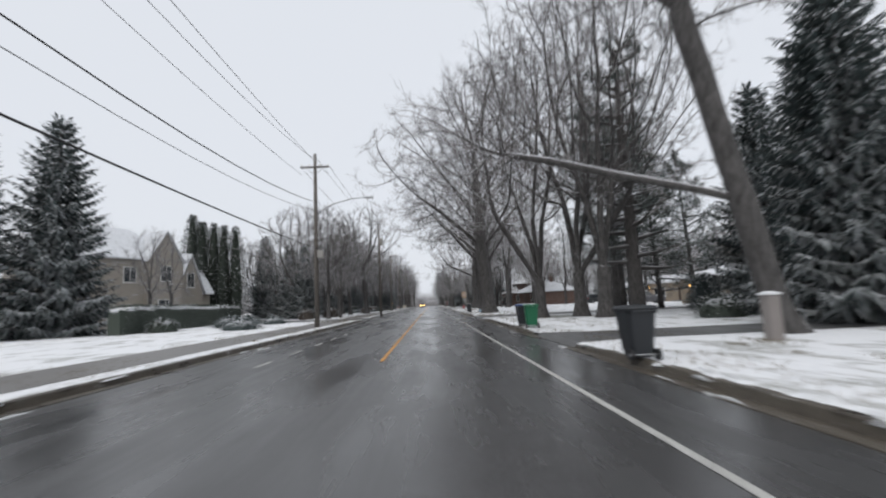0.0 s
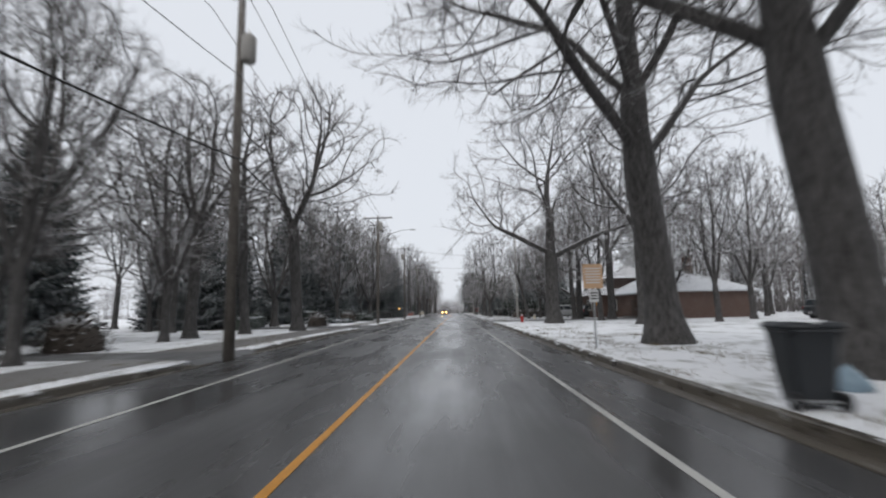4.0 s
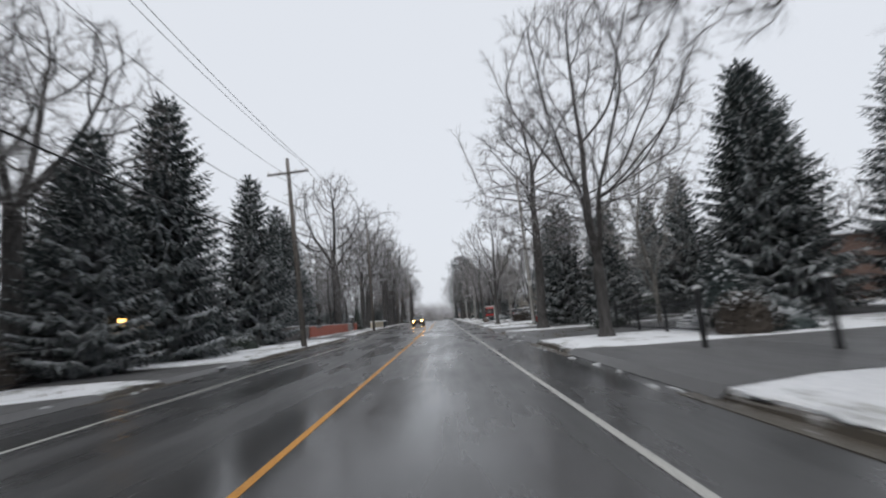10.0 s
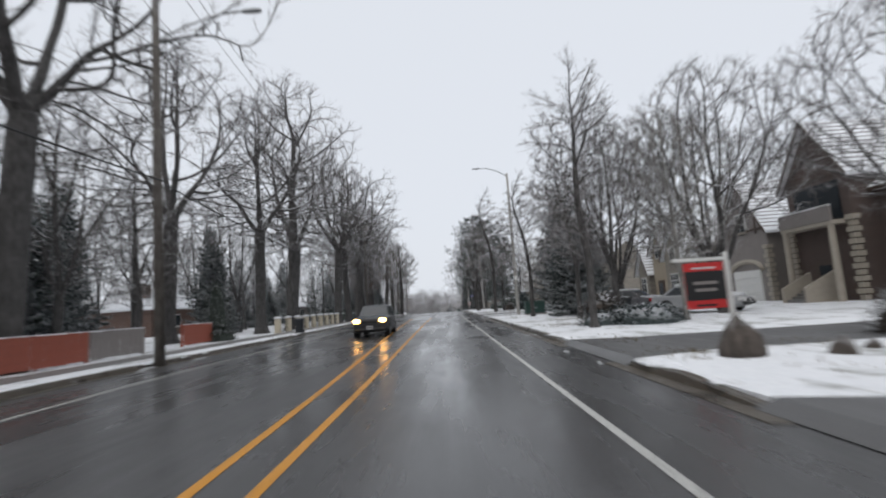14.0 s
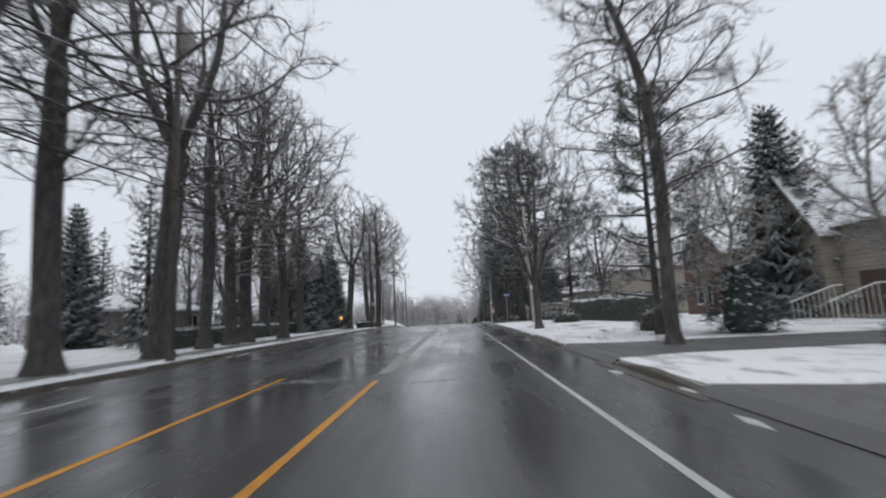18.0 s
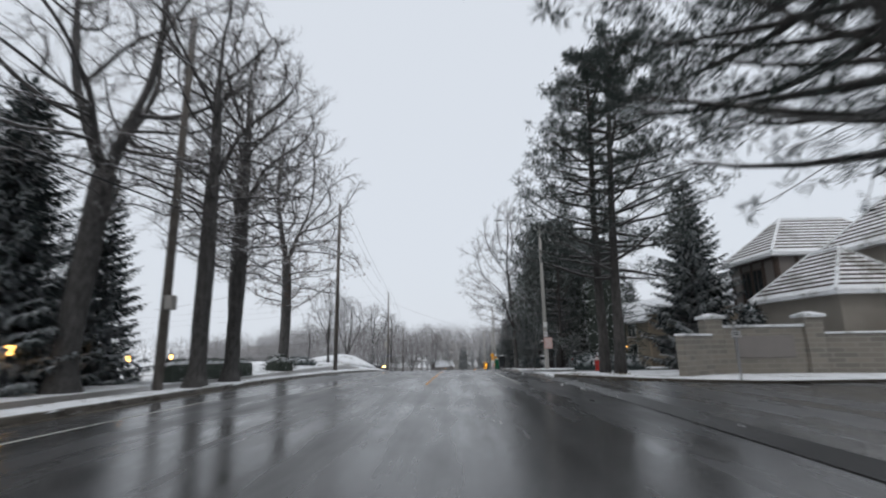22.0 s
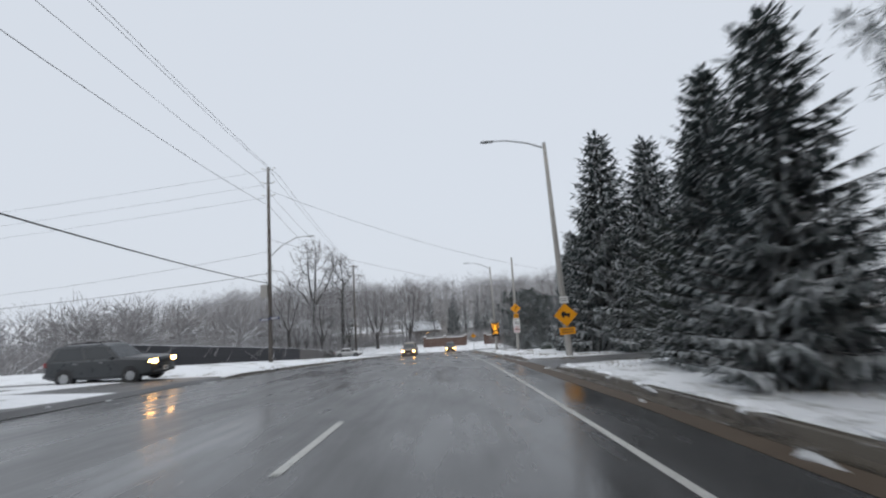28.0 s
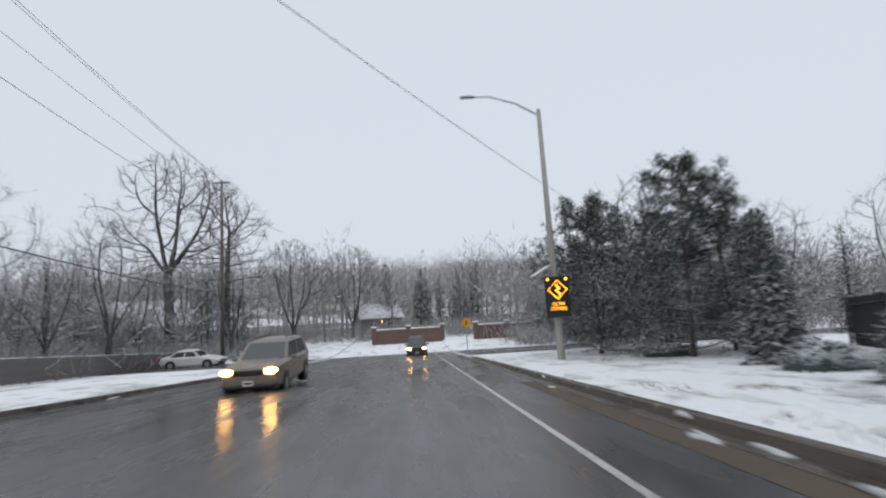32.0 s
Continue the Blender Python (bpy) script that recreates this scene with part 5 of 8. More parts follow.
def lamp_arm(root, z, reach, rise, sgn, mat=None):
    arm = Geo()
    arm.tube([(0, 0, z), (sgn * reach * 0.35, 0, z + rise * 0.6), (sgn * reach * 0.75, 0, z + rise * 0.97), (sgn * reach, 0, z + rise)], [0.045, 0.04, 0.035, 0.03], 7)
    a = part("lamp_arm", arm, mat or STEEL, root)
    head = Geo()
    head.loft([[(sgn * (reach - 0.05 + d), w * math.cos(t) * 0.5, z + rise + h * math.sin(t) * 0.5) for t in [k * math.pi / 4 for k in range(8)]]
               for d, w, h in ((0, 0.1, 0.07), (0.15, 0.24, 0.12), (0.55, 0.28, 0.13), (0.72, 0.16, 0.07))])
    part("lamp_head", head, STEEL, a, "grey street lamp head, unlit", True)


def utility_pole(x, y, H, lean=0.0, arms=(), lamp=None, cans=(), boxes=(), brackets=(), label="", mat=None):
    root = thing("utility_pole", label or "weathered wooden utility pole with cables", "utility pole", spot(x, y) @ pose(0, 0, 0, 0, lean, 0), "utility poles along the street")
    mat = mat or POLEWOOD
    g = Geo().tube([(0, 0, -0.3), (0, 0, H * 0.5), (0, 0, H)], [0.17, 0.145, 0.11], 10)
    part("pole", g, mat, root, "", True)
    for z, w in arms:
        a = part("crossarm", Geo().box((0, -0.14, z), (w, 0.1, 0.12), 0, 0.01), mat, root)
        for k in (-0.46, -0.2, 0.2, 0.46):
            ins = Geo().tube([(k * w, -0.14, z + 0.05), (k * w, -0.14, z + 0.12), (k * w, -0.14, z + 0.2)], [0.025, 0.055, 0.035], 7)
            part("insulator", ins, TRIM, a)
        for sgn in (-1, 1):
            part("brace", Geo().tube([(sgn * w * 0.3, -0.16, z - 0.05), (0, -0.16, z - 0.6)], [0.015, 0.015], 4), STEEL, a)
    for z in brackets:
        for sgn in (-1, 1):
            b = part("bracket", Geo().tube([(0, 0, z), (sgn * 0.35, 0, z + 0.03)], [0.03, 0.025], 5), STEEL, root)
            part("insulator", Geo().tube([(sgn * 0.3, 0, z + 0.02), (sgn * 0.45, 0, z + 0.1), (sgn * 0.6, 0, z + 0.12)], [0.04, 0.05, 0.03], 7), TRIM, b)
    for z, dx in cans:
        c = part("transformer", Geo().tube([(dx, -0.05, z), (dx, -0.05, z + 0.06), (dx, -0.05, z + 0.85), (dx, -0.05, z + 0.95)], [0.2, 0.24, 0.24, 0.16], 12), POLECONC, root, "grey transformer can", True)
        part("bushing", Geo().tube([(dx, -0.05, z + 0.95), (dx, -0.05, z + 1.15)], [0.05, 0.03], 7), TRIM, c)
    for z, dx, w, h in boxes:
        part("meter_box", Geo().box((dx, -0.1, z), (w, 0.3, h), 0, 0.03), POLECONC, root, "grey metal cabinet on the pole")
    if lamp:
        lamp_arm(root, lamp[0], lamp[1], lamp[2], lamp[3])
    return root


def lamp_post(x, y, H, reach=2.6, rise=0.9, sgn=-1, lean=0.0, head=True, tag=True, label=""):
    root = thing("street_lamp" if head else "plain_pole", label or "tall concrete street lamp post on the snowy verge", "street lamp" if head else "pole", spot(x, y) @ pose(0, 0, 0, 0, lean, 0), "street lamps along the street" if head else "")
    part("post", Geo().tube([(0, 0, -0.3), (0, 0, 0.02), (0, 0, H * 0.5), (0, 0, H)], [0.17, 0.165, 0.13, 0.09], 10), POLECONC, root, "", True)
    part("cap", Geo().tube([(0, 0, H), (0, 0, H + 0.07)], [0.1, 0.05], 8), STEEL, root)
    if head:
        lamp_arm(root, H - 0.25, reach, rise, sgn)
    if tag:
        part("number_tag", Geo().box((0, -0.17, 3.2), (0.26, 0.02, 0.34), 0, 0.004), SIGN_W, root, "white plate on the post")
    return root


POLES = [(-7.3, 29.8, 12.2), (-6.3, 58.2, 12.5), (-7.8, 92.7, 12.1), (-7.8, 117.8, 12.2), (-7.4, 144.0, 11.8), (-8.5, 177.6, 14.5), (-9.4, 220.8, 14.0), (-9.5, 259.4, 14.0), (-9.6, 281.0, 14.2), (-13.1, 332.2, 16.2), (-15.5, 377.0, 16.8)]
utility_pole(*POLES[0], arms=((11.2, 2.0),), lamp=(7.9, 3.4, 1.0, 1), boxes=((5.0, 0.32, 0.4, 0.55),), label="wooden utility pole with street lamp and cabinet")
utility_pole(*POLES[1], cans=((9.6, 0.3),), brackets=(11.9,))
utility_pole(*POLES[2], arms=((11.8, 3.3),), lamp=(9.2, 3.6, 1.2, 1), cans=((10.4, 0.32),), label="wooden utility pole with crossarm and street lamp")
utility_pole(*POLES[3], arms=((11.9, 2.6),), cans=((10.0, -0.3),))
utility_pole(*POLES[4], lean=-3.3, arms=((10.8, 2.6),))
utility_pole(*POLES[5], lean=-1.0, lamp=(11.5, 3.2, 0.9, 1), brackets=(13.8,))
utility_pole(*POLES[6], cans=((12.0, 0.35),), label="grey utility pole with transformer among the trees")
utility_pole(*POLES[7], boxes=((2.9, 0.22, 0.3, 0.5),), brackets=(13.2,))
utility_pole(*POLES[8], brackets=(12.9, 12.0, 11.1))
field_pole = utility_pole(*POLES[9], brackets=(16.0, 14.8, 13.7), lamp=(8.5, 3.1, 1.6, 1), boxes=((5.7, -0.42, 0.55, 1.1),), label="wooden utility pole with insulators, lamp and cabinet")
utility_pole(*POLES[10], arms=((16.5, 1.6),), brackets=(15.2,))
lamp_post(7.6, 103.6, 12.9, 3.5, 1.45)
lamp_post(6.7, 151.8, 11.8, head=False, lean=-1.2, label="plain concrete pole on the snowy verge")
lamp_post(5.87, 200.7, 12.6, 2.4, 0.9)
lamp_post(6.65, 245.2, 10.8, 2.6, 0.7, lean=-1.5)
lamp_post(5.55, 277.3, 10.6, 2.8, 0.95)
POST_SIGN = lamp_post(5.4, 318.4, 10.8, 2.6, 0.6, lean=-2.0, tag=False)
POST_50 = lamp_post(6.5, 342.0, 9.6, head=False, tag=False, label="plain concrete pole carrying road signs")
POST_LED = lamp_post(5.85, 355.7, 11.2, 2.9, 1.0, lean=-1.0, tag=False, label="street lamp post carrying a lit warning board")


def cable(name, a, b, sag, r, label="black overhead cable between poles"):
    a, b = Vector(a), Vector(b)
    pts = []
    for i in range(15):
        t = i / 14
        p = a.lerp(b, t)
        p.z -= 4 * sag * t * (1 - t)
        pts.append(p)
    ob = part(name, Geo().tube(pts, [r] * 15, 5), BLACK)
    return tagged(ob, label, "cable", "overhead cables")


def pole_at(i, dx, z):
    x, y, H = POLES[i]
    X, Y = x * U, y * U
    return (X + dx, Y, ground_z(X, Y) + min(z, H))


for i in range(len(POLES) - 1):
    H0, H1 = POLES[i][2], POLES[i + 1][2]
    for dx0, dz, r, sag in ((-1.0, -0.9, 0.012, 0.7), (1.0, -0.9, 0.012, 0.7), (0.0, -0.1, 0.012, 0.7), (0.1, -3.4, 0.014, 1.0)):
        cable("power_line", pole_at(i, dx0, H0 + dz), pole_at(i + 1, dx0, H1 + dz), sag, r)
    cable("telephone_cable", pole_at(i, 0.14, 6.2 if i else 5.5), pole_at(i + 1, 0.14, 6.3), 0.8, 0.03, "thick black telephone cable with a deep sag")
x, y, H = POLES[0]
for dx, z, r, s in ((-0.9, 10.8, 0.012, 0.9), (0.0, 11.9, 0.012, 1.7), (0.9, 10.8, 0.012, 0.9), (0.14, 5.5, 0.03, 0.45), (0.1, 8.8, 0.022, 1.9), (0.1, 8.2, 0.012, 1.9)):
    cable("power_line", (-7.0 * U + dx, -17.0, z), (x * U + dx, y * U, z), s, r)
x, y, H = POLES[-1]
for dx, z, r in ((-0.7, 16.0, 0.012), (0.7, 16.0, 0.012), (0.1, 7.0, 0.03)):
    cable("power_line", (x * U + dx, y * U, ground_z(x * U, y * U) + z), (-26, 470, 5.0 + z * 0.4), 1.0, r)
cable("service_wire", pole_at(2, 0, 8.6), (7.5 * U, 103.6 * U, 8.6), 0.4, 0.012, "thin wire across the road")
cable("service_wire", pole_at(3, 0, 8.9), (14.0 * U, 108 * U, 7.6), 0.4, 0.012, "thin wire across the road")
cable("service_wire", pole_at(9, 0, 14.2), (9.5 * U, 345 * U, ground_z(9, 345 * U) + 8.8), 0.7, 0.012, "thin wire across the road")
cable("service_wire", pole_at(9, 0, 10.0), (12 * U, 366 * U, ground_z(9, 366 * U) + 9.0), 0.7, 0.012, "thin wire across the road")
cable("service_wire", pole_at(9, 0, 9.0), (-60, 345 * U, 3.2), 0.5, 0.012, "thin wire to a far house")
cable("service_wire", pole_at(9, 0, 7.2), (-60, 339 * U, 1.4), 0.5, 0.02, "thin wire to a far house")
for z in (15.9, 14.7, 13.6):
    cable("service_wire", pole_at(9, -0.3, z), (-75, 334 * U, z - 8.5), 0.4, 0.009, "thin wire to a far pole")
cable("service_wire", pole_at(8, 0, 8.6), (-40, 300 * U, 6.4), 0.5, 0.014, "thin wire to a far house")

# ---- houses ----


def house(x, y, rz, w, d, h, wall, roof="gable", rise=2.6, label="", windows=(), doors=(), garage=(), chimney=None, gables=(), lamps=()):
    """A house with its front on local -y. windows: (x, z, w, h) on the front; all parts in the house's own metres."""
    root = thing("house", label, "house", spot(x, y, rz))
    part("wall", Geo().box((0, 0, h / 2 - 0.2), (w, d, h + 0.4)), wall, root)
    o, t = 0.45, 0.16
    g = Geo()
    if roof == "gable":
        for s in (-1, 1):
            g.prism([(s * (d / 2 + o), h - 0.15), (0, h + rise), (0, h + rise + t), (s * (d / 2 + o), h - 0.15 + t)], 0, -w / 2 - o, w / 2 + o)
        for e in (-1, 1):
            part("gable_wall", Geo().prism([(-d / 2, h), (d / 2, h), (0, h + rise - 0.05)], 0, e * w / 2 - 0.1, e * w / 2 + 0.1), wall, root)
    else:
        W, D, k = w / 2 + o, d / 2 + o, max(0.3, w / 2 - d / 2)
        b = len(g.v)
        g.v += [(-W, -D, h), (W, -D, h), (W, D, h), (-W, D, h), (-k, 0, h + rise), (k, 0, h + rise), (-W, -D, h - t), (W, -D, h - t), (W, D, h - t), (-W, D, h - t)]
        g.f += [(b, b + 1, b + 5, b + 4), (b + 1, b + 2, b + 5), (b + 2, b + 3, b + 4, b + 5), (b + 3, b, b + 4), (b + 9, b + 8, b + 7, b + 6),
                (b, b + 6, b + 7, b + 1), (b + 1, b + 7, b + 8, b + 2), (b + 2, b + 8, b + 9, b + 3), (b + 3, b + 9, b + 6, b)]
    part("roof", g, ROOF, root, "snow-dusted shingle roof")
    for gx, gw, gh, gr in gables:
        part("front_gable", Geo().prism([(gx - gw / 2, -0.2), (gx + gw / 2, -0.2), (gx + gw / 2, gh), (gx, gh + gr), (gx - gw / 2, gh)], 1, -d / 2 - 0.9, -d / 2 + 1.2), wall, root)
        r2 = Geo()
        for s in (-1, 1):
            r2.prism([(gx + s * (gw / 2 + 0.35), gh - 0.2), (gx, gh + gr + 0.06), (gx, gh + gr + 0.24), (gx + s * (gw / 2 + 0.35), gh - 0.02)], 1, -d / 2 - 1.2, 0.0)
        part("gable_roof", r2, ROOF, root, "snow-dusted gable roof")
    for wx, wz, ww, wh, *off in windows:
        fy = -d / 2 - (off[0] if off else 0.0)
        win = part("window", Geo().box((wx, fy - 0.02, wz), (ww + 0.16, 0.1, wh + 0.16)), TRIM, root)
        part("pane", Geo().box((wx, fy - 0.075, wz), (ww, 0.02, wh)), GLASS, win, "dark glass")
        part("mullion", Geo().box((wx, fy - 0.095, wz), (0.05, 0.02, wh)), TRIM, win)
        part("sill", Geo().box((wx, fy - 0.1, wz - wh / 2 - 0.1), (ww + 0.3, 0.16, 0.07)), TRIM, win)
    for dx, dw, dh, mat in doors:
        dr = part("door", Geo().box((dx, -d / 2 - 0.03, dh / 2), (dw, 0.08, dh), 0, 0.01), mat, root)
        part("door_handle", Geo().box((dx + dw * 0.38, -d / 2 - 0.1, 1.0), (0.04, 0.08, 0.14)), STEEL, dr)
        part("step", Geo().box((dx, -d / 2 - 0.5, 0.08), (dw + 0.8, 1.0, 0.18), 0, 0.02), WALKWAY, root)
    for gx, gw, *off in garage:
        fy = -d / 2 - (off[0] if off else 0.0)
        gd = part("garage_door", Geo().box((gx, fy - 0.03, 1.1), (gw, 0.08, 2.2), 0, 0.01), TRIM, root)
        for k in range(4):
            part("panel", Geo().box((gx, fy - 0.085, 0.35 + 0.52 * k), (gw - 0.2, 0.03, 0.42), 0, 0.01), TRIM, gd)
    if chimney:
        c = part("chimney", Geo().box((chimney[0], chimney[1], h + rise * 0.6 + 0.6), (0.9, 0.7, rise + 1.4), 0, 0.02), BRICK, root)
        part("chimney_cap", Geo().box((chimney[0], chimney[1], h + rise * 1.1 + 1.36), (1.05, 0.85, 0.12), 0, 0.02), WALKWAY, c)
    for lx, lz in lamps:
        part("porch_lamp", Geo().tube([(lx, -d / 2 - 0.15, lz), (lx, -d / 2 - 0.15, lz + 0.1), (lx, -d / 2 - 0.15, lz + 0.3)], [0.05, 0.11, 0.07], 8), PORCH, root, "lit amber porch lamp")
    return root


house(33, 42, -72, 20, 9, 2.9, TAN, "hip", 1.6, "low tan bungalow behind pines with lit porch lamps", windows=((-6, 1.6, 2.0, 1.2), (5, 1.6, 2.0, 1.2)), doors=((0, 1.1, 2.1, DARKTRIM),), lamps=((-1.2, 1.8), (1.4, 1.8), (-8.5, 1.8)))
house(37, 64, -70, 16, 8, 3.0, TAN, "hip", 1.3, "low tan bungalow with a snowy roof", windows=((-4, 1.6, 2.0, 1.2), (3, 1.6, 2.0, 1.2)), doors=((0, 1.1, 2.1, DARKTRIM),), lamps=((-6, 1.9),))
house(37, 77, -85, 16, 8, 2.8, BRICK, "hip", 1.6, "long low brick house under a snowy roof", windows=((-4, 1.6, 2.0, 1.2), (3, 1.6, 2.0, 1.2)))
house(23.5, 98, -80, 16, 9, 2.9, BRICK, "hip", 2.4, "low brown brick house with a snow-covered hip roof", windows=((-5, 1.6, 1.8, 1.2), (4, 1.6, 1.8, 1.2)), doors=((0, 1.1, 2.1, DARKTRIM),), chimney=(4, 0))
house(-27, 97, 88, 10, 7, 2.8, TRIM, "gable", 2.2, "pale house with a snowy roof behind trees", windows=((-2.5, 1.6, 1.6, 1.2), (2, 1.6, 1.6, 1.2)))
house(26.5, 132, -88, 15, 10, 3.6, BRICK, "hip", 3.2, "brown brick house with a broad snowy roof behind cedars", windows=((-4, 1.6, 1.6, 1.4), (4, 1.6, 1.6, 1.4)), doors=((0, 1.2, 2.2, DARKTRIM),))
house(29, 157, -85, 14, 10, 5.2, BRICK, "hip", 2.8, "brown brick house behind spruces", windows=((-4, 1.6, 1.6, 1.4), (4, 1.6, 1.6, 1.4), (-4, 4.0, 1.4, 1.3)), doors=((0, 1.2, 2.2, DARKTRIM),))
house(22.5, 227.5, -85, 13, 9, 4.8, STONE, "gable", 3.6, "stone house with a steep front gable", windows=((-3.2, 1.7, 1.6, 2.0, 0.92), (3.5, 1.6, 1.5, 1.4), (3.5, 3.9, 1.4, 1.2)), doors=((1, 1.3, 2.3, DARKTRIM),), gables=((-3.2, 5.0, 4.4, 4.0),))
house(25.5, 242, -75, 11, 9, 5.4, BRICK, "gable", 3.2, "red brick house with a stone-faced gable", windows=((-3, 1.7, 1.5, 1.5, 0.92), (3, 1.7, 1.5, 1.4), (3, 4.2, 1.4, 1.3)), gables=((-3, 4.4, 5.2, 3.0),))
house(36, 252, -60, 12, 9, 4.8, GREYW, "hip", 3.0, "grey house with a snowy tiled roof", windows=((-3, 1.7, 1.5, 1.5), (3, 1.7, 1.5, 1.4)))
def hip(g, x0, x1, y0, y1, h, rise, o=0.4, t=0.16):
    """A hipped roof over a rectangle, its ridge along the longer side; gives back its four slopes."""
    x0, x1, y0, y1 = x0 - o, x1 + o, y0 - o, y1 + o
    W, D = (x1 - x0) / 2, (y1 - y0) / 2
    cx, cy = (x0 + x1) / 2, (y0 + y1) / 2
    k = abs(W - D) + 0.05
    a, c = ((cx - k, cy), (cx + k, cy)) if W > D else ((cx, cy - k), (cx, cy + k))
    A, C = (*a, h + rise), (*c, h + rise)
    q = [(x0, y0, h), (x1, y0, h), (x1, y1, h), (x0, y1, h)]
    if W > D:
        faces = [(q[0], q[1], C, A), (q[1], q[2], C, C), (q[2], q[3], A, C), (q[3], q[0], A, A)]
    else:
        faces = [(q[0], q[1], A, A), (q[1], q[2], C, A), (q[2], q[3], C, C), (q[3], q[0], A, C)]
    for f in faces:
        g.poly([p for i, p in enumerate(f) if p not in f[:i]])
    g.prism([(x0, y0), (x1, y0), (x1, y1), (x0, y1)], 2, h - t, h - 0.004)
    return faces


def timbered_house(x, y, label):
    """Stone and half-timbered house under three tiled hip roofs, its front to local -x."""
    root = thing("house", label, "house", spot(x, y, 0, 1.0, 1.2))
    for x0, x1, y0, y1, h, rise, wall in ((0, 8.0, 0, 4.4, 5.4, 2.1, GREYW), (2.6, 13.0, -9.0, -0.6, 5.2, 4.3, BEIGE), (-1.2, 2.5, -5.6, -0.1, 3.1, 1.9, BEIGE)):
        part("wall", Geo().box(((x0 + x1) / 2, (y0 + y1) / 2, h / 2 - 0.3), (x1 - x0, y1 - y0, h + 0.5)), wall, root)
        g = Geo()
        faces = hip(g, x0, x1, y0, y1, h, rise)
        roof = part("roof", g, SNOW, root, "tiled hip roof under snow")
        for a, b, c, d in faces:
            a, b, c, d = (Vector(p) for p in (a, b, c, d))
            n = int((d - a).length / 0.36)
            for k in range(1, n):
                u = k / n
                p, r = a.lerp(d, u), b.lerp(c, u)
                if (r - p).length > 0.5:
                    up = Vector((0, 0, 0.045))
                    q = (d - a).normalized() * 0.07
                    part("tile_course", Geo().loft([[p, p + up, p + q + up, p + q], [r, r + up, r + q + up, r + q]]), DARKTRIM, roof)
        hipline = [(faces[0][0], faces[0][3]), (faces[0][1], faces[0][2]), (faces[2][0], faces[2][3]), (faces[2][1], faces[2][2]), (faces[0][3], faces[2][3])]
        for a, b in hipline:
            part("ridge_tiles", Geo().tube([a, b], [0.09, 0.09], 6), SNOW, roof)
    for yy in (0.06, 1.1, 2.2, 3.3, 4.34):
        part("timber", Geo().box((-0.03, yy, 4.0), (0.08, 0.16, 2.5)), DARKTRIM, root)
    for zz in (2.75, 5.2):
        part("timber", Geo().box((-0.035, 2.2, zz), (0.09, 4.4, 0.18)), DARKTRIM, root)
    for xx in (0.08, 1.2, 2.3):
        part("timber", Geo().box((xx, -0.03, 4.3), (0.16, 0.08, 2.0)), DARKTRIM, root)
    for yy, zz, ww, wh in ((1.65, 4.1, 0.8, 1.3), (2.75, 4.1, 0.8, 1.3), (2.2, 1.5, 1.6, 1.3)):
        win = part("window", Geo().box((-0.02, yy, zz), (0.1, ww + 0.14, wh + 0.14)), DARKTRIM, root)
        part("pane", Geo().box((-0.075, yy, zz), (0.02, ww, wh)), GLASS, win, "dark glass")
        part("mullion", Geo().box((-0.09, yy, zz), (0.02, 0.05, wh)), DARKTRIM, win)
    for yy, zz in ((-7.2, 3.9), (-7.2, 1.5)):
        win = part("window", Geo().box((2.58, yy, zz), (0.1, 1.5, 1.4)), TRIM, root)
        part("pane", Geo().box((2.525, yy, zz), (0.02, 1.3, 1.2)), GLASS, win, "dark glass")
    return root


def courses(g, faces, gap=0.34, lift=0.03):
    """Thin dark steps of roof tiles showing through the snow, laid over the slopes of a roof."""
    for a, b, c, d in faces:
        a, b, c, d = (Vector(p) for p in (a, b, c, d))
        n = int((d - a).length / gap)
        for k in range(1, n):
            u = k / n
            p, r = a.lerp(d, u), b.lerp(c, u)
            if (r - p).length > 0.4:
                up, q = Vector((0, 0, lift)), (d - a).normalized() * 0.05
                g.loft([[p, p + up, p + q + up, p + q], [r, r + up, r + q + up, r + q]])


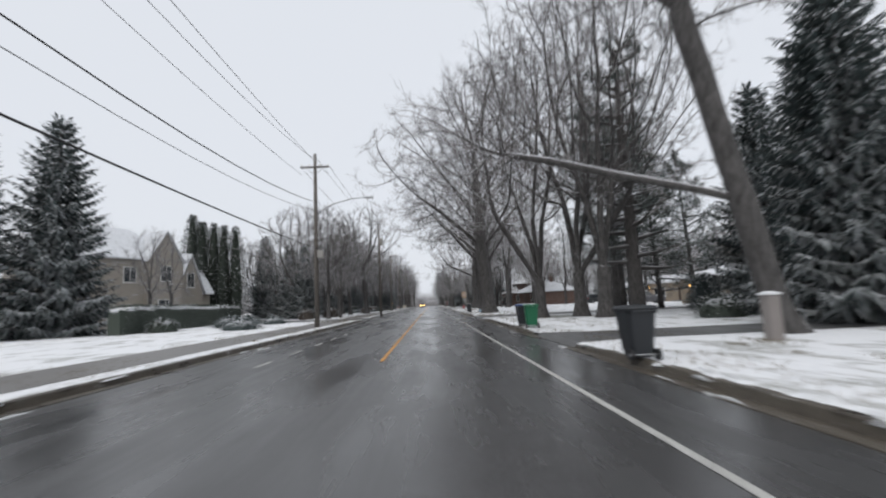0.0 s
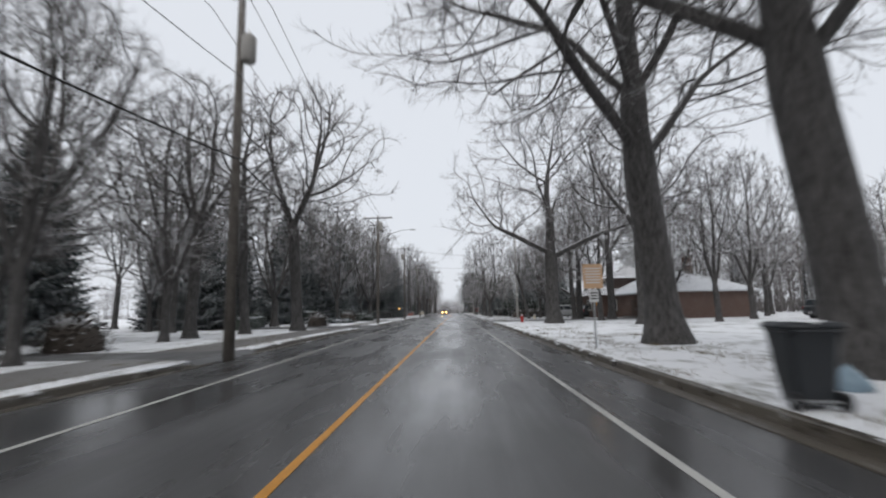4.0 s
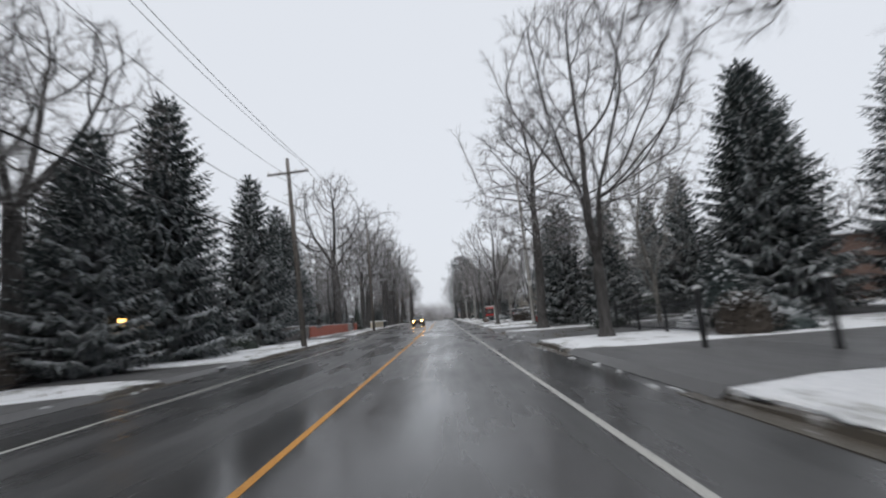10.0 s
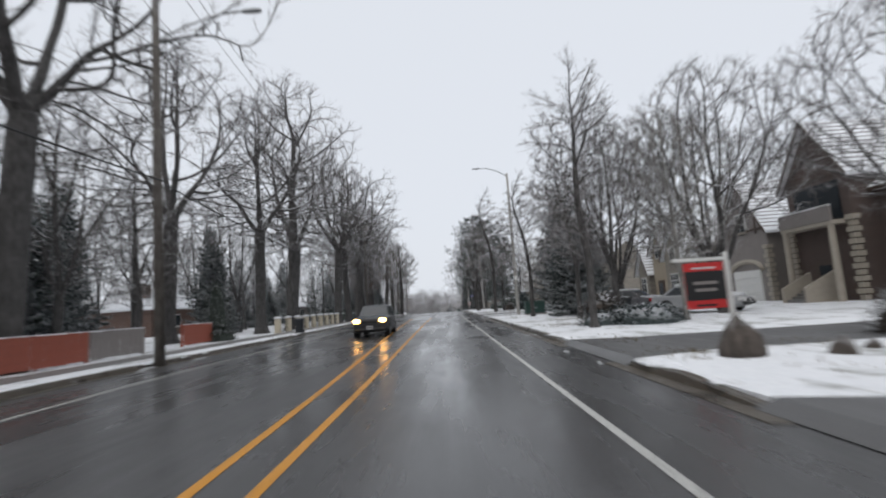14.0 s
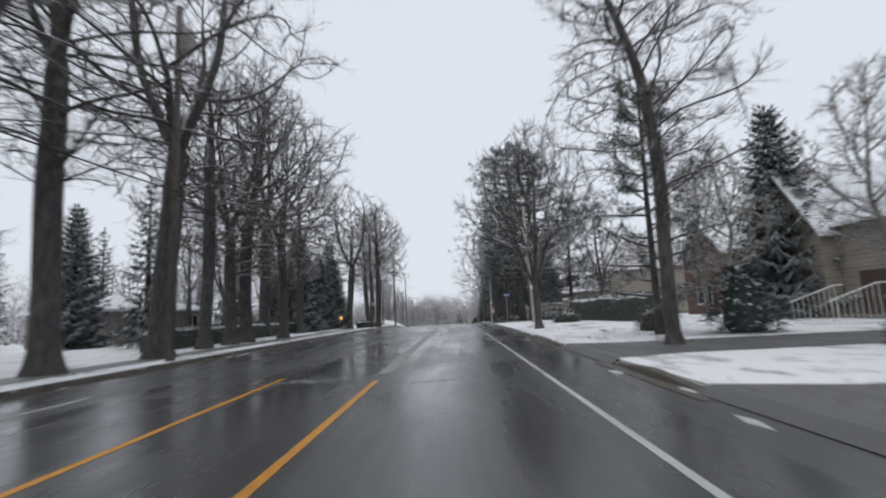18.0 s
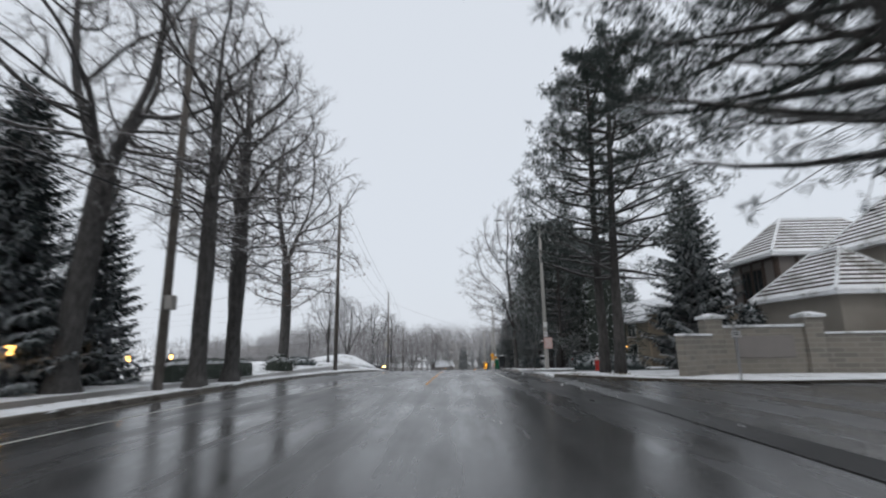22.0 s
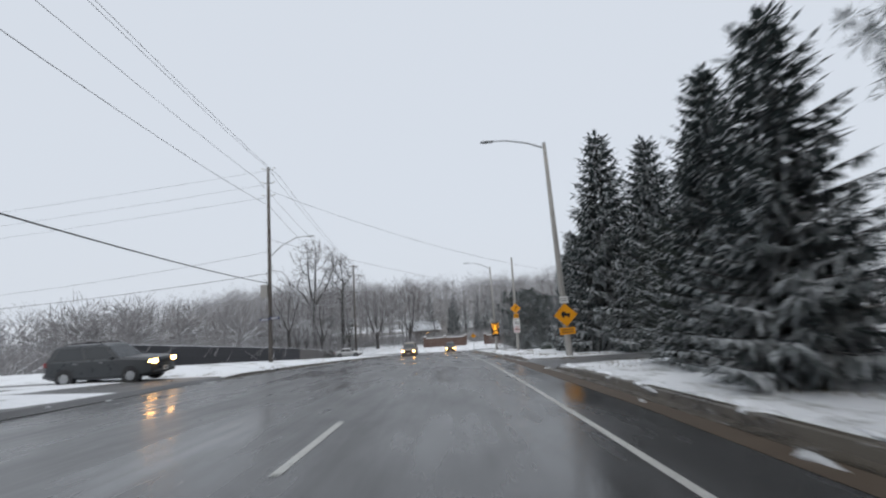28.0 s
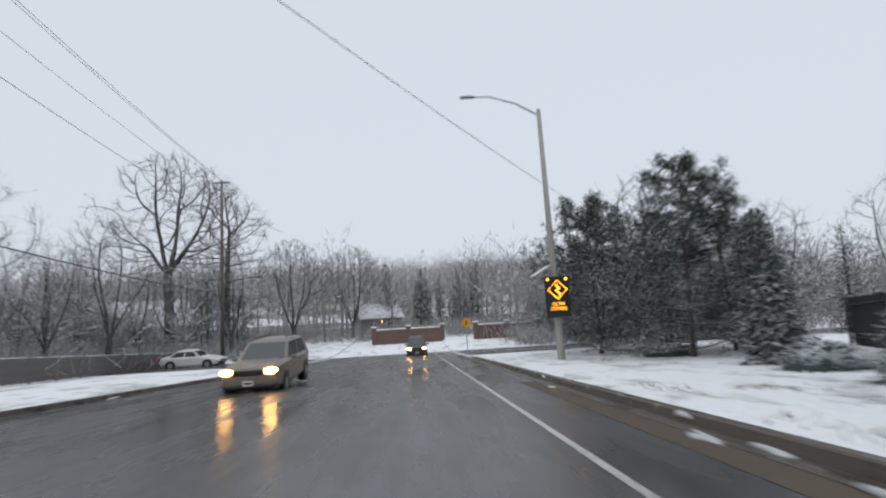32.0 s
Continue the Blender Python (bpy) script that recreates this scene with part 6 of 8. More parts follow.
def villa(x, y, label, blocks, gables=(), windows=(), doors=(), garages=(), quoins=(), balcony=None, steps=None):
    """A house along the street, its front to local -x, built of hip-roofed blocks and front gables, in metres."""
    root = thing("house", label, "house", pose(x, y, ground_z(x, y)))
    for x0, x1, y0, y1, h, rise, wall in blocks:
        part("wall", Geo().box(((x0 + x1) / 2, (y0 + y1) / 2, h / 2 - 0.2), (x1 - x0, y1 - y0, h + 0.3)), wall, root)
        g = Geo()
        faces = hip(g, x0, x1, y0, y1, h, rise, 0.5)
        roof = part("roof", g, ROOFSNOW, root, "hip roof under snow")
        tiles = Geo()
        courses(tiles, faces)
        tagged(part("tile_courses", tiles, DARKTRIM, roof), kind="stuff")
        g = Geo()
        for a, b, c, d in ((x0 - 0.52, x1 + 0.52, y0 - 0.52, y0 - 0.46), (x0 - 0.52, x1 + 0.52, y1 + 0.46, y1 + 0.52), (x0 - 0.52, x0 - 0.46, y0 - 0.46, y1 + 0.46), (x1 + 0.46, x1 + 0.52, y0 - 0.46, y1 + 0.46)):
            g.box(((a + b) / 2, (c + d) / 2, h - 0.1), (b - a, d - c, 0.2))
        part("gutter", g, DARKTRIM, roof)
    for xf, xb, y0, y1, h, rise, wall, timber in gables:
        ym = (y0 + y1) / 2
        part("front_gable", Geo().prism([(y0, -0.2), (y1, -0.2), (y1, h), (ym, h + rise), (y0, h)], 0, xf, xb), wall, root)
        g, tiles = Geo(), Geo()
        for s in (-1, 1):
            ye = ym + s * ((y1 - y0) / 2 + 0.4)
            k = rise / ((y1 - y0) / 2)
            ze = h - 0.4 * k
            g.prism([(ye, ze), (ym, h + rise), (ym, h + rise + 0.2), (ye, ze + 0.2)], 0, xf - 0.35, xb + 1.5)
            courses(tiles, [((xf - 0.35, ye, ze + 0.19), (xb + 1.5, ye, ze + 0.19), (xb + 1.5, ym, h + rise + 0.19), (xf - 0.35, ym, h + rise + 0.19))])
            b = Geo().prism([(ye, ze - 0.04), (ym, h + rise - 0.04), (ym, h + rise + 0.22), (ye, ze + 0.22)], 0, xf - 0.42, xf - 0.36)
            part("bargeboard", b, DARKTRIM, root)
        roof = part("gable_roof", g, ROOFSNOW, root, "steep gable roof under snow")
        tagged(part("tile_courses", tiles, DARKTRIM, roof), kind="stuff")
        if timber:
            for f in (-0.3, 0.0, 0.3):
                part("timber", Geo().box((xf - 0.03, ym + f * (y1 - y0), h + rise * (0.45 - abs(f)) - 0.2), (0.08, 0.14, rise * (0.9 - 1.6 * abs(f)))), DARKTRIM, root)
            part("timber", Geo().box((xf - 0.035, ym, h - 0.1), (0.09, y1 - y0, 0.18)), DARKTRIM, root)
    for face, at, u, z, w, h in windows:
        bx = lambda d, c, zz, a, b, t: Geo().box((at - d, u + c, zz), (t, a, b)) if face == "f" else Geo().box((u + c, at - d, zz), (a, t, b))
        win = part("window", bx(0.02, 0, z, w + 0.2, h + 0.2, 0.12), TRIM, root, "pale window frame")
        part("pane", bx(0.085, 0, z, w, h, 0.02), GLASS, win, "dark glass")
        for c in ((-w / 6, w / 6) if w > 1.2 else (0.0,)):
            part("mullion", bx(0.1, c, z, 0.05, h, 0.02), TRIM, win)
        part("transom", bx(0.1, 0, z + h * 0.18, w, 0.05, 0.02), TRIM, win)
        part("sill", bx(0.1, 0, z - h / 2 - 0.13, w + 0.36, 0.1, 0.2), DRESSED, win)
    for at, u, w, h, mat in doors:
        dr = part("door", Geo().box((at - 0.04, u, h / 2), (0.1, w, h), 0, 0.01), mat, root)
        part("door_panel", Geo().box((at - 0.1, u, h * 0.62), (0.03, w * 0.6, h * 0.5), 0, 0.01), GLASS, dr)
        part("door_handle", Geo().box((at - 0.12, u + w * 0.38, 1.0), (0.06, 0.04, 0.14)), STEEL, dr)
    for at, u, w, h in garages:
        gd = part("garage_door", Geo().box((at - 0.03, u, h / 2), (0.1, w, h), 0, 0.01), TRIM, root, "white panelled garage door")
        for k in range(4):
            part("panel", Geo().box((at - 0.095, u, h * (0.14 + 0.24 * k)), (0.03, w - 0.2, h * 0.2), 0, 0.01), TRIM, gd)
        arch = [(at - 0.02, u + (w / 2 + 0.2) * math.cos(t), h - 0.05 + 0.75 * math.sin(t)) for t in [k * math.pi / 10 for k in range(11)]]
        part("arch", Geo().tube(arch, [0.2] * 11, 6), DRESSED, root, "pale stone arch with snow")
    block = Geo().box((0, 0, 0), (0.5, 0.5, 0.28), 0, 0.02).mesh("quoin", DRESSED)
    small = Geo().box((0, 0, 0), (0.36, 0.36, 0.28), 0, 0.02).mesh("quoin", DRESSED)
    for qx, qy, h in quoins:
        for k in range(int(h / 0.34)):
            ob = new("quoin", block if k % 2 else small)
            ob.parent = root
            ob.matrix_basis = pose(qx, qy, 0.16 + k * 0.34)
    if balcony:
        bx, by, bz, bw = balcony
        # no opening here: a flat dark panel puts the recess's shade on the wall
        part("recess_shade_panel", Geo().box((bx - 0.03, by, bz + 1.25), (0.08, bw - 0.6, 2.4)), GLASS, root, "flat dark panel standing for the shaded balcony recess")
        bal = part("balcony", Geo().box((bx - 0.5, by, bz), (1.0, bw, 0.25), 0, 0.02), DRESSED, root)
        part("parapet", Geo().box((bx - 0.95, by, bz + 0.5), (0.16, bw, 0.85), 0, 0.02), GREYW, bal)
        part("parapet_snow", Geo().box((bx - 0.95, by, bz + 0.97), (0.22, bw, 0.08), 0, 0.03), SNOW, bal, "snow along the parapet")
        for s in (-1, 1):
            part("column", Geo().tube([(bx - 0.85, by + s * bw * 0.44, -0.1), (bx - 0.85, by + s * bw * 0.44, bz)], [0.2, 0.17], 12), DRESSED, bal)
    if steps:
        sx, sy, sw, n = steps
        for k in range(n):
            part("step", Geo().box((sx - 0.3 * (n - k), sy, 0.09 + 0.17 * k), (0.32, sw, 0.18), 0, 0.015), WALKWAY, root)
        for s in (-1, 1):
            part("stair_wall", Geo().prism([(sx - 0.3 * n - 0.3, -0.1), (sx, -0.1), (sx, 0.17 * n + 0.9), (sx - 0.3 * n - 0.3, 0.85)], 1, sy + s * (sw / 2 + 0.1) - 0.09, sy + s * (sw / 2 + 0.1) + 0.09), DRESSED, root, "pale stone stair wall")
    return root


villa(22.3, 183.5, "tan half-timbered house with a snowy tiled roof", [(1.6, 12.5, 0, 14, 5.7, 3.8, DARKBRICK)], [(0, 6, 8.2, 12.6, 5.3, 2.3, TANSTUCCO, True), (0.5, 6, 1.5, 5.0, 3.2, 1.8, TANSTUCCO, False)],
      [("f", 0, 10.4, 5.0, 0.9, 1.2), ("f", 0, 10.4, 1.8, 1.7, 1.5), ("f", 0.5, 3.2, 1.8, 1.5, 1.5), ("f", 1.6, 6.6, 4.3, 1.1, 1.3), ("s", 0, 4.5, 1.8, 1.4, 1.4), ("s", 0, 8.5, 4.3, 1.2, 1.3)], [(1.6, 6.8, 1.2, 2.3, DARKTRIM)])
villa(22.8, 199.0, "dark brick house with pale quoins, a tall gable and a balcony", [(1.5, 12, 0, 11.2, 6.1, 4.6, DARKBRICK)], [(0, 6, 6.0, 10.6, 7.4, 3.3, DARKBRICK, True)],
      [("f", 1.5, 3.0, 4.6, 1.5, 1.6), ("f", 1.5, 3.0, 1.7, 1.7, 1.7), ("s", 0, 4.0, 4.6, 1.2, 1.5), ("s", 0, 8.0, 1.8, 1.2, 1.5)], [(0, 8.3, 1.5, 2.4, DARKTRIM)], quoins=((1.5, 0.05, 5.9), (0, 6.05, 5.0), (0, 10.55, 5.0)), balcony=(0, 8.3, 4.4, 4.0), steps=(-0.4, 8.3, 1.6, 5))
villa(23.6, 211.2, "brick house with a tall grey gable over an arched white garage", [(1.2, 11, 0, 9.6, 5.2, 3.4, DARKBRICK)], [(0, 6, 2.0, 7.4, 5.4, 3.8, GREYW, True)],
      [("f", 0, 4.7, 6.0, 1.0, 1.3), ("f", 1.2, 8.6, 4.2, 1.0, 1.3), ("f", 1.2, 8.6, 1.7, 1.1, 1.6)], [], [(0, 4.7, 3.3, 2.3)], quoins=((0, 2.05, 4.3), (0, 7.35, 4.3), (1.2, 0.05, 4.9)))
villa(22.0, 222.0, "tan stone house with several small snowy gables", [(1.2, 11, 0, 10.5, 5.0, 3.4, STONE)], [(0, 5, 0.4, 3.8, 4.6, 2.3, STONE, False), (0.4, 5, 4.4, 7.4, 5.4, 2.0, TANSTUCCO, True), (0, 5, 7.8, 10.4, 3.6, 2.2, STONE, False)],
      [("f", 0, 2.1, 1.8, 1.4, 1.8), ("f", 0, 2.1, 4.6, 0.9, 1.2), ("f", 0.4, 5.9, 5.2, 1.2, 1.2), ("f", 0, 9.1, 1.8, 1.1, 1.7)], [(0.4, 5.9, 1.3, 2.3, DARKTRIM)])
villa(18.0, 111.5, "low brown brick house under two tiers of snowy tiled roof", [(0, 11, 0, 9.4, 2.9, 2.5, BRICK), (2.8, 9.5, 1.2, 8.0, 5.1, 1.9, DARKBRICK)], [],
      [("f", 0, 2.2, 1.6, 1.8, 1.2), ("f", 0, 7.2, 1.6, 1.6, 1.2), ("f", 2.8, 4.6, 4.5, 1.6, 0.7), ("s", 0, 3.0, 1.6, 1.6, 1.2)], [(0, 4.8, 1.1, 2.1, DARKTRIM)])


house(26, 124, -85, 17, 10, 3.0, GREYW, "hip", 3.4, "house with a broad snowy roof and small dormers", windows=((-5, 1.6, 1.8, 1.3),), garage=((4, 4.6),), gables=((-2, 2.4, 4.0, 1.2), (3.5, 2.4, 4.0, 1.2)))
house(-36.2, 52.5, 62, 15, 9, 8.2, BEIGE, "hip", 4.2, "large beige house with tall snowy roofs and a porch", windows=((-5, 6.2, 1.3, 1.7), (0.8, 6.2, 1.3, 1.7), (-5, 2.2, 1.6, 1.9), (4.6, 6.4, 1.2, 1.8, 0.92), (4.6, 2.2, 1.7, 1.9, 0.92), (-2, 2.2, 1.3, 1.9)), doors=((0.8, 1.3, 2.3, DARKTRIM),), gables=((4.6, 4.2, 8.0, 3.6), (-5.4, 3.2, 3.0, 1.8)), chimney=(-3, 1))
house(-33.2, 62.4, 58, 7, 5, 4.2, BEIGE, "gable", 3.4, "beige wing with a steep snowy gable and a narrow dark window", windows=((0, 6.0, 0.9, 1.9, 0.92), (0, 1.8, 1.5, 1.6, 0.92)), gables=((0, 3.6, 4.3, 5.2),))
timbered_house(16.3, 269.6, "beige half-timbered house with snowy tiled hip roofs")
house(21.5, 283, -80, 12, 9, 4.8, TAN, "hip", 2.4, "tan house with white columns and a lit porch lamp", windows=((-3.5, 1.7, 1.5, 1.5), (3.5, 4.0, 1.3, 1.3), (-3.5, 4.0, 1.3, 1.3)), doors=((1, 1.3, 2.3, TRIM),), lamps=((-0.3, 1.9),))
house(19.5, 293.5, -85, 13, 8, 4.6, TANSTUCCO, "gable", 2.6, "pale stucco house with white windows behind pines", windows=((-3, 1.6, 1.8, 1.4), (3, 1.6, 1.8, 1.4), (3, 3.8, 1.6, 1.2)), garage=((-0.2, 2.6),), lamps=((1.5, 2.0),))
house(-26, 165, 85, 11, 8, 3.2, BEIGE, "gable", 2.4, "pale house with a snowy roof behind trees", windows=((-3, 1.6, 1.6, 1.2), (3, 1.6, 1.6, 1.2)))
house(-26, 179, 85, 10, 8, 3.0, TRIM, "gable", 2.2, "pale house with a snowy roof behind trees", windows=((-3, 1.6, 1.6, 1.2), (3, 1.6, 1.6, 1.2)))
house(-31, 216, 88, 18, 8, 3.0, BRICK, "hip", 1.4, "long low brick house with a flat snowy roof and chimney", windows=((-5, 1.6, 2.0, 1.2), (4, 1.6, 2.0, 1.2)), chimney=(-4, 0), lamps=((0, 1.9),))
house(-27, 244, 85, 12, 8, 2.8, GREYW, "hip", 1.4, "low house behind a dark hedge", windows=((-3, 1.6, 1.6, 1.2), (3, 1.6, 1.6, 1.2)))
house(-34, 398, 50, 12, 9, 4.0, GREYW, "gable", 3.2, "house with a snowy roof among trees", windows=((-3, 1.6, 1.6, 1.2), (3, 1.6, 1.6, 1.2)))
house(-6, 415, 20, 7, 6, 3.0, GREYW, "gable", 2.2, "small gatehouse with a snowy roof", windows=((-1.5, 1.6, 1.0, 1.2), (1.5, 1.6, 1.0, 1.2)), lamps=((0, 2.2),))

# ---- things along the street ----


def slab(g, a, b, c, d, u0, u1, v0, v1, off=0.006, t=0.014):
    """A thin plate lying just proud of the quad a b c d (a-b along u, a-d along v)."""
    a, b, c, d = (Vector(p) for p in (a, b, c, d))
    at = lambda u, v: a.lerp(b, u).lerp(d.lerp(c, u), v)
    n = (b - a).cross(d - a).normalized()
    q = [at(u0, v0), at(u1, v0), at(u1, v1), at(u0, v1)]
    g.loft([[p + n * (off - t) for p in q], [p + n * off for p in q]])
    return g


def wheelie_bin(x, y, rz, body, lid, label, H=1.06, snow=0.0, ajar=0.0):
    root = thing("wheelie_bin", label, "waste bin", spot(x, y, rz, 1.0, None, 0.0), "bins at the kerb")
    rings = []
    for z, w, d, yo in ((0.06, 0.21, 0.22, 0.03), (0.3, 0.235, 0.25, 0.015), (H * 0.86, 0.28, 0.33, 0), (H * 0.87, 0.3, 0.35, 0), (H * 0.9, 0.3, 0.35, 0)):
        b = 0.05
        rings.append([(px, py + yo, z) for px, py in ((-w + b, -d), (w - b, -d), (w, -d + b), (w, d - b), (w - b, d), (-w + b, d), (-w, d - b), (-w, -d + b))])
    part("body", Geo().loft(rings), body, root)
    l = Geo().loft([[(px * s, py * s, z + (py + 0.36) * ajar) for px, py in ((-0.27, -0.39), (0.27, -0.39), (0.31, -0.34), (0.31, 0.36), (-0.31, 0.36), (-0.31, -0.34))]
                    for z, s in ((H * 0.9 + 0.004, 1.0), (H * 0.93, 1.0), (H * 0.97, 0.92), (H * 0.985, 0.6))])
    ld = part("lid", l, lid, root, "", True)
    if snow:
        part("snow_cover", Geo().loft([[(0.27 * s * math.cos(a * 0.785), 0.34 * s * math.sin(a * 0.785), H * 0.97 + z) for a in range(8)] for z, s in ((-0.02, 1.05), (snow * 0.6, 0.95), (snow, 0.55))]), SNOW, ld, "cap of fresh snow", True)
    part("handle", Geo().tube([(-0.24, 0.34, H * 0.84), (-0.24, 0.42, H * 0.88), (0.24, 0.42, H * 0.88), (0.24, 0.34, H * 0.84)], [0.018] * 4, 6), body, root)
    for s in (-1, 1):
        w = part("wheel", Geo().tube([(s * 0.23, 0.27, 0.11), (s * 0.29, 0.27, 0.11)], [0.11, 0.11], 14), BLACK, root)
        part("hub", Geo().tube([(s * 0.29, 0.27, 0.11), (s * 0.297, 0.27, 0.11)], [0.04, 0.035], 8), STEEL, w)
    part("axle", Geo().tube([(-0.23, 0.27, 0.11), (0.23, 0.27, 0.11)], [0.015, 0.015], 6), STEEL, root)
    return root


def hydrant(x, y, label="red fire hydrant with a snowy cap on the verge"):
    root = thing("fire_hydrant", label, "fire hydrant", spot(x, y, 0, 1, None, -0.02), "hydrants")
    part("barrel", Geo().tube([(0, 0, 0), (0, 0, 0.05), (0, 0, 0.06), (0, 0, 0.55), (0, 0, 0.57), (0, 0, 0.62)], [0.19, 0.19, 0.125, 0.115, 0.16, 0.16], 14), RED, root)
    part("bonnet", Geo().tube([(0, 0, 0.62), (0, 0, 0.7), (0, 0, 0.76), (0, 0, 0.79)], [0.135, 0.12, 0.07, 0.03], 14), SIGN_W, root, "white painted bonnet", True)
    part("top_nut", Geo().tube([(0, 0, 0.79), (0, 0, 0.85)], [0.03, 0.028], 5), RED, root)
    for s in (-1, 1):
        o = part("outlet", Geo().tube([(s * 0.1, 0, 0.42), (s * 0.19, 0, 0.42)], [0.06, 0.06], 10), RED, root)
        part("outlet_cap", Geo().tube([(s * 0.19, 0, 0.42), (s * 0.23, 0, 0.42), (s * 0.25, 0, 0.42)], [0.075, 0.075, 0.03], 8), SIGN_W, o)
    o = part("outlet", Geo().tube([(0, -0.1, 0.38), (0, -0.2, 0.38)], [0.08, 0.08], 10), RED, root)
    part("outlet_cap", Geo().tube([(0, -0.2, 0.38), (0, -0.25, 0.38)], [0.095, 0.08], 8), RED, o)
    return root


CAR_SHAPES = {
    # length, width, height, belt, lower stations (y share, underside, top, half-width share), cabin (base front, base rear, roof front, roof rear)
    "sedan": (4.65, 1.80, 1.44, 0.95, ((-0.5, 0.42, 0.62, 0.66), (-0.47, 0.28, 0.7, 0.84), (-0.4, 0.2, 0.78, 0.96), (-0.2, 0.2, 0.92, 1.0), (0.1, 0.2, 0.95, 1.0), (0.34, 0.2, 0.98, 0.98), (0.46, 0.28, 0.95, 0.88), (0.5, 0.42, 0.85, 0.74)), (-0.2, 0.37, -0.05, 0.2)),
    "suv": (4.65, 1.86, 1.66, 1.05, ((-0.5, 0.45, 0.86, 0.78), (-0.485, 0.32, 0.97, 0.9), (-0.43, 0.24, 1.03, 0.98), (-0.22, 0.22, 1.08, 1.0), (0.15, 0.22, 1.06, 1.0), (0.4, 0.24, 1.08, 0.98), (0.48, 0.3, 1.08, 0.9), (0.5, 0.45, 1.0, 0.8)), (-0.21, 0.48, -0.04, 0.40)),
}


def car(kind, x, y, rz, paint, label, lit=None, snow=0.0, category="car"):
    L, W, H, belt, st, cab = CAR_SHAPES[kind]
    root = thing("parked_car" if lit is None else "car", label, category, spot(x, y, rz))
    rings = []
    for k, zl, zt, hs in st:
        hw, Y = hs * W / 2, k * L
        r = [(hw * 0.86, zl), (hw, zl + 0.14), (hw * 1.0, zl + (zt - zl) * 0.55), (hw * 0.97, zt - 0.09), (hw * 0.84, zt)]
        rings.append([(a, Y, b) for a, b in r] + [(-a, Y, b) for a, b in reversed(r)])
    body = part("body", Geo().loft(rings), paint, root, "", "edges")
    wb, wr = W / 2 * 0.9, W / 2 * 0.7
    b0, b1, r0, r1 = (k * L for k in cab)
    zb = belt - 0.06
    B = [(-wb, b0, zb), (wb, b0, zb), (wb, b1, zb), (-wb, b1, zb)]
    M = [(-wr - 0.03, r0 - 0.08, H - 0.07), (wr + 0.03, r0 - 0.08, H - 0.07), (wr + 0.03, r1 + 0.08, H - 0.07), (-wr - 0.03, r1 + 0.08, H - 0.07)]
    T = [(-wr + 0.1, r0 + 0.12, H), (wr - 0.1, r0 + 0.12, H), (wr - 0.1, r1 - 0.1, H), (-wr + 0.1, r1 - 0.1, H)]
    part("cabin", Geo().loft([B, M, T]), paint, root)
    part("windscreen", slab(Geo(), B[0], B[1], M[1], M[0], 0.05, 0.95, 0.12, 0.96), CARGLASS, root, "dark tinted glass")
    part("rear_window", slab(Geo(), B[2], B[3], M[3], M[2], 0.07, 0.93, 0.2, 0.92), CARGLASS, root, "dark tinted glass")
    for a, b, c, d, flip in ((B[1], B[2], M[2], M[1], False), (B[3], B[0], M[0], M[3], True)):
        for u0, u1 in ((0.07, 0.46), (0.5, 0.9)):
            if flip:
                u0, u1 = 1 - u1, 1 - u0
            part("side_window", slab(Geo(), a, b, c, d, u0, u1, 0.14, 0.93), CARGLASS, root)
    for s in (-1, 1):
        for k in (-0.31, 0.29):
            Y = k * L
            # body is uncut: a black disc stands for the shaded wheel arch
            part("arch_shade_disc", Geo().tube([(s * (W / 2 - 0.25), Y, 0.34), (s * (W / 2 + 0.004), Y, 0.34)], [0.385, 0.385], 18), IRON, root)
            w = part("wheel", Geo().tube([(s * (W / 2 - 0.2), Y, 0.32), (s * (W / 2 - 0.01), Y, 0.32), (s * (W / 2 + 0.015), Y, 0.32)], [0.32, 0.32, 0.29], 18), BLACK, root)
            part("rim", Geo().tube([(s * (W / 2 + 0.015), Y, 0.32), (s * (W / 2 + 0.022), Y, 0.32), (s * (W / 2 + 0.026), Y, 0.32)], [0.2, 0.19, 0.06], 10), STEEL, w)
        zt = st[1][2]
        hx = s * W * 0.36
        part("headlight", Geo().loft([[(hx + 0.19 * math.cos(t), -L / 2 * yy, zt - 0.12 + 0.1 * math.sin(t)) for t in [j * math.pi / 5 for j in range(10)]] for yy in (0.9, 1.012)]), HEADLAMP if lit in ("both",) or lit == s else SIGN_W, root, "lit headlight" if lit in ("both",) or lit == s else "")
        part("tail_light", Geo().box((s * W * 0.385, L * 0.485, st[-2][2] - 0.16), (0.24, 0.12, 0.2), 0, 0.03), TAIL, root, "red tail light")
        m = part("mirror", Geo().box((s * (W / 2 + 0.08), b0 + 0.25, belt + 0.04), (0.2, 0.12, 0.14), 0, 0.035), paint, root)
        part("mirror_glass", Geo().box((s * (W / 2 + 0.08), b0 + 0.315, belt + 0.04), (0.16, 0.008, 0.1)), CARGLASS, m)
        for k in (-0.04, 0.19):
            part("door_handle", Geo().box((s * (W / 2 + 0.005), k * L, belt - 0.14), (0.03, 0.18, 0.03), 0, 0.008), STEEL, root)
    part("grille", Geo().box((0, -L / 2 - 0.005, st[1][2] - 0.16), (W * 0.5, 0.05, 0.16), 0, 0.02), IRON, root)
    part("front_bumper", Geo().box((0, -L / 2 + 0.03, 0.4), (W * 0.86, 0.14, 0.16), 0, 0.05), IRON, root)
    part("rear_bumper", Geo().box((0, L / 2 - 0.03, 0.44), (W * 0.88, 0.14, 0.18), 0, 0.05), IRON, root)
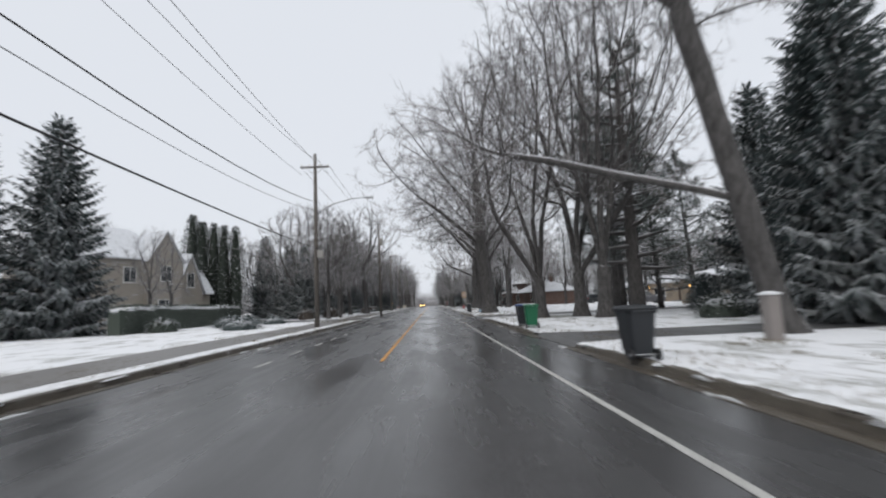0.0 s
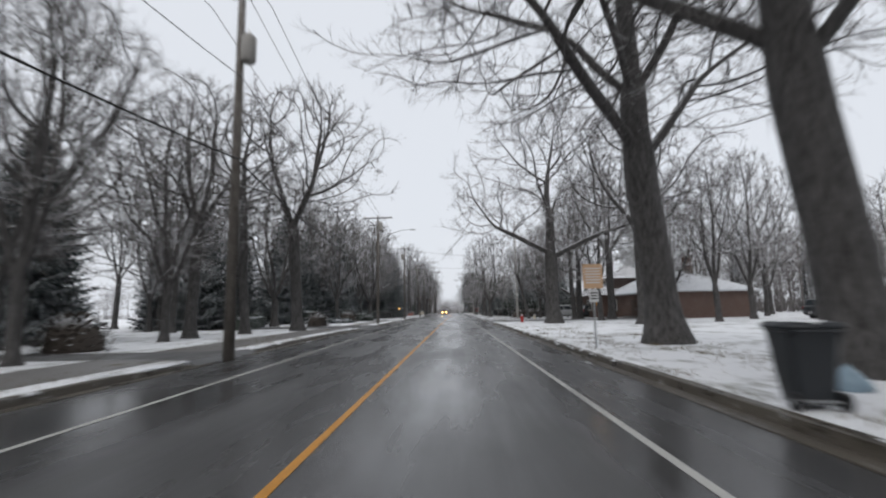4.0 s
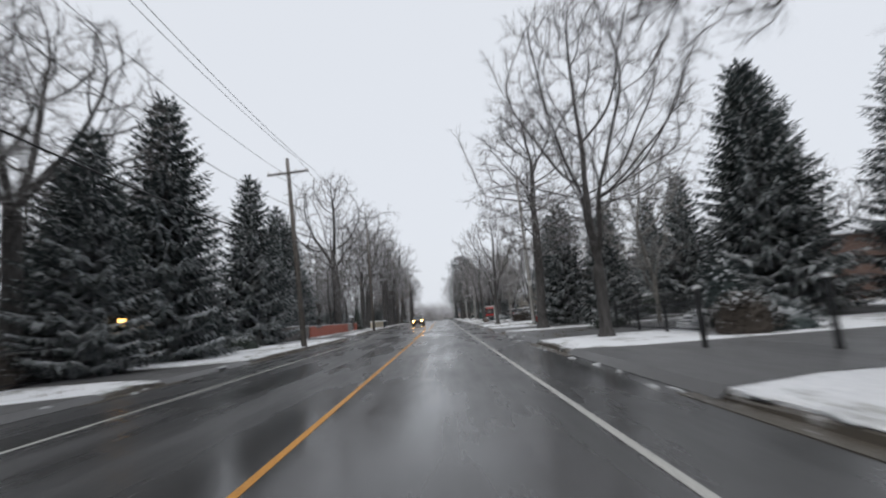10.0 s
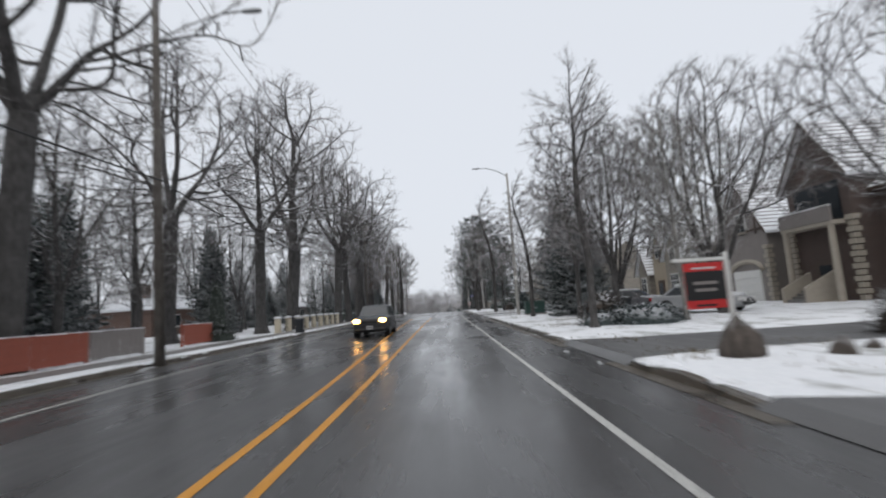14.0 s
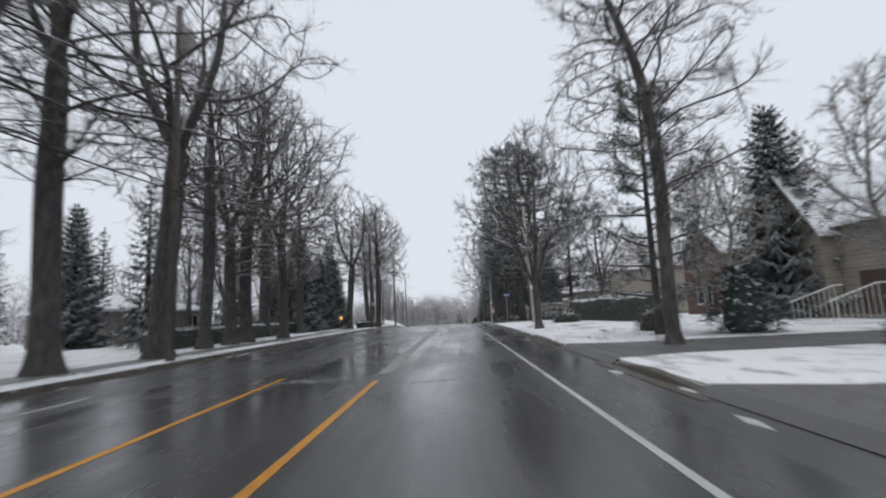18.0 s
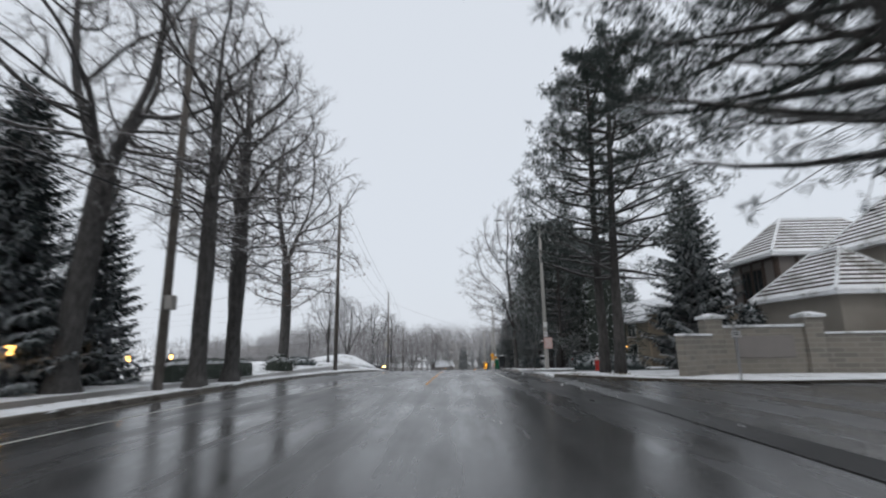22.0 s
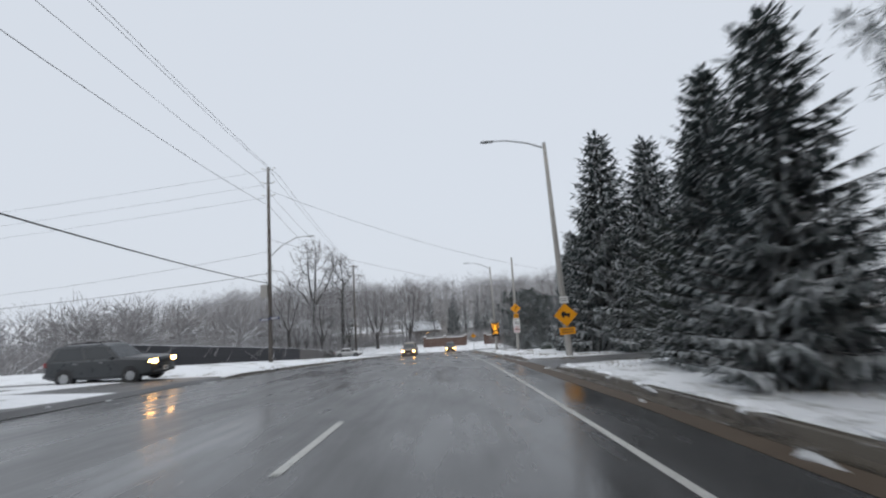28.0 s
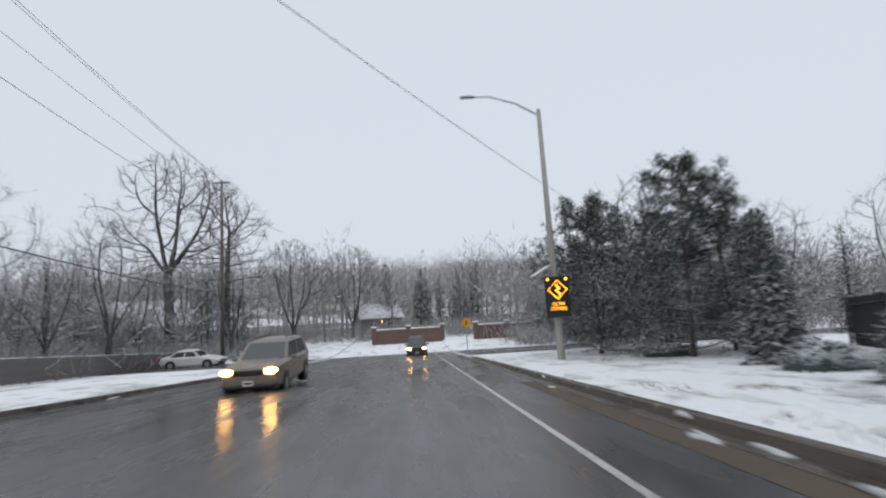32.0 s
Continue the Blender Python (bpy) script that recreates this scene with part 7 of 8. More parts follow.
    for yy in (-L / 2 - 0.05, L / 2 + 0.05):
        pl = part("number_plate", Geo().box((0, yy, 0.5), (0.32, 0.012, 0.16)), SIGN_W, root)
        part("plate_bar", Geo().box((0, yy + (0.007 if yy > 0 else -0.007), 0.5), (0.24, 0.004, 0.06)), SIGN_B, pl)
    if kind == "suv":
        for sx in (-1, 1):
            part("roof_rail", Geo().tube([(sx * (wr - 0.1), r0 + 0.2, H), (sx * (wr - 0.1), r0 + 0.3, H + 0.07), (sx * (wr - 0.1), r1 - 0.3, H + 0.07), (sx * (wr - 0.1), r1 - 0.2, H)], [0.02] * 4, 6), IRON, root)
    if snow:
        part("roof_snow", Geo().loft([[(sx * (wr - 0.02 - i), sy, z) for sx, sy in ((-1, r0 + 0.05 + i), (1, r0 + 0.05 + i), (1, r1 - i), (-1, r1 - i))] for z, i in ((H - 0.02, 0.0), (H + snow * 0.8, 0.02), (H + snow, 0.12))]), SNOW, root, "snow lying on the roof", True)
        bz = st[3][2]
        part("bonnet_snow", Geo().loft([[(sx * W * 0.38 * q, yy, z) for sx, yy, z in ((-1, -L * 0.42, st[2][2] + dz), (1, -L * 0.42, st[2][2] + dz), (1, b0 - 0.1, bz + dz), (-1, b0 - 0.1, bz + dz))] for dz, q in ((-0.03, 1.0), (snow * 0.8, 0.98), (snow, 0.9))]), SNOW, root, "snow lying on the bonnet", True)
        part("windscreen_snow", slab(Geo(), B[0], B[1], M[1], M[0], 0.08, 0.92, 0.06, 0.55, 0.03, 0.03), SNOW, root, "snow on the windscreen")
    return root


def board_fence(x0, y0, x1, y1, H, mat, label, board=0.14, gap=0.012, rails=2, posts=2.2, top=0.0, name="board_fence", name_board="board"):
    a, b = Vector((x0 * U, y0 * U, 0)), Vector((x1 * U, y1 * U, 0))
    d = b - a
    L, ang = d.length, math.degrees(math.atan2(d.y, d.x))
    root = thing(name, label, "fence", pose(a.x, a.y, ground_z(a.x, a.y), 0, 0, ang))
    rise = ground_z(b.x, b.y) - ground_z(a.x, a.y)
    z_at = lambda s: rise * s / L
    n = max(1, int(L / posts))
    for i in range(n + 1):
        s = L * i / n
        part("post", Geo().box((s, 0.06, z_at(s) + H / 2 - 0.1), (0.1, 0.1, H + 0.25), 0, 0.01), mat, root)
    for k in range(rails):
        z = H * (0.2 + 0.65 * k / max(1, rails - 1))
        part("rail", Geo().tube([(0, 0.02, z), (L, 0.02, z + rise)], [0.04, 0.04], 4), mat, root)
    m = int(L / (board + gap))
    r = random.Random(int(x0 * 10 + y0))
    shared = None
    for i in range(m):
        s = (i + 0.5) * L / m
        if shared is None:
            shared = Geo().box((0, 0, H / 2), (board, 0.022, H - 0.08), 0, 0.004).mesh(name_board, mat)
        ob = new(name_board, shared)
        ob.parent = root
        ob.matrix_basis = pose(s, -0.035, z_at(s) + 0.03 + r.uniform(-.02, .02), 0, r.uniform(-0.7, 0.7), 0)
    if top:
        part("snow_cap", Geo().tube([(0, 0, H), (L, 0, H + rise)], [top, top], 5), SNOW, root, "line of snow on the top edge")
    return root


def iron_fence(x0, y0, x1, y1, H, label, step=0.13, post=2.4, pillar=None, rails=(0.12, 0.9)):
    a, b = Vector((x0 * U, y0 * U, 0)), Vector((x1 * U, y1 * U, 0))
    d = b - a
    L, ang = d.length, math.degrees(math.atan2(d.y, d.x))
    root = thing("iron_fence", label, "fence", pose(a.x, a.y, ground_z(a.x, a.y), 0, 0, ang))
    rise = ground_z(b.x, b.y) - ground_z(a.x, a.y)
    n = max(1, int(L / post + 0.5))
    for i in range(n + 1):
        s = L * i / n
        z = rise * s / L
        if pillar:
            p = part("pillar", Geo().box((s, 0, z + (H + 0.1) / 2 - 0.1), (0.4, 0.4, H + 0.3), 0, 0.02), pillar, root, "cream stone pillar")
            part("pillar_cap", Geo().loft([[(s + q * u, q * v, z + zz) for u, v in ((-1, -1), (1, -1), (1, 1), (-1, 1))] for zz, q in ((H + 0.15, 0.26), (H + 0.22, 0.26), (H + 0.3, 0.06))]), SNOW, p, "snow-covered cap")
        else:
            p = part("post", Geo().box((s, 0, z + H / 2), (0.07, 0.07, H + 0.1)), IRON, root)
            part("finial", Geo().tube([(s, 0, z + H + 0.05), (s, 0, z + H + 0.1), (s, 0, z + H + 0.15)], [0.03, 0.05, 0.01], 7), IRON, p)
    for k in rails:
        part("rail", Geo().box((L / 2, 0, H * k + rise / 2), (L, 0.03, 0.045)), IRON, root)
    shared = Geo().tube([(0, 0, 0.06), (0, 0, H * 0.97), (0, 0, H * 1.03)], [0.011, 0.011, 0.002], 5).mesh("picket", IRON)
    m = int(L / step)
    for i in range(m):
        s = (i + 0.5) * L / m
        ob = new("picket", shared)
        ob.parent = root
        ob.matrix_basis = pose(s, 0, rise * s / L, 0, 0, 0)
    return root


def rail_fence(x0, y0, x1, y1, H, mat, label, rails=3, posts=2.4):
    a, b = Vector((x0 * U, y0 * U, 0)), Vector((x1 * U, y1 * U, 0))
    d = b - a
    L, ang = d.length, math.degrees(math.atan2(d.y, d.x))
    root = thing("rail_fence", label, "fence", pose(a.x, a.y, ground_z(a.x, a.y), 0, 0, ang))
    n = max(1, int(L / posts))
    for i in range(n + 1):
        part("post", Geo().box((L * i / n, 0, H / 2 - 0.1), (0.1, 0.1, H + 0.25), 0, 0.01), mat, root)
    for k in range(rails):
        part("rail", Geo().box((L / 2, -0.06, H * (0.25 + 0.7 * k / max(1, rails - 1))), (L, 0.03, 0.12), 0, 0.006), mat, root)
    return root


def hedge(x0, y0, x1, y1, W, H, label, mat=None, snow=0.5, seed=1, n=None):
    """A clipped hedge along a line: a leafy skin of sprays round an inner mass, with snow on top."""
    a, b = Vector((x0 * U, y0 * U, 0)), Vector((x1 * U, y1 * U, 0))
    d = b - a
    L, ang = d.length, math.degrees(math.atan2(d.y, d.x))
    root = thing("hedge", label, "hedge", pose(a.x, a.y, ground_z(a.x, a.y), 0, 0, ang))
    rise = ground_z(b.x, b.y) - ground_z(a.x, a.y)
    r = random.Random(seed)
    core, f, cap = Geo(), Geo(), Geo()
    rings, caps = [], []
    k = max(3, int(L / 0.8))
    for i in range(k + 1):
        s = L * i / k
        w, h, z = W / 2 * r.uniform(0.8, 0.98), H * r.uniform(0.88, 1.0), rise * i / k
        e = 0.75 if i in (0, k) else 1.0
        rings.append([(s, -w * e, z - 0.1), (s, -w * e, z + h * 0.5), (s, -w * 0.85 * e, z + h * 0.88), (s, 0, z + h * e), (s, w * 0.85 * e, z + h * 0.88), (s, w * e, z + h * 0.5), (s, w * e, z - 0.1)])
        caps.append([(s, -w * 0.75 * e, z + h * 0.9), (s, -w * 0.5, z + h * e + 0.05), (s, 0, z + h * e + 0.09 * r.uniform(0.6, 1.3)), (s, w * 0.5, z + h * e + 0.05), (s, w * 0.75 * e, z + h * 0.9)])
    core.loft(rings)
    n = n or int(L * (2 * H + W) * 55)
    for i in range(n):
        s, u = r.uniform(0, L), r.random()
        per = u * (2 * H + W)
        z0 = rise * s / L
        if per < H:
            c, o = Vector((s, -W / 2 * r.uniform(0.85, 1), z0 + per)), Vector((0, -1, 0.3))
        elif per < H + W:
            c, o = Vector((s, -W / 2 + per - H, z0 + H * r.uniform(0.9, 1.0))), Vector((0, 0, 1))
        else:
            c, o = Vector((s, W / 2 * r.uniform(0.85, 1), z0 + per - H - W)), Vector((0, 1, 0.3))
        v = (o + Vector((r.uniform(-.9, .9), r.uniform(-.5, .5), r.uniform(-.3, .9)))).normalized() * r.uniform(0.1, 0.24)
        spray(f, c, v, r.uniform(0.025, 0.06), 0.2)
    part("inner_foliage", core, mat or CEDAR, root)
    tagged(part("foliage", f, mat or CEDAR, root), kind="stuff")
    if snow:
        part("snow_cap", cap.loft(caps), SNOW, root, "snow lying along the top", True)
    return root


def mound(name, x, y, w, l, h, label, seed, mat=None, dz=0.0, rough=0.12, kind=""):
    """A rounded uneven heap w by l by h metres."""
    r = random.Random(seed)
    g = Geo()
    ph = [r.uniform(0, 6.28) for _ in range(6)]
    rings = []
    for i in range(7):
        u = i / 6
        q = math.cos(u * math.pi / 2) ** 0.8 + 0.02
        ring = []
        for j in range(18):
            t = 2 * math.pi * j / 18
            k = 1 + rough * (math.sin(2 * t + ph[0]) + 0.7 * math.sin(3 * t + ph[1] + u * 2) + 0.5 * math.sin(5 * t + ph[2] + u * 3)) + r.uniform(-.04, .04)
            ring.append((w / 2 * q * k * math.cos(t), l / 2 * q * k * math.sin(t), h * (u ** 0.8) * (1 + 0.1 * math.sin(t + ph[3])) - 0.06))
        rings.append(ring)
    X, Y = x * U, y * U
    z0 = ground_z(X, Y)
    rings = [[(a, b, c + ground_z(X + a, Y + b) - z0) for a, b, c in ring] for ring in rings]
    ob = part(name, g.loft(rings), mat or SNOW, None, "", True)
    ob.matrix_basis = spot(x, y, 0, 1, None, dz)
    return tagged(ob, label, name.replace("_", " "), "", kind)


def lettering(body, size, mat, parent, x, y, z, label="", name="lettering"):
    """Raised letters facing -y, centred on x, z."""
    cu = bpy.data.curves.new(name, "FONT")
    cu.body, cu.size, cu.extrude = body, size, 0.002
    cu.align_x, cu.align_y = "CENTER", "CENTER"
    tmp = new(name, cu)
    me = bpy.data.meshes.new_from_object(tmp)
    bpy.data.objects.remove(tmp)
    me.name = name
    me.materials.clear()
    me.materials.append(mat)
    ob = new(name, me)
    ob.parent = parent
    ob.matrix_basis = pose(x, y, z, 90, 0, 0)
    return ob


def plate(root, name, z, w, h, mat, label, x=0.0, y=-0.19, diamond=False, t=0.01):
    if diamond:
        r = w / 2
        g = Geo().prism([(x, z - r), (x + r, z), (x, z + r), (x - r, z)], 1, y, y + t)
    else:
        g = Geo().box((x, y + t / 2, z), (w, t, h), 0, 0.003)
    return part(name, g, mat, root, label)


def bars(sign, x, z, w, rows, y, mat, dz=0.07, h=0.03, shrink=0.1):
    for i in range(rows):
        part("print_bar", Geo().box((x, y, z - i * dz), (w * (1 - shrink * (i % 2)), 0.004, h)), mat, sign)


def bollard(x, y, H, mat, label, w=0.12, plate_on=False, name="marker_post"):
    root = thing(name, label, "post", spot(x, y))
    part("post", Geo().box((0, 0, H / 2 - 0.1), (w, w, H + 0.2), 0, 0.012), mat, root)
    part("cap", Geo().loft([[(q * u, q * v, z) for u, v in ((-1, -1), (1, -1), (1, 1), (-1, 1))] for z, q in ((H, w * 0.62), (H + 0.04, w * 0.62), (H + 0.09, w * 0.2))]), SNOW, root, "snow-topped cap")
    if plate_on:
        s = plate(root, "plate", H * 0.82, 0.3, 0.22, SIGN_W, "white plate", y=-w / 2 - 0.02)
        bars(s, 0, H * 0.82 + 0.05, 0.22, 2, -w / 2 - 0.022, SIGN_B)
    return root


def garden_lamp(x, y, H, label="small black lamp post with a lit amber lantern"):
    root = thing("garden_lamp", label, "garden lamp", spot(x, y), "garden lamps")
    part("post", Geo().tube([(0, 0, -0.1), (0, 0, H)], [0.045, 0.035], 8), IRON, root)
    l = part("lantern", Geo().tube([(0, 0, H), (0, 0, H + 0.05), (0, 0, H + 0.28)], [0.05, 0.09, 0.12], 6), PORCH, root, "lit amber lantern glass")
    part("lantern_cap", Geo().tube([(0, 0, H + 0.28), (0, 0, H + 0.33), (0, 0, H + 0.42)], [0.16, 0.12, 0.02], 6), IRON, l)
    return root


# right side, first stretch
wheelie_bin(3.42, 8.4, 182, BIN_BLACK, BIN_BLACK, "black wheeled bin standing at the kerb")
wheelie_bin(3.8, 19.0, 176, BIN_GREEN, BIN_GREEN, "green wheeled bin standing at the kerb", snow=0.03)
wheelie_bin(3.75, 20.4, 184, BIN_BLACK, BIN_BLUE, "black wheeled bin with a blue lid at the kerb", snow=0.02)
bollard(7.3, 10.3, 1.1, GREYW, "grey gate post with a snowy cap beside the drive", 0.3, name="gate_post")
notice = thing("notice_post", "thin steel post with a faded notice board and small plate", "sign post", spot(4.0, 58.9))
part("post", Geo().tube([(0, 0, -0.2), (0, 0, 2.9)], [0.03, 0.03], 8), STEEL, notice)
s = plate(notice, "notice_board", 2.25, 0.62, 0.78, PAPER, "faded pinkish notice board", y=-0.05, t=0.015)
bars(s, 0, 2.5, 0.5, 6, -0.053, SIGN_W, 0.09, 0.04)
s = plate(notice, "plate", 1.62, 0.3, 0.38, SIGN_W, "small black and white plate", y=-0.05)
bars(s, 0, 1.72, 0.22, 3, -0.053, SIGN_B, 0.09, 0.04)
wheelie_bin(3.9, 50.6, 170, BIN_BLACK, BIN_BLACK, "dark wheeled bin beside heaped plastic bags", snow=0.03)
for i, (dx, dy, w, h, m) in enumerate(((0.75, -0.9, 0.5, 0.36, BLUEBAG), (0.7, -0.2, 0.45, 0.3, SIGN_W))):
    mound("refuse_bag", 4.5 + dx / U, 52.4 + dy / U, w, w * 0.9, h, "tied plastic refuse bag on the verge", 20 + i, m, 0.05, 0.07)
car("suv", 29, 82, 95, CAR_DARK, "dark car parked by the low house")
car("suv", 26, 57, 80, CAR_GREY, "grey car parked before the bungalow", snow=0.05)
car("sedan", 25.5, 62, 84, CAR_DARK, "dark sedan parked before the bungalow", snow=0.04)
hydrant(5.85, 87.3)
drive_sign = thing("warning_sign_post", "steel post with a yellow diamond sign and tab", "road sign", spot(16.4, 100.1))
part("post", Geo().tube([(0, 0, -0.2), (0, 0, 2.7)], [0.035, 0.035], 8), STEEL, drive_sign)
s = plate(drive_sign, "warning_sign", 2.4, 0.8, 0, SIGN_Y, "yellow diamond sign", y=-0.06, diamond=True)
part("symbol", Geo().box((0, -0.065, 2.4), (0.1, 0.006, 0.3)), SIGN_B, s)
s = plate(drive_sign, "tab", 1.75, 0.42, 0.42, SIGN_Y, "yellow tab", y=-0.06)
bars(s, 0, 1.82, 0.3, 2, -0.063, SIGN_B, 0.14, 0.05)
bollard(9.1, 100.4, 0.45, CREAM, "short pale marker stone beside the drive", 0.25, name="marker_stone")
car("suv", 14.1, 105.5, 92, CAR_SILVER, "silver car parked across the drive", snow=0.03, category="SUV")
car("suv", 17.8, 104.6, 88, CAR_DARK, "dark car parked beside the brick house", category="SUV")
rail_fence(10.2, 105.8, 17, 109.2, 1.0, DARKFENCE, "low dark wooden rail fence in the snow")
for i in range(9):
    plant("small_cedar", 9.7 - i * 0.2, 117.6 + i * 0.82, 1.0 + 0.12 * math.sin(i * 2.1))
for i in range(13):
    plant("small_cedar", 10.6 + i * 0.85, 117.5 + 0.1 * math.sin(i), 1.0 + 0.13 * math.sin(i * 1.7))
for i in range(6):
    plant("twig_bush", 11.5 + i * 1.8, 120.2 + 0.4 * math.sin(i * 2), 1.9 + 0.2 * math.sin(i))
rail_fence(9.2, 117.0, 7.2, 124.4, 1.0, IRON, "thin dark rail fence before a row of cedars", 2, 2.6)
rail_fence(10.0, 116.8, 21, 116.8, 1.0, IRON, "thin dark rail fence before a row of cedars", 2, 2.6)
iron_fence(7.6, 131.5, 7.4, 139.8, 1.1, "black iron picket fence along the lawn")
for x, y in ((5.6, 127.8), (6.9, 126.0), (7.4, 131.2)):
    bollard(x, y, 1.35, IRON, "slim black iron gate post", 0.1, name="gate_post")
hedge(13.5, 154.6, 21, 156, 1.2, 1.8, "dark hedge beside the drive", seed=18, snow=0.3)
mound("snow_mound", 9.5, 134.8, 2.2, 2.0, 0.8, "rounded heap of clean snow on the lawn", 31)
hydrant(6.9, 151.9)
car("suv", 13.8, 167.7, 100, CAR_WHITE, "white car under snow on the drive", snow=0.12, category="SUV")
car("suv", 15.8, 163.6, 96, CAR_WHITE, "white car with snow on its roof", snow=0.1, category="SUV")
car("sedan", 12.3, 185.8, 40, CAR_SILVER, "silver sedan covered with snow on the drive", snow=0.1)
car("sedan", 13.2, 195.6, 78, CAR_BLUE, "blue sedan dusted with snow on the drive", snow=0.08)
car("sedan", 11.4, 192.6, 78, CAR_GREY, "grey car parked on the drive in snow", snow=0.08)
mound("boulder", 5.0, 170.9, 0.62, 0.6, 0.78, "rough brown boulder beside the drive", 41, ROCK, 0, 0.17)
mound("boulder", 6.3, 170.5, 0.36, 0.34, 0.36, "rough brown boulder dusted with snow", 42, ROCK, 0, 0.18)
mound("boulder", 7.1, 170.9, 0.3, 0.28, 0.24, "small brown stone in the snow", 43, ROCK, 0, 0.12)
sale = thing("sale_sign", "white post with a hanging red and black board", "sale sign", spot(5.55, 173.0, 8))
part("post", Geo().box((0.75, 0, 1.0), (0.09, 0.09, 2.1), 0, 0.008), TRIM, sale)
part("arm", Geo().box((0.05, 0, 1.9), (1.3, 0.07, 0.08), 0, 0.008), TRIM, sale)
s = part("board", Geo().box((0.15, 0, 1.3), (0.98, 0.03, 1.05), 0, 0.004), SIGN_R, sale, "red board with black band")
part("band", Geo().box((0.15, -0.017, 1.3), (0.98, 0.006, 0.66)), SIGN_B, s, "black band")
bars(s, 0.15, 1.7, 0.6, 1, -0.019, SIGN_W, 0.09, 0.04)
bars(s, 0.15, 1.36, 0.6, 2, -0.024, GREYW, 0.16, 0.07)
bars(s, 0.12, 0.85, 0.5, 1, -0.019, SIGN_B, 0.09, 0.05)
for sx in (-0.2, 0.44):
    part("hanger", Geo().tube([(sx, 0, 1.82), (sx, 0, 1.87)], [0.01, 0.01], 5), STEEL, sale)
for x, y, m in ((9, 186.5, BIN_BLACK),):
    wheelie_bin(x, y, 180, m, m, "dark wheeled bin beside the drive", snow=0.04)
for x, y, rz in ((13.6, 222.6, 0), (13.6, 224.6, 0)):
    root = thing("stair_rail", "white painted stair rail by the house steps", "handrail", spot(x, y, rz))
    part("handrail", Geo().tube([(0, 0, 0.95), (2.0, 0, 1.6), (2.4, 0, 1.6)], [0.03] * 3, 6), TRIM, root)
    for i in range(9):
        part("baluster", Geo().tube([(0.1 + i * 0.24, 0, 0.02), (0.1 + i * 0.24, 0, 0.98 + i * 0.075)], [0.015, 0.015], 5), TRIM, root)
cabinet = thing("utility_cabinet", "dark green metal utility cabinet on the snowy verge", "utility cabinet", pose(7.6, 219.2, 0.13))
part("plinth", Geo().box((0, 0, 0.04), (1.75, 1.25, 0.14), 0, 0.02), WALKWAY, cabinet)
part("body", Geo().box((0, 0, 0.55), (1.55, 1.05, 0.92), 0, 0.03), BIN_DARKGREEN, cabinet)
part("lid", Geo().loft([[(sx * w, sy * d, z) for sx, sy in ((-1, -1), (1, -1), (1, 1), (-1, 1))] for z, w, d in ((1.01, 0.82, 0.57), (1.06, 0.82, 0.57), (1.12, 0.76, 0.5))]), BIN_DARKGREEN, cabinet)
for sx in (-0.38, 0.38):
    dr = part("door", Geo().box((sx, -0.535, 0.55), (0.72, 0.03, 0.84), 0, 0.008), BIN_DARKGREEN, cabinet)
    part("handle", Geo().box((sx * 0.2, -0.565, 0.58), (0.04, 0.03, 0.18), 0, 0.006), STEEL, dr)
hedge(12.4, 234.2, 10.3, 246, 1.6, 1.95, "dark clipped hedge with a snowy top", seed=12)
name_post = thing("street_name_post", "steel post with a blue street name plate", "street sign", spot(4.9, 249.2))
part("post", Geo().tube([(0, 0, -0.2), (0, 0, 2.9)], [0.035, 0.035], 8), STEEL, name_post)
s = plate(name_post, "name_plate", 2.75, 0.8, 0.22, m_plain("blue_sign_sheet", (0.02, 0.06, 0.3), 0.5, var=0.06), "blue plate", y=-0.06)
bars(s, 0, 2.75, 0.6, 1, -0.063, SIGN_W, 0.09, 0.09)
# stone entrance wall
ent = thing("entrance_wall", "low stone entrance wall with capped pillars and blank panel", "garden wall", spot(10.1, 264.9, -4))
part("wall", Geo().box((2.1, 0, 0.95), (3.7, 0.4, 2.1), 0, 0.02), STONE, ent)
part("panel", Geo().box((2.1, -0.22, 1.15), (2.5, 0.06, 0.95), 0, 0.02), GREYW, ent, "blank dull stone panel")
part("coping", Geo().box((2.1, 0, 2.05), (3.7, 0.55, 0.12), 0, 0.03), SNOW, ent, "snow-covered coping")
for px in (0, 4.2):
    p = part("pillar", Geo().box((px, 0, 1.15), (0.75, 0.75, 2.5), 0, 0.02), STONE, ent)
    part("pillar_cap", Geo().loft([[(px + q * u, q * v, z) for u, v in ((-1, -1), (1, -1), (1, 1), (-1, 1))] for z, q in ((2.4, 0.47), (2.52, 0.47), (2.66, 0.12))]), SNOW, p, "snow-covered cap")
for x0, y0, x1, y1 in ((-2.2, -2.1, -0.3, -0.3), (4.5, -0.1, 8.5, -1.2)):
    ang = math.degrees(math.atan2(y1 - y0, x1 - x0))
    w = part("side_wall", Geo().box(((x0 + x1) / 2, (y0 + y1) / 2, 0.75), (math.hypot(x1 - x0, y1 - y0), 0.35, 1.8), ang, 0.02), STONE, ent)
    part("coping", Geo().box(((x0 + x1) / 2, (y0 + y1) / 2, 1.7), (math.hypot(x1 - x0, y1 - y0), 0.48, 0.1), ang, 0.03), SNOW, w, "snow-covered coping")
hydrant(6.97, 270.6)
wheelie_bin(3.25, 289.6, 178, BIN_GREEN, BIN_GREEN, "green wheeled bin with snow on its lid at the kerb", snow=0.06)
wheelie_bin(3.35, 286.4, 183, BIN_BLACK, BIN_BLACK, "black wheeled bin with snow on its lid at the kerb", 1.18, snow=0.06)
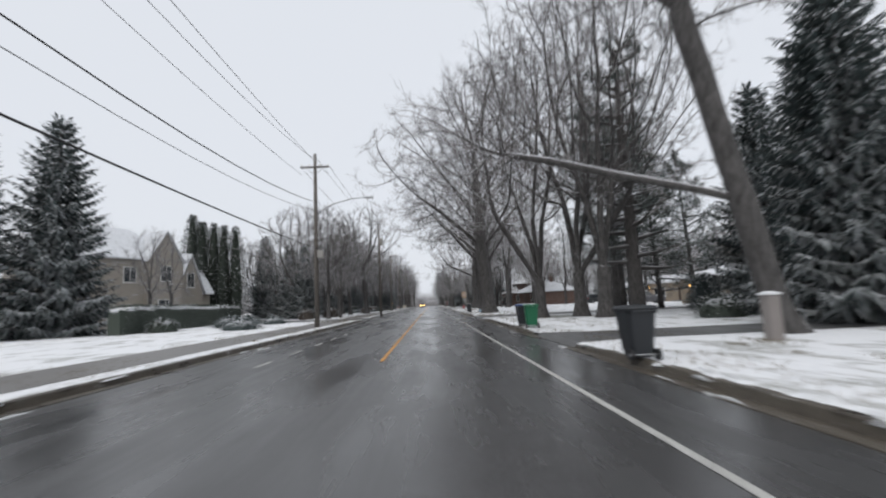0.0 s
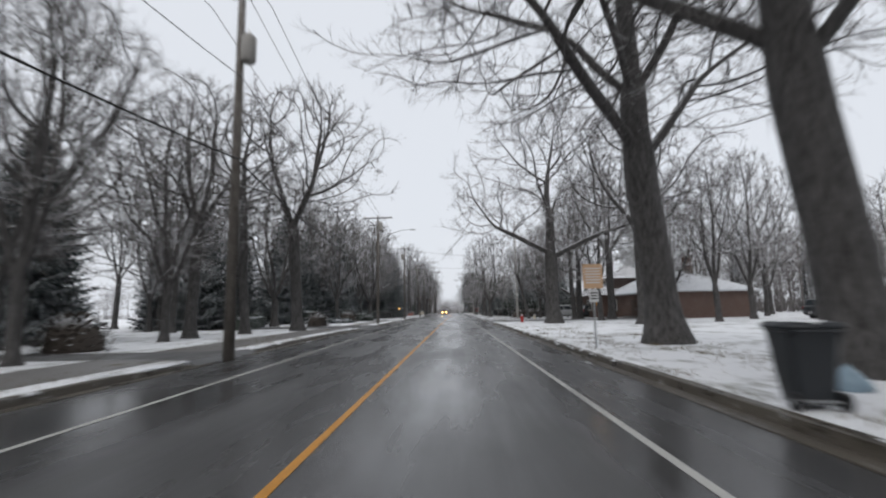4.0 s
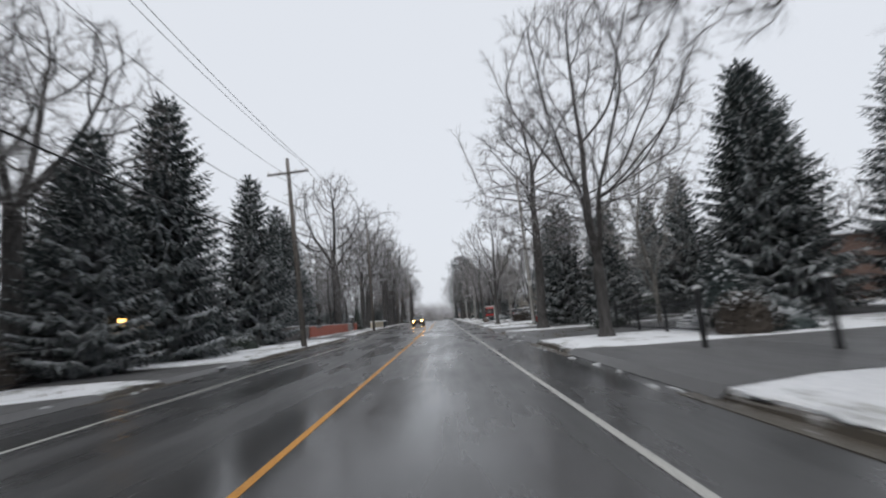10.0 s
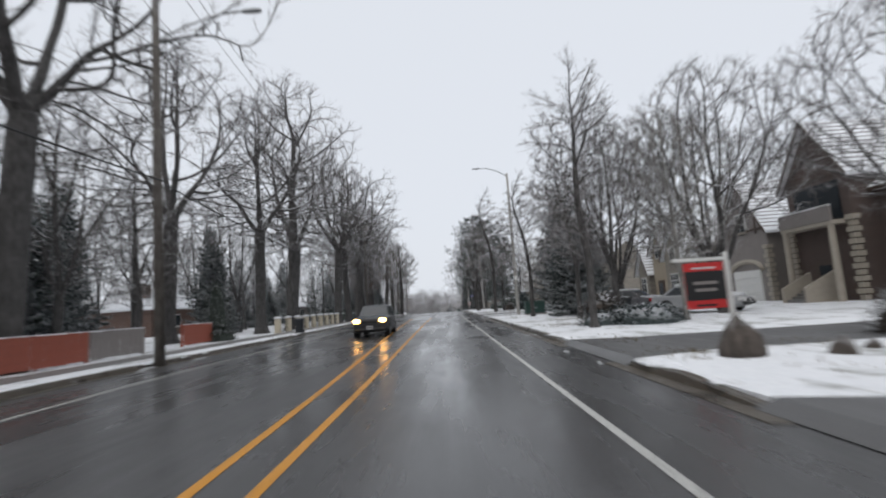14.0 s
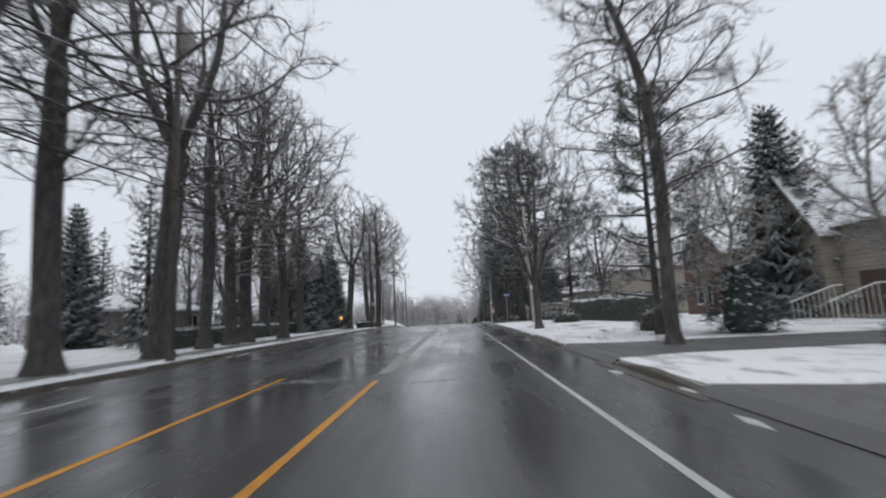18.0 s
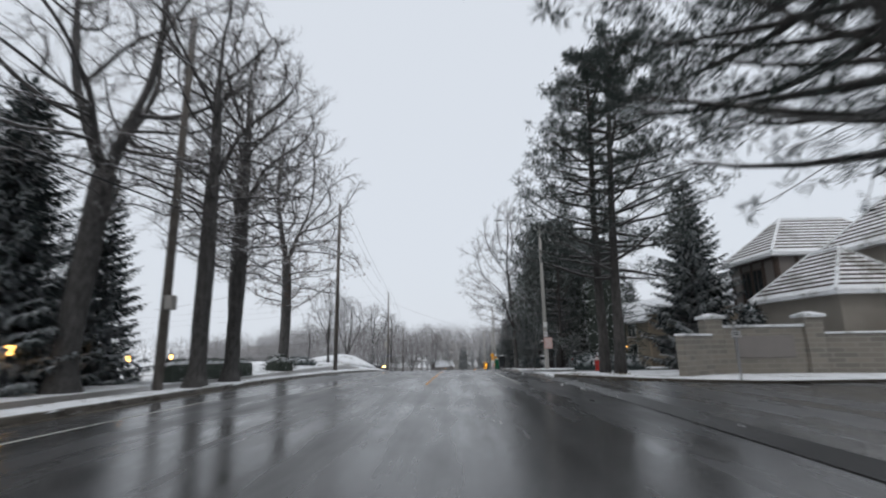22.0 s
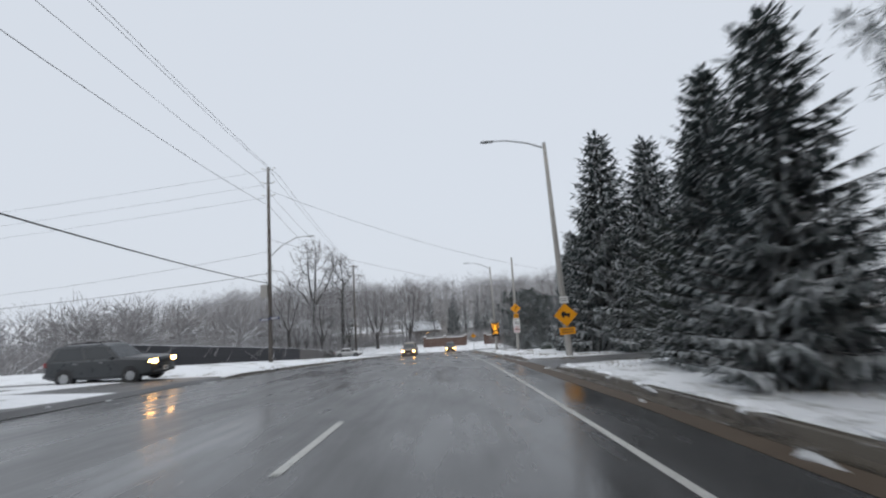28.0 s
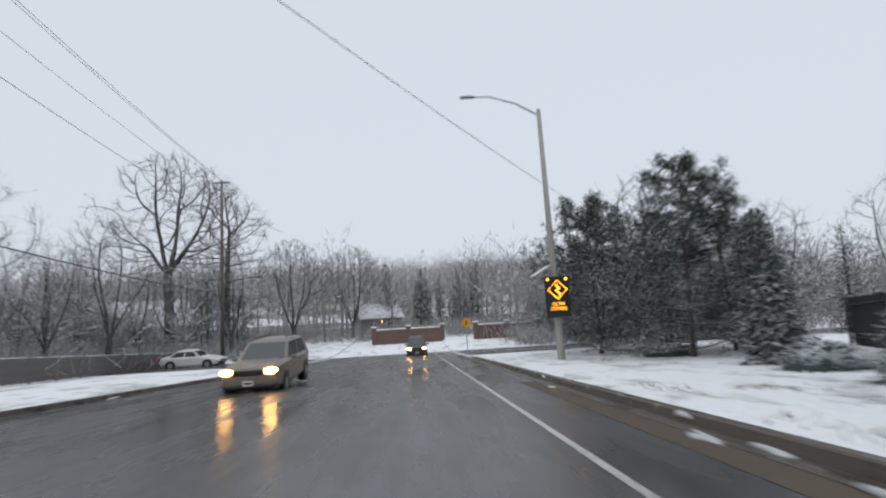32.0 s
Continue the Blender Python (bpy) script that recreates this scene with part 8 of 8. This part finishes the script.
bollard(6.5, 288.0, 1.5, IRON, "dark upright post with a small white plate", 0.16, True)
car("sedan", 9.0, 297.5, 172, CAR_WHITE, "white sedan parked on the drive with snow", snow=0.06)
car("suv", 11.4, 292.2, 168, CAR_GREY, "grey car under snow on the drive", snow=0.12, category="SUV")
board = thing("notice_plates", "pale pink notice board and plates strapped to a lamp post", "notice plate", spot(5.55, 277.3))
s = plate(board, "notice_board", 1.85, 0.62, 0.8, m_plain("pink_notice_board", (0.5, 0.33, 0.3), 0.7, var=0.12), "pale pink board", x=0.14, y=-0.2)
bars(s, 0.16, 2.1, 0.46, 5, -0.203, SIGN_W, 0.12, 0.04)
s = plate(board, "dark_plate", 1.98, 0.26, 0.4, SIGN_B, "small black plate with pale mark", x=-0.3, y=-0.2)
bars(s, -0.3, 2.02, 0.14, 1, -0.203, SIGN_W, 0.1, 0.1)
s = plate(board, "small_plate", 2.5, 0.28, 0.3, SIGN_W, "small white plate", y=-0.19)
bars(s, 0, 2.55, 0.2, 2, -0.193, SIGN_B, 0.09, 0.03)
bollard(6.5, 322.9, 0.8, IRON, "short dark marker post in the snow", 0.12)

# road signs on the posts
for sx in (-0.42, 0.42):
    s = plate(field_pole, "street_name_blade", 3.45 + sx * 0.12, 0.78, 0.2, NAVY, "dark blue street name blade", x=sx, y=-0.2)
    bars(s, sx, 3.45 + sx * 0.12, 0.56, 1, -0.203, SIGN_W, 0.09, 0.08)
s = plate(POST_SIGN, "warning_sign", 1.98, 1.16, 0, SIGN_Y, "yellow diamond warning sign with black symbol", diamond=True)
part("symbol", Geo().box((0, -0.195, 1.99), (0.44, 0.006, 0.12)), SIGN_B, s)
part("symbol", Geo().box((-0.1, -0.195, 2.09), (0.2, 0.006, 0.1)), SIGN_B, s)
for k in (-0.13, 0.13):
    part("symbol", Geo().tube([(k, -0.192, 1.9), (k, -0.2, 1.9)], [0.055, 0.055], 12), SIGN_B, s)
s = plate(POST_SIGN, "tab", 1.2, 0.76, 0.33, SIGN_Y, "wide yellow tab below the sign")
bars(s, 0, 1.26, 0.6, 2, -0.193, SIGN_B, 0.12, 0.05)
s = plate(POST_SIGN, "small_plate", 2.72, 0.42, 0.34, SIGN_W, "small white plate above the sign")
bars(s, 0, 2.78, 0.3, 2, -0.193, SIGN_B, 0.1, 0.03)
s = plate(POST_50, "warning_sign", 4.28, 1.06, 0, SIGN_Y, "yellow diamond sign with a black bend arrow", diamond=True)
part("arrow_stem", Geo().tube([(-0.06, -0.195, 4.03), (-0.06, -0.195, 4.24), (0.0, -0.195, 4.33), (0.06, -0.195, 4.38)], [0.036] * 4, 4), SIGN_B, s)
part("arrow_head", Geo().prism([(0.17, 4.5), (0.16, 4.32), (0.0, 4.44)], 1, -0.2, -0.19), SIGN_B, s)
s = plate(POST_50, "speed_tab", 3.51, 0.5, 0.44, SIGN_Y, "yellow advisory speed tab")
lettering("30", 0.36, SIGN_B, s, 0, -0.193, 3.51)
s = plate(POST_50, "speed_limit_sign", 2.87, 0.68, 0.78, SIGN_W, "white speed limit sign")
lettering("MAXIMUM", 0.12, SIGN_B, s, 0, -0.193, 3.15)
lettering("50", 0.48, SIGN_B, s, 0, -0.193, 2.8)
s = plate(POST_50, "no_trucks_sign", 2.12, 0.68, 0.68, SIGN_W, "white sign with a red ring")
ring = Geo().tube([(0.25 * math.cos(k * math.pi / 12), -0.195, 2.12 + 0.25 * math.sin(k * math.pi / 12)) for k in range(25)], [0.024] * 25, 4)
part("ring", ring, SIGN_R, s)
part("symbol", Geo().box((0.03, -0.194, 2.13), (0.26, 0.005, 0.13)), SIGN_B, s)
part("symbol", Geo().box((-0.13, -0.194, 2.1), (0.07, 0.005, 0.08)), SIGN_B, s)
part("slash", Geo().tube([(-0.17, -0.197, 2.29), (0.17, -0.197, 1.95)], [0.018, 0.018], 4), SIGN_R, s)
led = part("warning_board", Geo().box((0, -0.27, 2.72), (1.05, 0.14, 1.75), 0, 0.02), IRON, POST_LED, "dark warning board with lit amber symbols")
dm = [(0, 2.62), (0.42, 3.02), (0, 3.42), (-0.42, 3.02)]
part("lit_diamond", Geo().tube([(x, -0.345, z) for x, z in dm + dm[:1]], [0.024] * 5, 4), LED, led)
part("lit_arrow", Geo().tube([(0.06, -0.345, 2.76), (0.1, -0.345, 2.86), (-0.1, -0.345, 2.98), (0.1, -0.345, 3.08), (-0.04, -0.345, 3.18), (-0.03, -0.345, 3.28)], [0.04, 0.04, 0.04, 0.04, 0.055, 0.01], 4), LED, led)
for k in (-0.4, 0.4):
    part("lit_dot", Geo().tube([(k, -0.342, 3.47), (k, -0.35, 3.47)], [0.065, 0.065], 10), LED, led)
lettering("SLOW", 0.2, LED, led, 0, -0.343, 2.4)
lettering("DOWN", 0.2, LED, led, 0, -0.343, 2.2)
sp = part("solar_panel", Geo().loft([[(-0.62 + u * 0.36 + w, -0.1 + v * 0.3, 3.85 + u * 0.2 + z) for u, v in ((-1, -1), (1, -1), (1, 1), (-1, 1))] for z, w in ((0, 0), (0.04, -0.02))]), SIGN_W, POST_LED, "tilted solar panel, pale underside")
part("panel_arm", Geo().tube([(0, 0, 3.95), (-0.5, -0.1, 3.9)], [0.03, 0.03], 6), STEEL, sp)

# far end of the street
board_fence(10.8, 345.0, 14.5, 352.0, 1.8, DARKFENCE, "dark stained board fence behind spruces")

far_sign = thing("warning_sign_post", "steel post with a small yellow diamond sign", "road sign", spot(3.9, 372))
part("post", Geo().tube([(0, 0, -0.2), (0, 0, 2.6)], [0.035, 0.035], 8), STEEL, far_sign)
s = plate(far_sign, "warning_sign", 2.4, 0.85, 0, SIGN_Y, "yellow diamond sign", y=-0.06, diamond=True)
part("symbol", Geo().box((0, -0.065, 2.4), (0.1, 0.006, 0.34)), SIGN_B, s)


def sheet(name, x0, x1, y0, y1, dz, mat, label, category):
    g = Geo()
    nx, ny = 10, 6
    for j in range(ny + 1):
        for i in range(nx + 1):
            X, Y = x0 + (x1 - x0) * i / nx, y0 + (y1 - y0) * j / ny
            g.v.append((X, Y, ground_z(X, Y) + dz))
    for j in range(ny):
        for i in range(nx):
            a = j * (nx + 1) + i
            g.f.append((a, a + 1, a + nx + 2, a + nx + 1))
    return setting(name, g, mat, label, category)


sheet("cross_road_left", -60, kerb_l(372 * U) - 0.2, 367 * U, 379 * U, 0.05, ASPHALT, "wet cross road at the foot of the hill", "road")
sheet("cross_road_right", KR + 0.2, 70, 367 * U, 379 * U, 0.05, ASPHALT, "wet cross road at the foot of the hill", "road")


def brick_wall(x0, x1, y, H, label):
    root = thing("brick_wall", label, "garden wall", spot(x0, y))
    L = (x1 - x0) * U
    part("wall", Geo().box((L / 2, 0, H / 2 - 0.2), (L, 0.3, H + 0.4), 0, 0.01), BRICK, root)
    part("coping", Geo().box((L / 2, 0, H + 0.05), (L + 0.1, 0.42, 0.14), 0, 0.03), SNOW, root, "snow-covered coping")
    n = max(1, int(L / 4))
    for i in range(n + 1):
        p = part("pillar", Geo().box((L * i / n, 0, H / 2), (0.6, 0.6, H + 0.7), 0, 0.02), BRICK, root)
        part("pillar_cap", Geo().box((L * i / n, 0, H + 0.42), (0.72, 0.72, 0.16), 0, 0.04), SNOW, p, "snow-covered cap")
    return root


brick_wall(10.7, 13.2, 343.4, 1.8, "red brick wall end beside the board fence")
brick_wall(-5, 3.5, 397, 1.9, "brick wall with snow-capped pillars across the road end")
brick_wall(7.5, 19, 395, 1.9, "brick wall with snow-capped pillars beside a gate")
car("sedan", -16, 373, 90, CAR_WHITE, "white car on the far cross road", lit=0)
car("suv", 0.2, 378, 0, CAR_DARK, "dark car with lit headlights at the road end", lit="both")

for dx, dy in ((2.35, 275.5), (2.4, 334.2)):
    g = Geo()
    X0, Y0m = dx * U, dy * U
    o = [(0, -1.25), (0.45, 0), (0, 1.25), (-0.45, 0)]
    i = [(0, -0.95), (0.33, 0), (0, 0.95), (-0.33, 0)]
    for k in range(4):
        q = (k + 1) % 4
        g.poly([(X0 + a, Y0m + b, gz(Y0m + b) + 0.006) for a, b in (o[k], o[q], i[q], i[k])])
    setting("lane_diamond", g, WHITE, "white diamond painted in the bicycle lane", "road marking")

# bicycle painted in the lane
g = Geo()
for cy in (307.1, 308.5):
    for k in range(16):
        a0, a1 = 6.283 * k / 16, 6.283 * (k + 1) / 16
        g.poly([(2.45 + r0 * math.cos(t), cy + 1.5 * r0 * math.sin(t), gz(cy) + 0.006) for r0, t in ((0.3, a0), (0.3, a1), (0.23, a1), (0.23, a0))])
for (x0, y0), (x1, y1) in (((2.45, 307.1), (2.2, 307.7)), ((2.2, 307.7), (2.22, 308.2)), ((2.22, 308.2), (2.45, 308.5)), ((2.2, 307.7), (2.42, 307.9)), ((2.42, 307.9), (2.22, 308.2))):
    n = Vector((y1 - y0, x0 - x1)).normalized() * 0.03
    g.poly([(x0 + n.x, y0 + n.y, gz(y0) + 0.007), (x1 + n.x, y1 + n.y, gz(y1) + 0.007), (x1 - n.x, y1 - n.y, gz(y1) + 0.007), (x0 - n.x, y0 - n.y, gz(y0) + 0.007)])
setting("lane_bicycle", g, PALE, "worn white bicycle painted in the lane", "road marking")

# cars on the road
car("suv", -3.4, 187.5, 0, CAR_DARK, "dark oncoming car with lit headlights", lit="both")
car("suv", -4.6, 353.2, 0, CAR_TAN, "dusty tan oncoming car with roof rails and lit headlights", lit="both", category="SUV")
car("suv", -13.4, 316, 90, CAR_DARK, "dark car at the side street with a lit headlight", lit="both")

# left side
hedge(-20.5, 31, -21.5, 53, 1.3, 2.1, "dark clipped hedge with a snowy top", seed=13)
car("sedan", -26.2, 60.6, 50, CAR_WHITE, "parked sedan covered with snow", snow=0.14)
hedge(-21.0, 96.5, -15.4, 97.6, 1.2, 1.65, "dark clipped hedge with snow along its top", seed=23)
hedge(-15.5, 79, -18.5, 90, 1.0, 1.1, "low dark hedge dusted with snow", seed=14, snow=0.3)
iron_fence(-12.2, 109.6, -11.6, 137, 1.15, "thin black iron fence behind the verge", 0.17, 2.6, rails=(0.1, 0.55, 0.97))
hedge(-13.6, 110, -13.2, 137, 1.1, 1.25, "low dark hedge behind the iron fence", seed=21, snow=0.0)
garden_lamp(-10.6, 134, 1.7)
board_fence(-12.5, 150.5, -12.05, 161.4, 1.25, FENCEW, "weathered grey board fence with snow beside spruces", top=0.04)
board_fence(-12.0, 161.5, -12.17, 179.5, 1.15, ORANGE, "long low red-brown board fence in the snow", board=0.12, gap=0.02, top=0.03)
board_fence(-12.17, 179.6, -12.2, 182.6, 1.15, GREYW, "pale grey panel of a low fence with snow", board=0.3, gap=0.01, top=0.03)
board_fence(-12.5, 186.0, -12.7, 189.2, 1.15, ORANGE, "short red-brown board fence beside bushes", board=0.12, gap=0.02, top=0.03)
wheelie_bin(-9.0, 192.8, 10, BIN_BLACK, BIN_BLACK, "black wheeled bin on the verge", snow=0.03)
iron_fence(-11.5, 196, -11.5, 213.6, 0.95, "dark iron fence between cream stone pillars", 0.16, 2.42, CREAM)
for x, y, H in ((-12.6, 257.6, 1.2), (-14.2, 261.6, 1.2), (-16.5, 268, 0.9), (-18, 274, 0.9)):
    garden_lamp(x, y, H)
hedge(-14.2, 227, -15, 256, 1.2, 1.2, "long dark hedge under oaks", seed=15, snow=0.2)
hedge(-11.9, 263.6, -11.7, 270.5, 1.0, 0.9, "low dark hedge with snow", seed=16, snow=0.3)
mound("snow_mound", -13.4, 299.5, 7, 15, 0.75, "broad heap of ploughed snow", 51)
board_fence(-17.5, 322, -16.6, 350, 1.4, DARKFENCE, "long dark board fence above the verge", top=0.03)

board_fence(-16.6, 350.3, -19.5, 377, 1.3, FENCEW, "long grey board fence above the verge", board=0.2, top=0.03)

bollard(8.4, 260.2, 1.9, STEEL, "thin steel post with a small white plate", 0.06, True)

# shrubs and garden plants
for q in """bush_snow -12.5 31 1.1|bush_snow -14 35 1.2|bush_snow -16 38 1.3|bush_snow -13.6 41 1.0|bush_snow -17 44 1.2|bush -18.5 33 1.3
bush 12.5 20.5 1.3|bush_snow 14.5 22.5 1.4|bush 16 25.5 1.4|cone_shrub 17.4 30 0.9|cone_shrub 18.4 31.6 0.95|cone_shrub 19.5 33.2 0.9|cone_shrub 20.6 34.8 0.95|cone_shrub 21.5 36.6 0.9
twig_bush 8.6 110.2 1.2|twig_bush 10 111.8 1.3|twig_bush 11.6 112.6 1.2|twig_bush 13.4 113.4 1.3|twig_bush 9.2 113.6 1.1|bush_snow 9.7 131.5 1.1
twig_bush 8.0 166.5 1.0|twig_bush 9.2 168.2 1.2|twig_bush 8.6 170.2 0.9|twig_bush 9.6 172.5 1.0|bush 8.2 205.4 1.0|bush_snow 9.4 206.6 1.0|bush 9.6 208.2 1.1|bush 8.4 241 1.3|twig_bush 10 215 1.1
bush_snow 6.2 181.4 0.8|bush_snow 7.0 181.6 1.0|bush_snow 7.6 180.6 1.05|bush_snow 8.4 181.4 0.9|twig_bush 6.6 182.4 1.2|bush -12.6 189.8 1.1|bush -12 276 1.3|bush_snow -13 284 1.0|bush_snow -15 288 1.0
twig_bush -12.6 131 1.3|twig_bush -13.4 123 1.4|twig_bush -12.6 100 1.4|twig_bush -12 86 1.2|bush_snow -15.4 95.6 1.0|bush_snow -14.2 96 0.95|bush_snow -13.0 96.4 0.9|bush_snow -12.0 97 0.8|twig_bush -13 61 1.3|twig_bush -14 53 1.2|bush -11.6 108 1.2|bush -12 147 1.2
small_spruce 12.7 266.4 1.05|bush_snow 9 279 1.2|bush_snow 12 284 1.2|bush_snow 8.5 346.5 0.8|bush_snow 9.2 354 0.9|bush 8.4 338 0.8|bush_snow 8.8 318.5 1.0|twig_bush 8.2 310.8 0.9""".replace("\n", "|").split("|"):
    q = q.split()
    plant(q[0], float(q[1]), float(q[2]), float(q[3]))

# ragged slush along the gutters
rs = random.Random(91)
g = Geo()


def blob(g, X, Y, w, l, h, z, r):
    n = 11
    ph = r.uniform(0, 6)
    rim = [1 + 0.3 * math.sin(2 * k + ph) + r.uniform(-.25, .25) for k in range(n)]
    rings = []
    for q, hh in ((1.0, -0.01), (0.72, h * 0.7), (0.3, h)):
        rings.append([(X + w / 2 * q * rim[k] * math.cos(6.283 * k / n), Y + l / 2 * q * rim[k] * math.sin(6.283 * k / n), z + hh * r.uniform(0.75, 1.2)) for k in range(n)])
    g.loft(rings)


for i in range(240):
    y = rs.uniform(2, 392)
    if rs.random() < 0.55:
        x = KR + rs.uniform(-0.42, 0.25) ** 1
    else:
        x = kerb_l(y) + rs.uniform(-0.3, 0.5)
    z = gz(y) + (0.1 if (x > KR or x < kerb_l(y)) else 0.0)
    blob(g, x, y, rs.uniform(0.06, 0.24), rs.uniform(0.15, 0.9), rs.uniform(0.015, 0.05), z, rs)
wet = Geo()
for x, y, w, l in ((-3.3, 236.3, 1.7, 0.5), (-0.4, 235.5, 0.8, 0.3), (-2.9, 251.4, 2.0, 1.6), (-2.9, 253.8, 1.6, 1.8), (-2.2, 255.4, 1.0, 1.2), (-9.0, 240.2, 0.5, 1.0), (-0.6, 270.6, 1.2, 0.5)):
    for k in range(26):
        blob(wet, x + rs.gauss(0, .3) * w, y + rs.gauss(0, .36) * l, w * rs.uniform(0.05, 0.3), l * rs.uniform(0.08, 0.4), 0.004, gz(y), rs)
tagged(part("slush", g, SLUSH, None, "", True), "ragged grey slush lying along the gutters", "slush", "", "stuff")
tagged(part("slush_film", wet, FILM), "thin grey film of slush left in the turning lane", "slush", "", "stuff")

# broken snow edge over the kerbs
g = Geo()
for i in range(1700):
    y = rs.uniform(0, 372)
    right = rs.random() < 0.6
    X = KR + rs.uniform(0.12, 0.5) if right else kerb_l(y) - rs.uniform(0.12, 0.5)
    gaps = RIGHT_GAPS if right else LEFT_GAPS
    if any(a * U - 0.9 < y < b * U + 0.9 for a, b in gaps):
        continue
    blob(g, X, y, rs.uniform(0.15, 0.42), rs.uniform(0.25, 1.2), rs.uniform(0.015, 0.055), gz(y) + 0.128, rs)
tagged(part("snow_edge", g, SNOW, None, "", True), "broken edge of thin snow lying over the kerbs", "snow", "", "stuff")

# dead grass poking through thin snow
g = Geo()
for i in range(430):
    y = rs.uniform(4, 380) if i > 150 else rs.uniform(4, 75)
    x = KR + rs.uniform(0.3, 4.5) if rs.random() < 0.6 else kerb_l(y) - rs.uniform(0.3, 4.0)
    w = rs.uniform(0.2, 0.9)
    for k in range(34):
        X, Y = x + rs.gauss(0, w * 0.5), y + rs.gauss(0, w)
        if kerb_l(Y) - 0.2 < X < KR + 0.2:
            continue
        z = ground_z(X, Y) - 0.01
        h, b = rs.uniform(0.04, 0.11), rs.uniform(0.006, 0.014)
        t = (X + rs.uniform(-.05, .05), Y + rs.uniform(-.05, .05), z + h)
        n = len(g.v)
        g.v += [(X - b, Y, z), (X + b, Y - b, z), (X, Y + b, z), t]
        g.f += [(n, n + 1, n + 3), (n + 1, n + 2, n + 3), (n + 2, n, n + 3)]
tagged(part("dead_grass", g, m_plain("dead_grass_blades", (0.11, 0.085, 0.04), 0.9, var=0.5, scale=2)), "dead brown grass poking through the snow", "grass", "", "stuff")
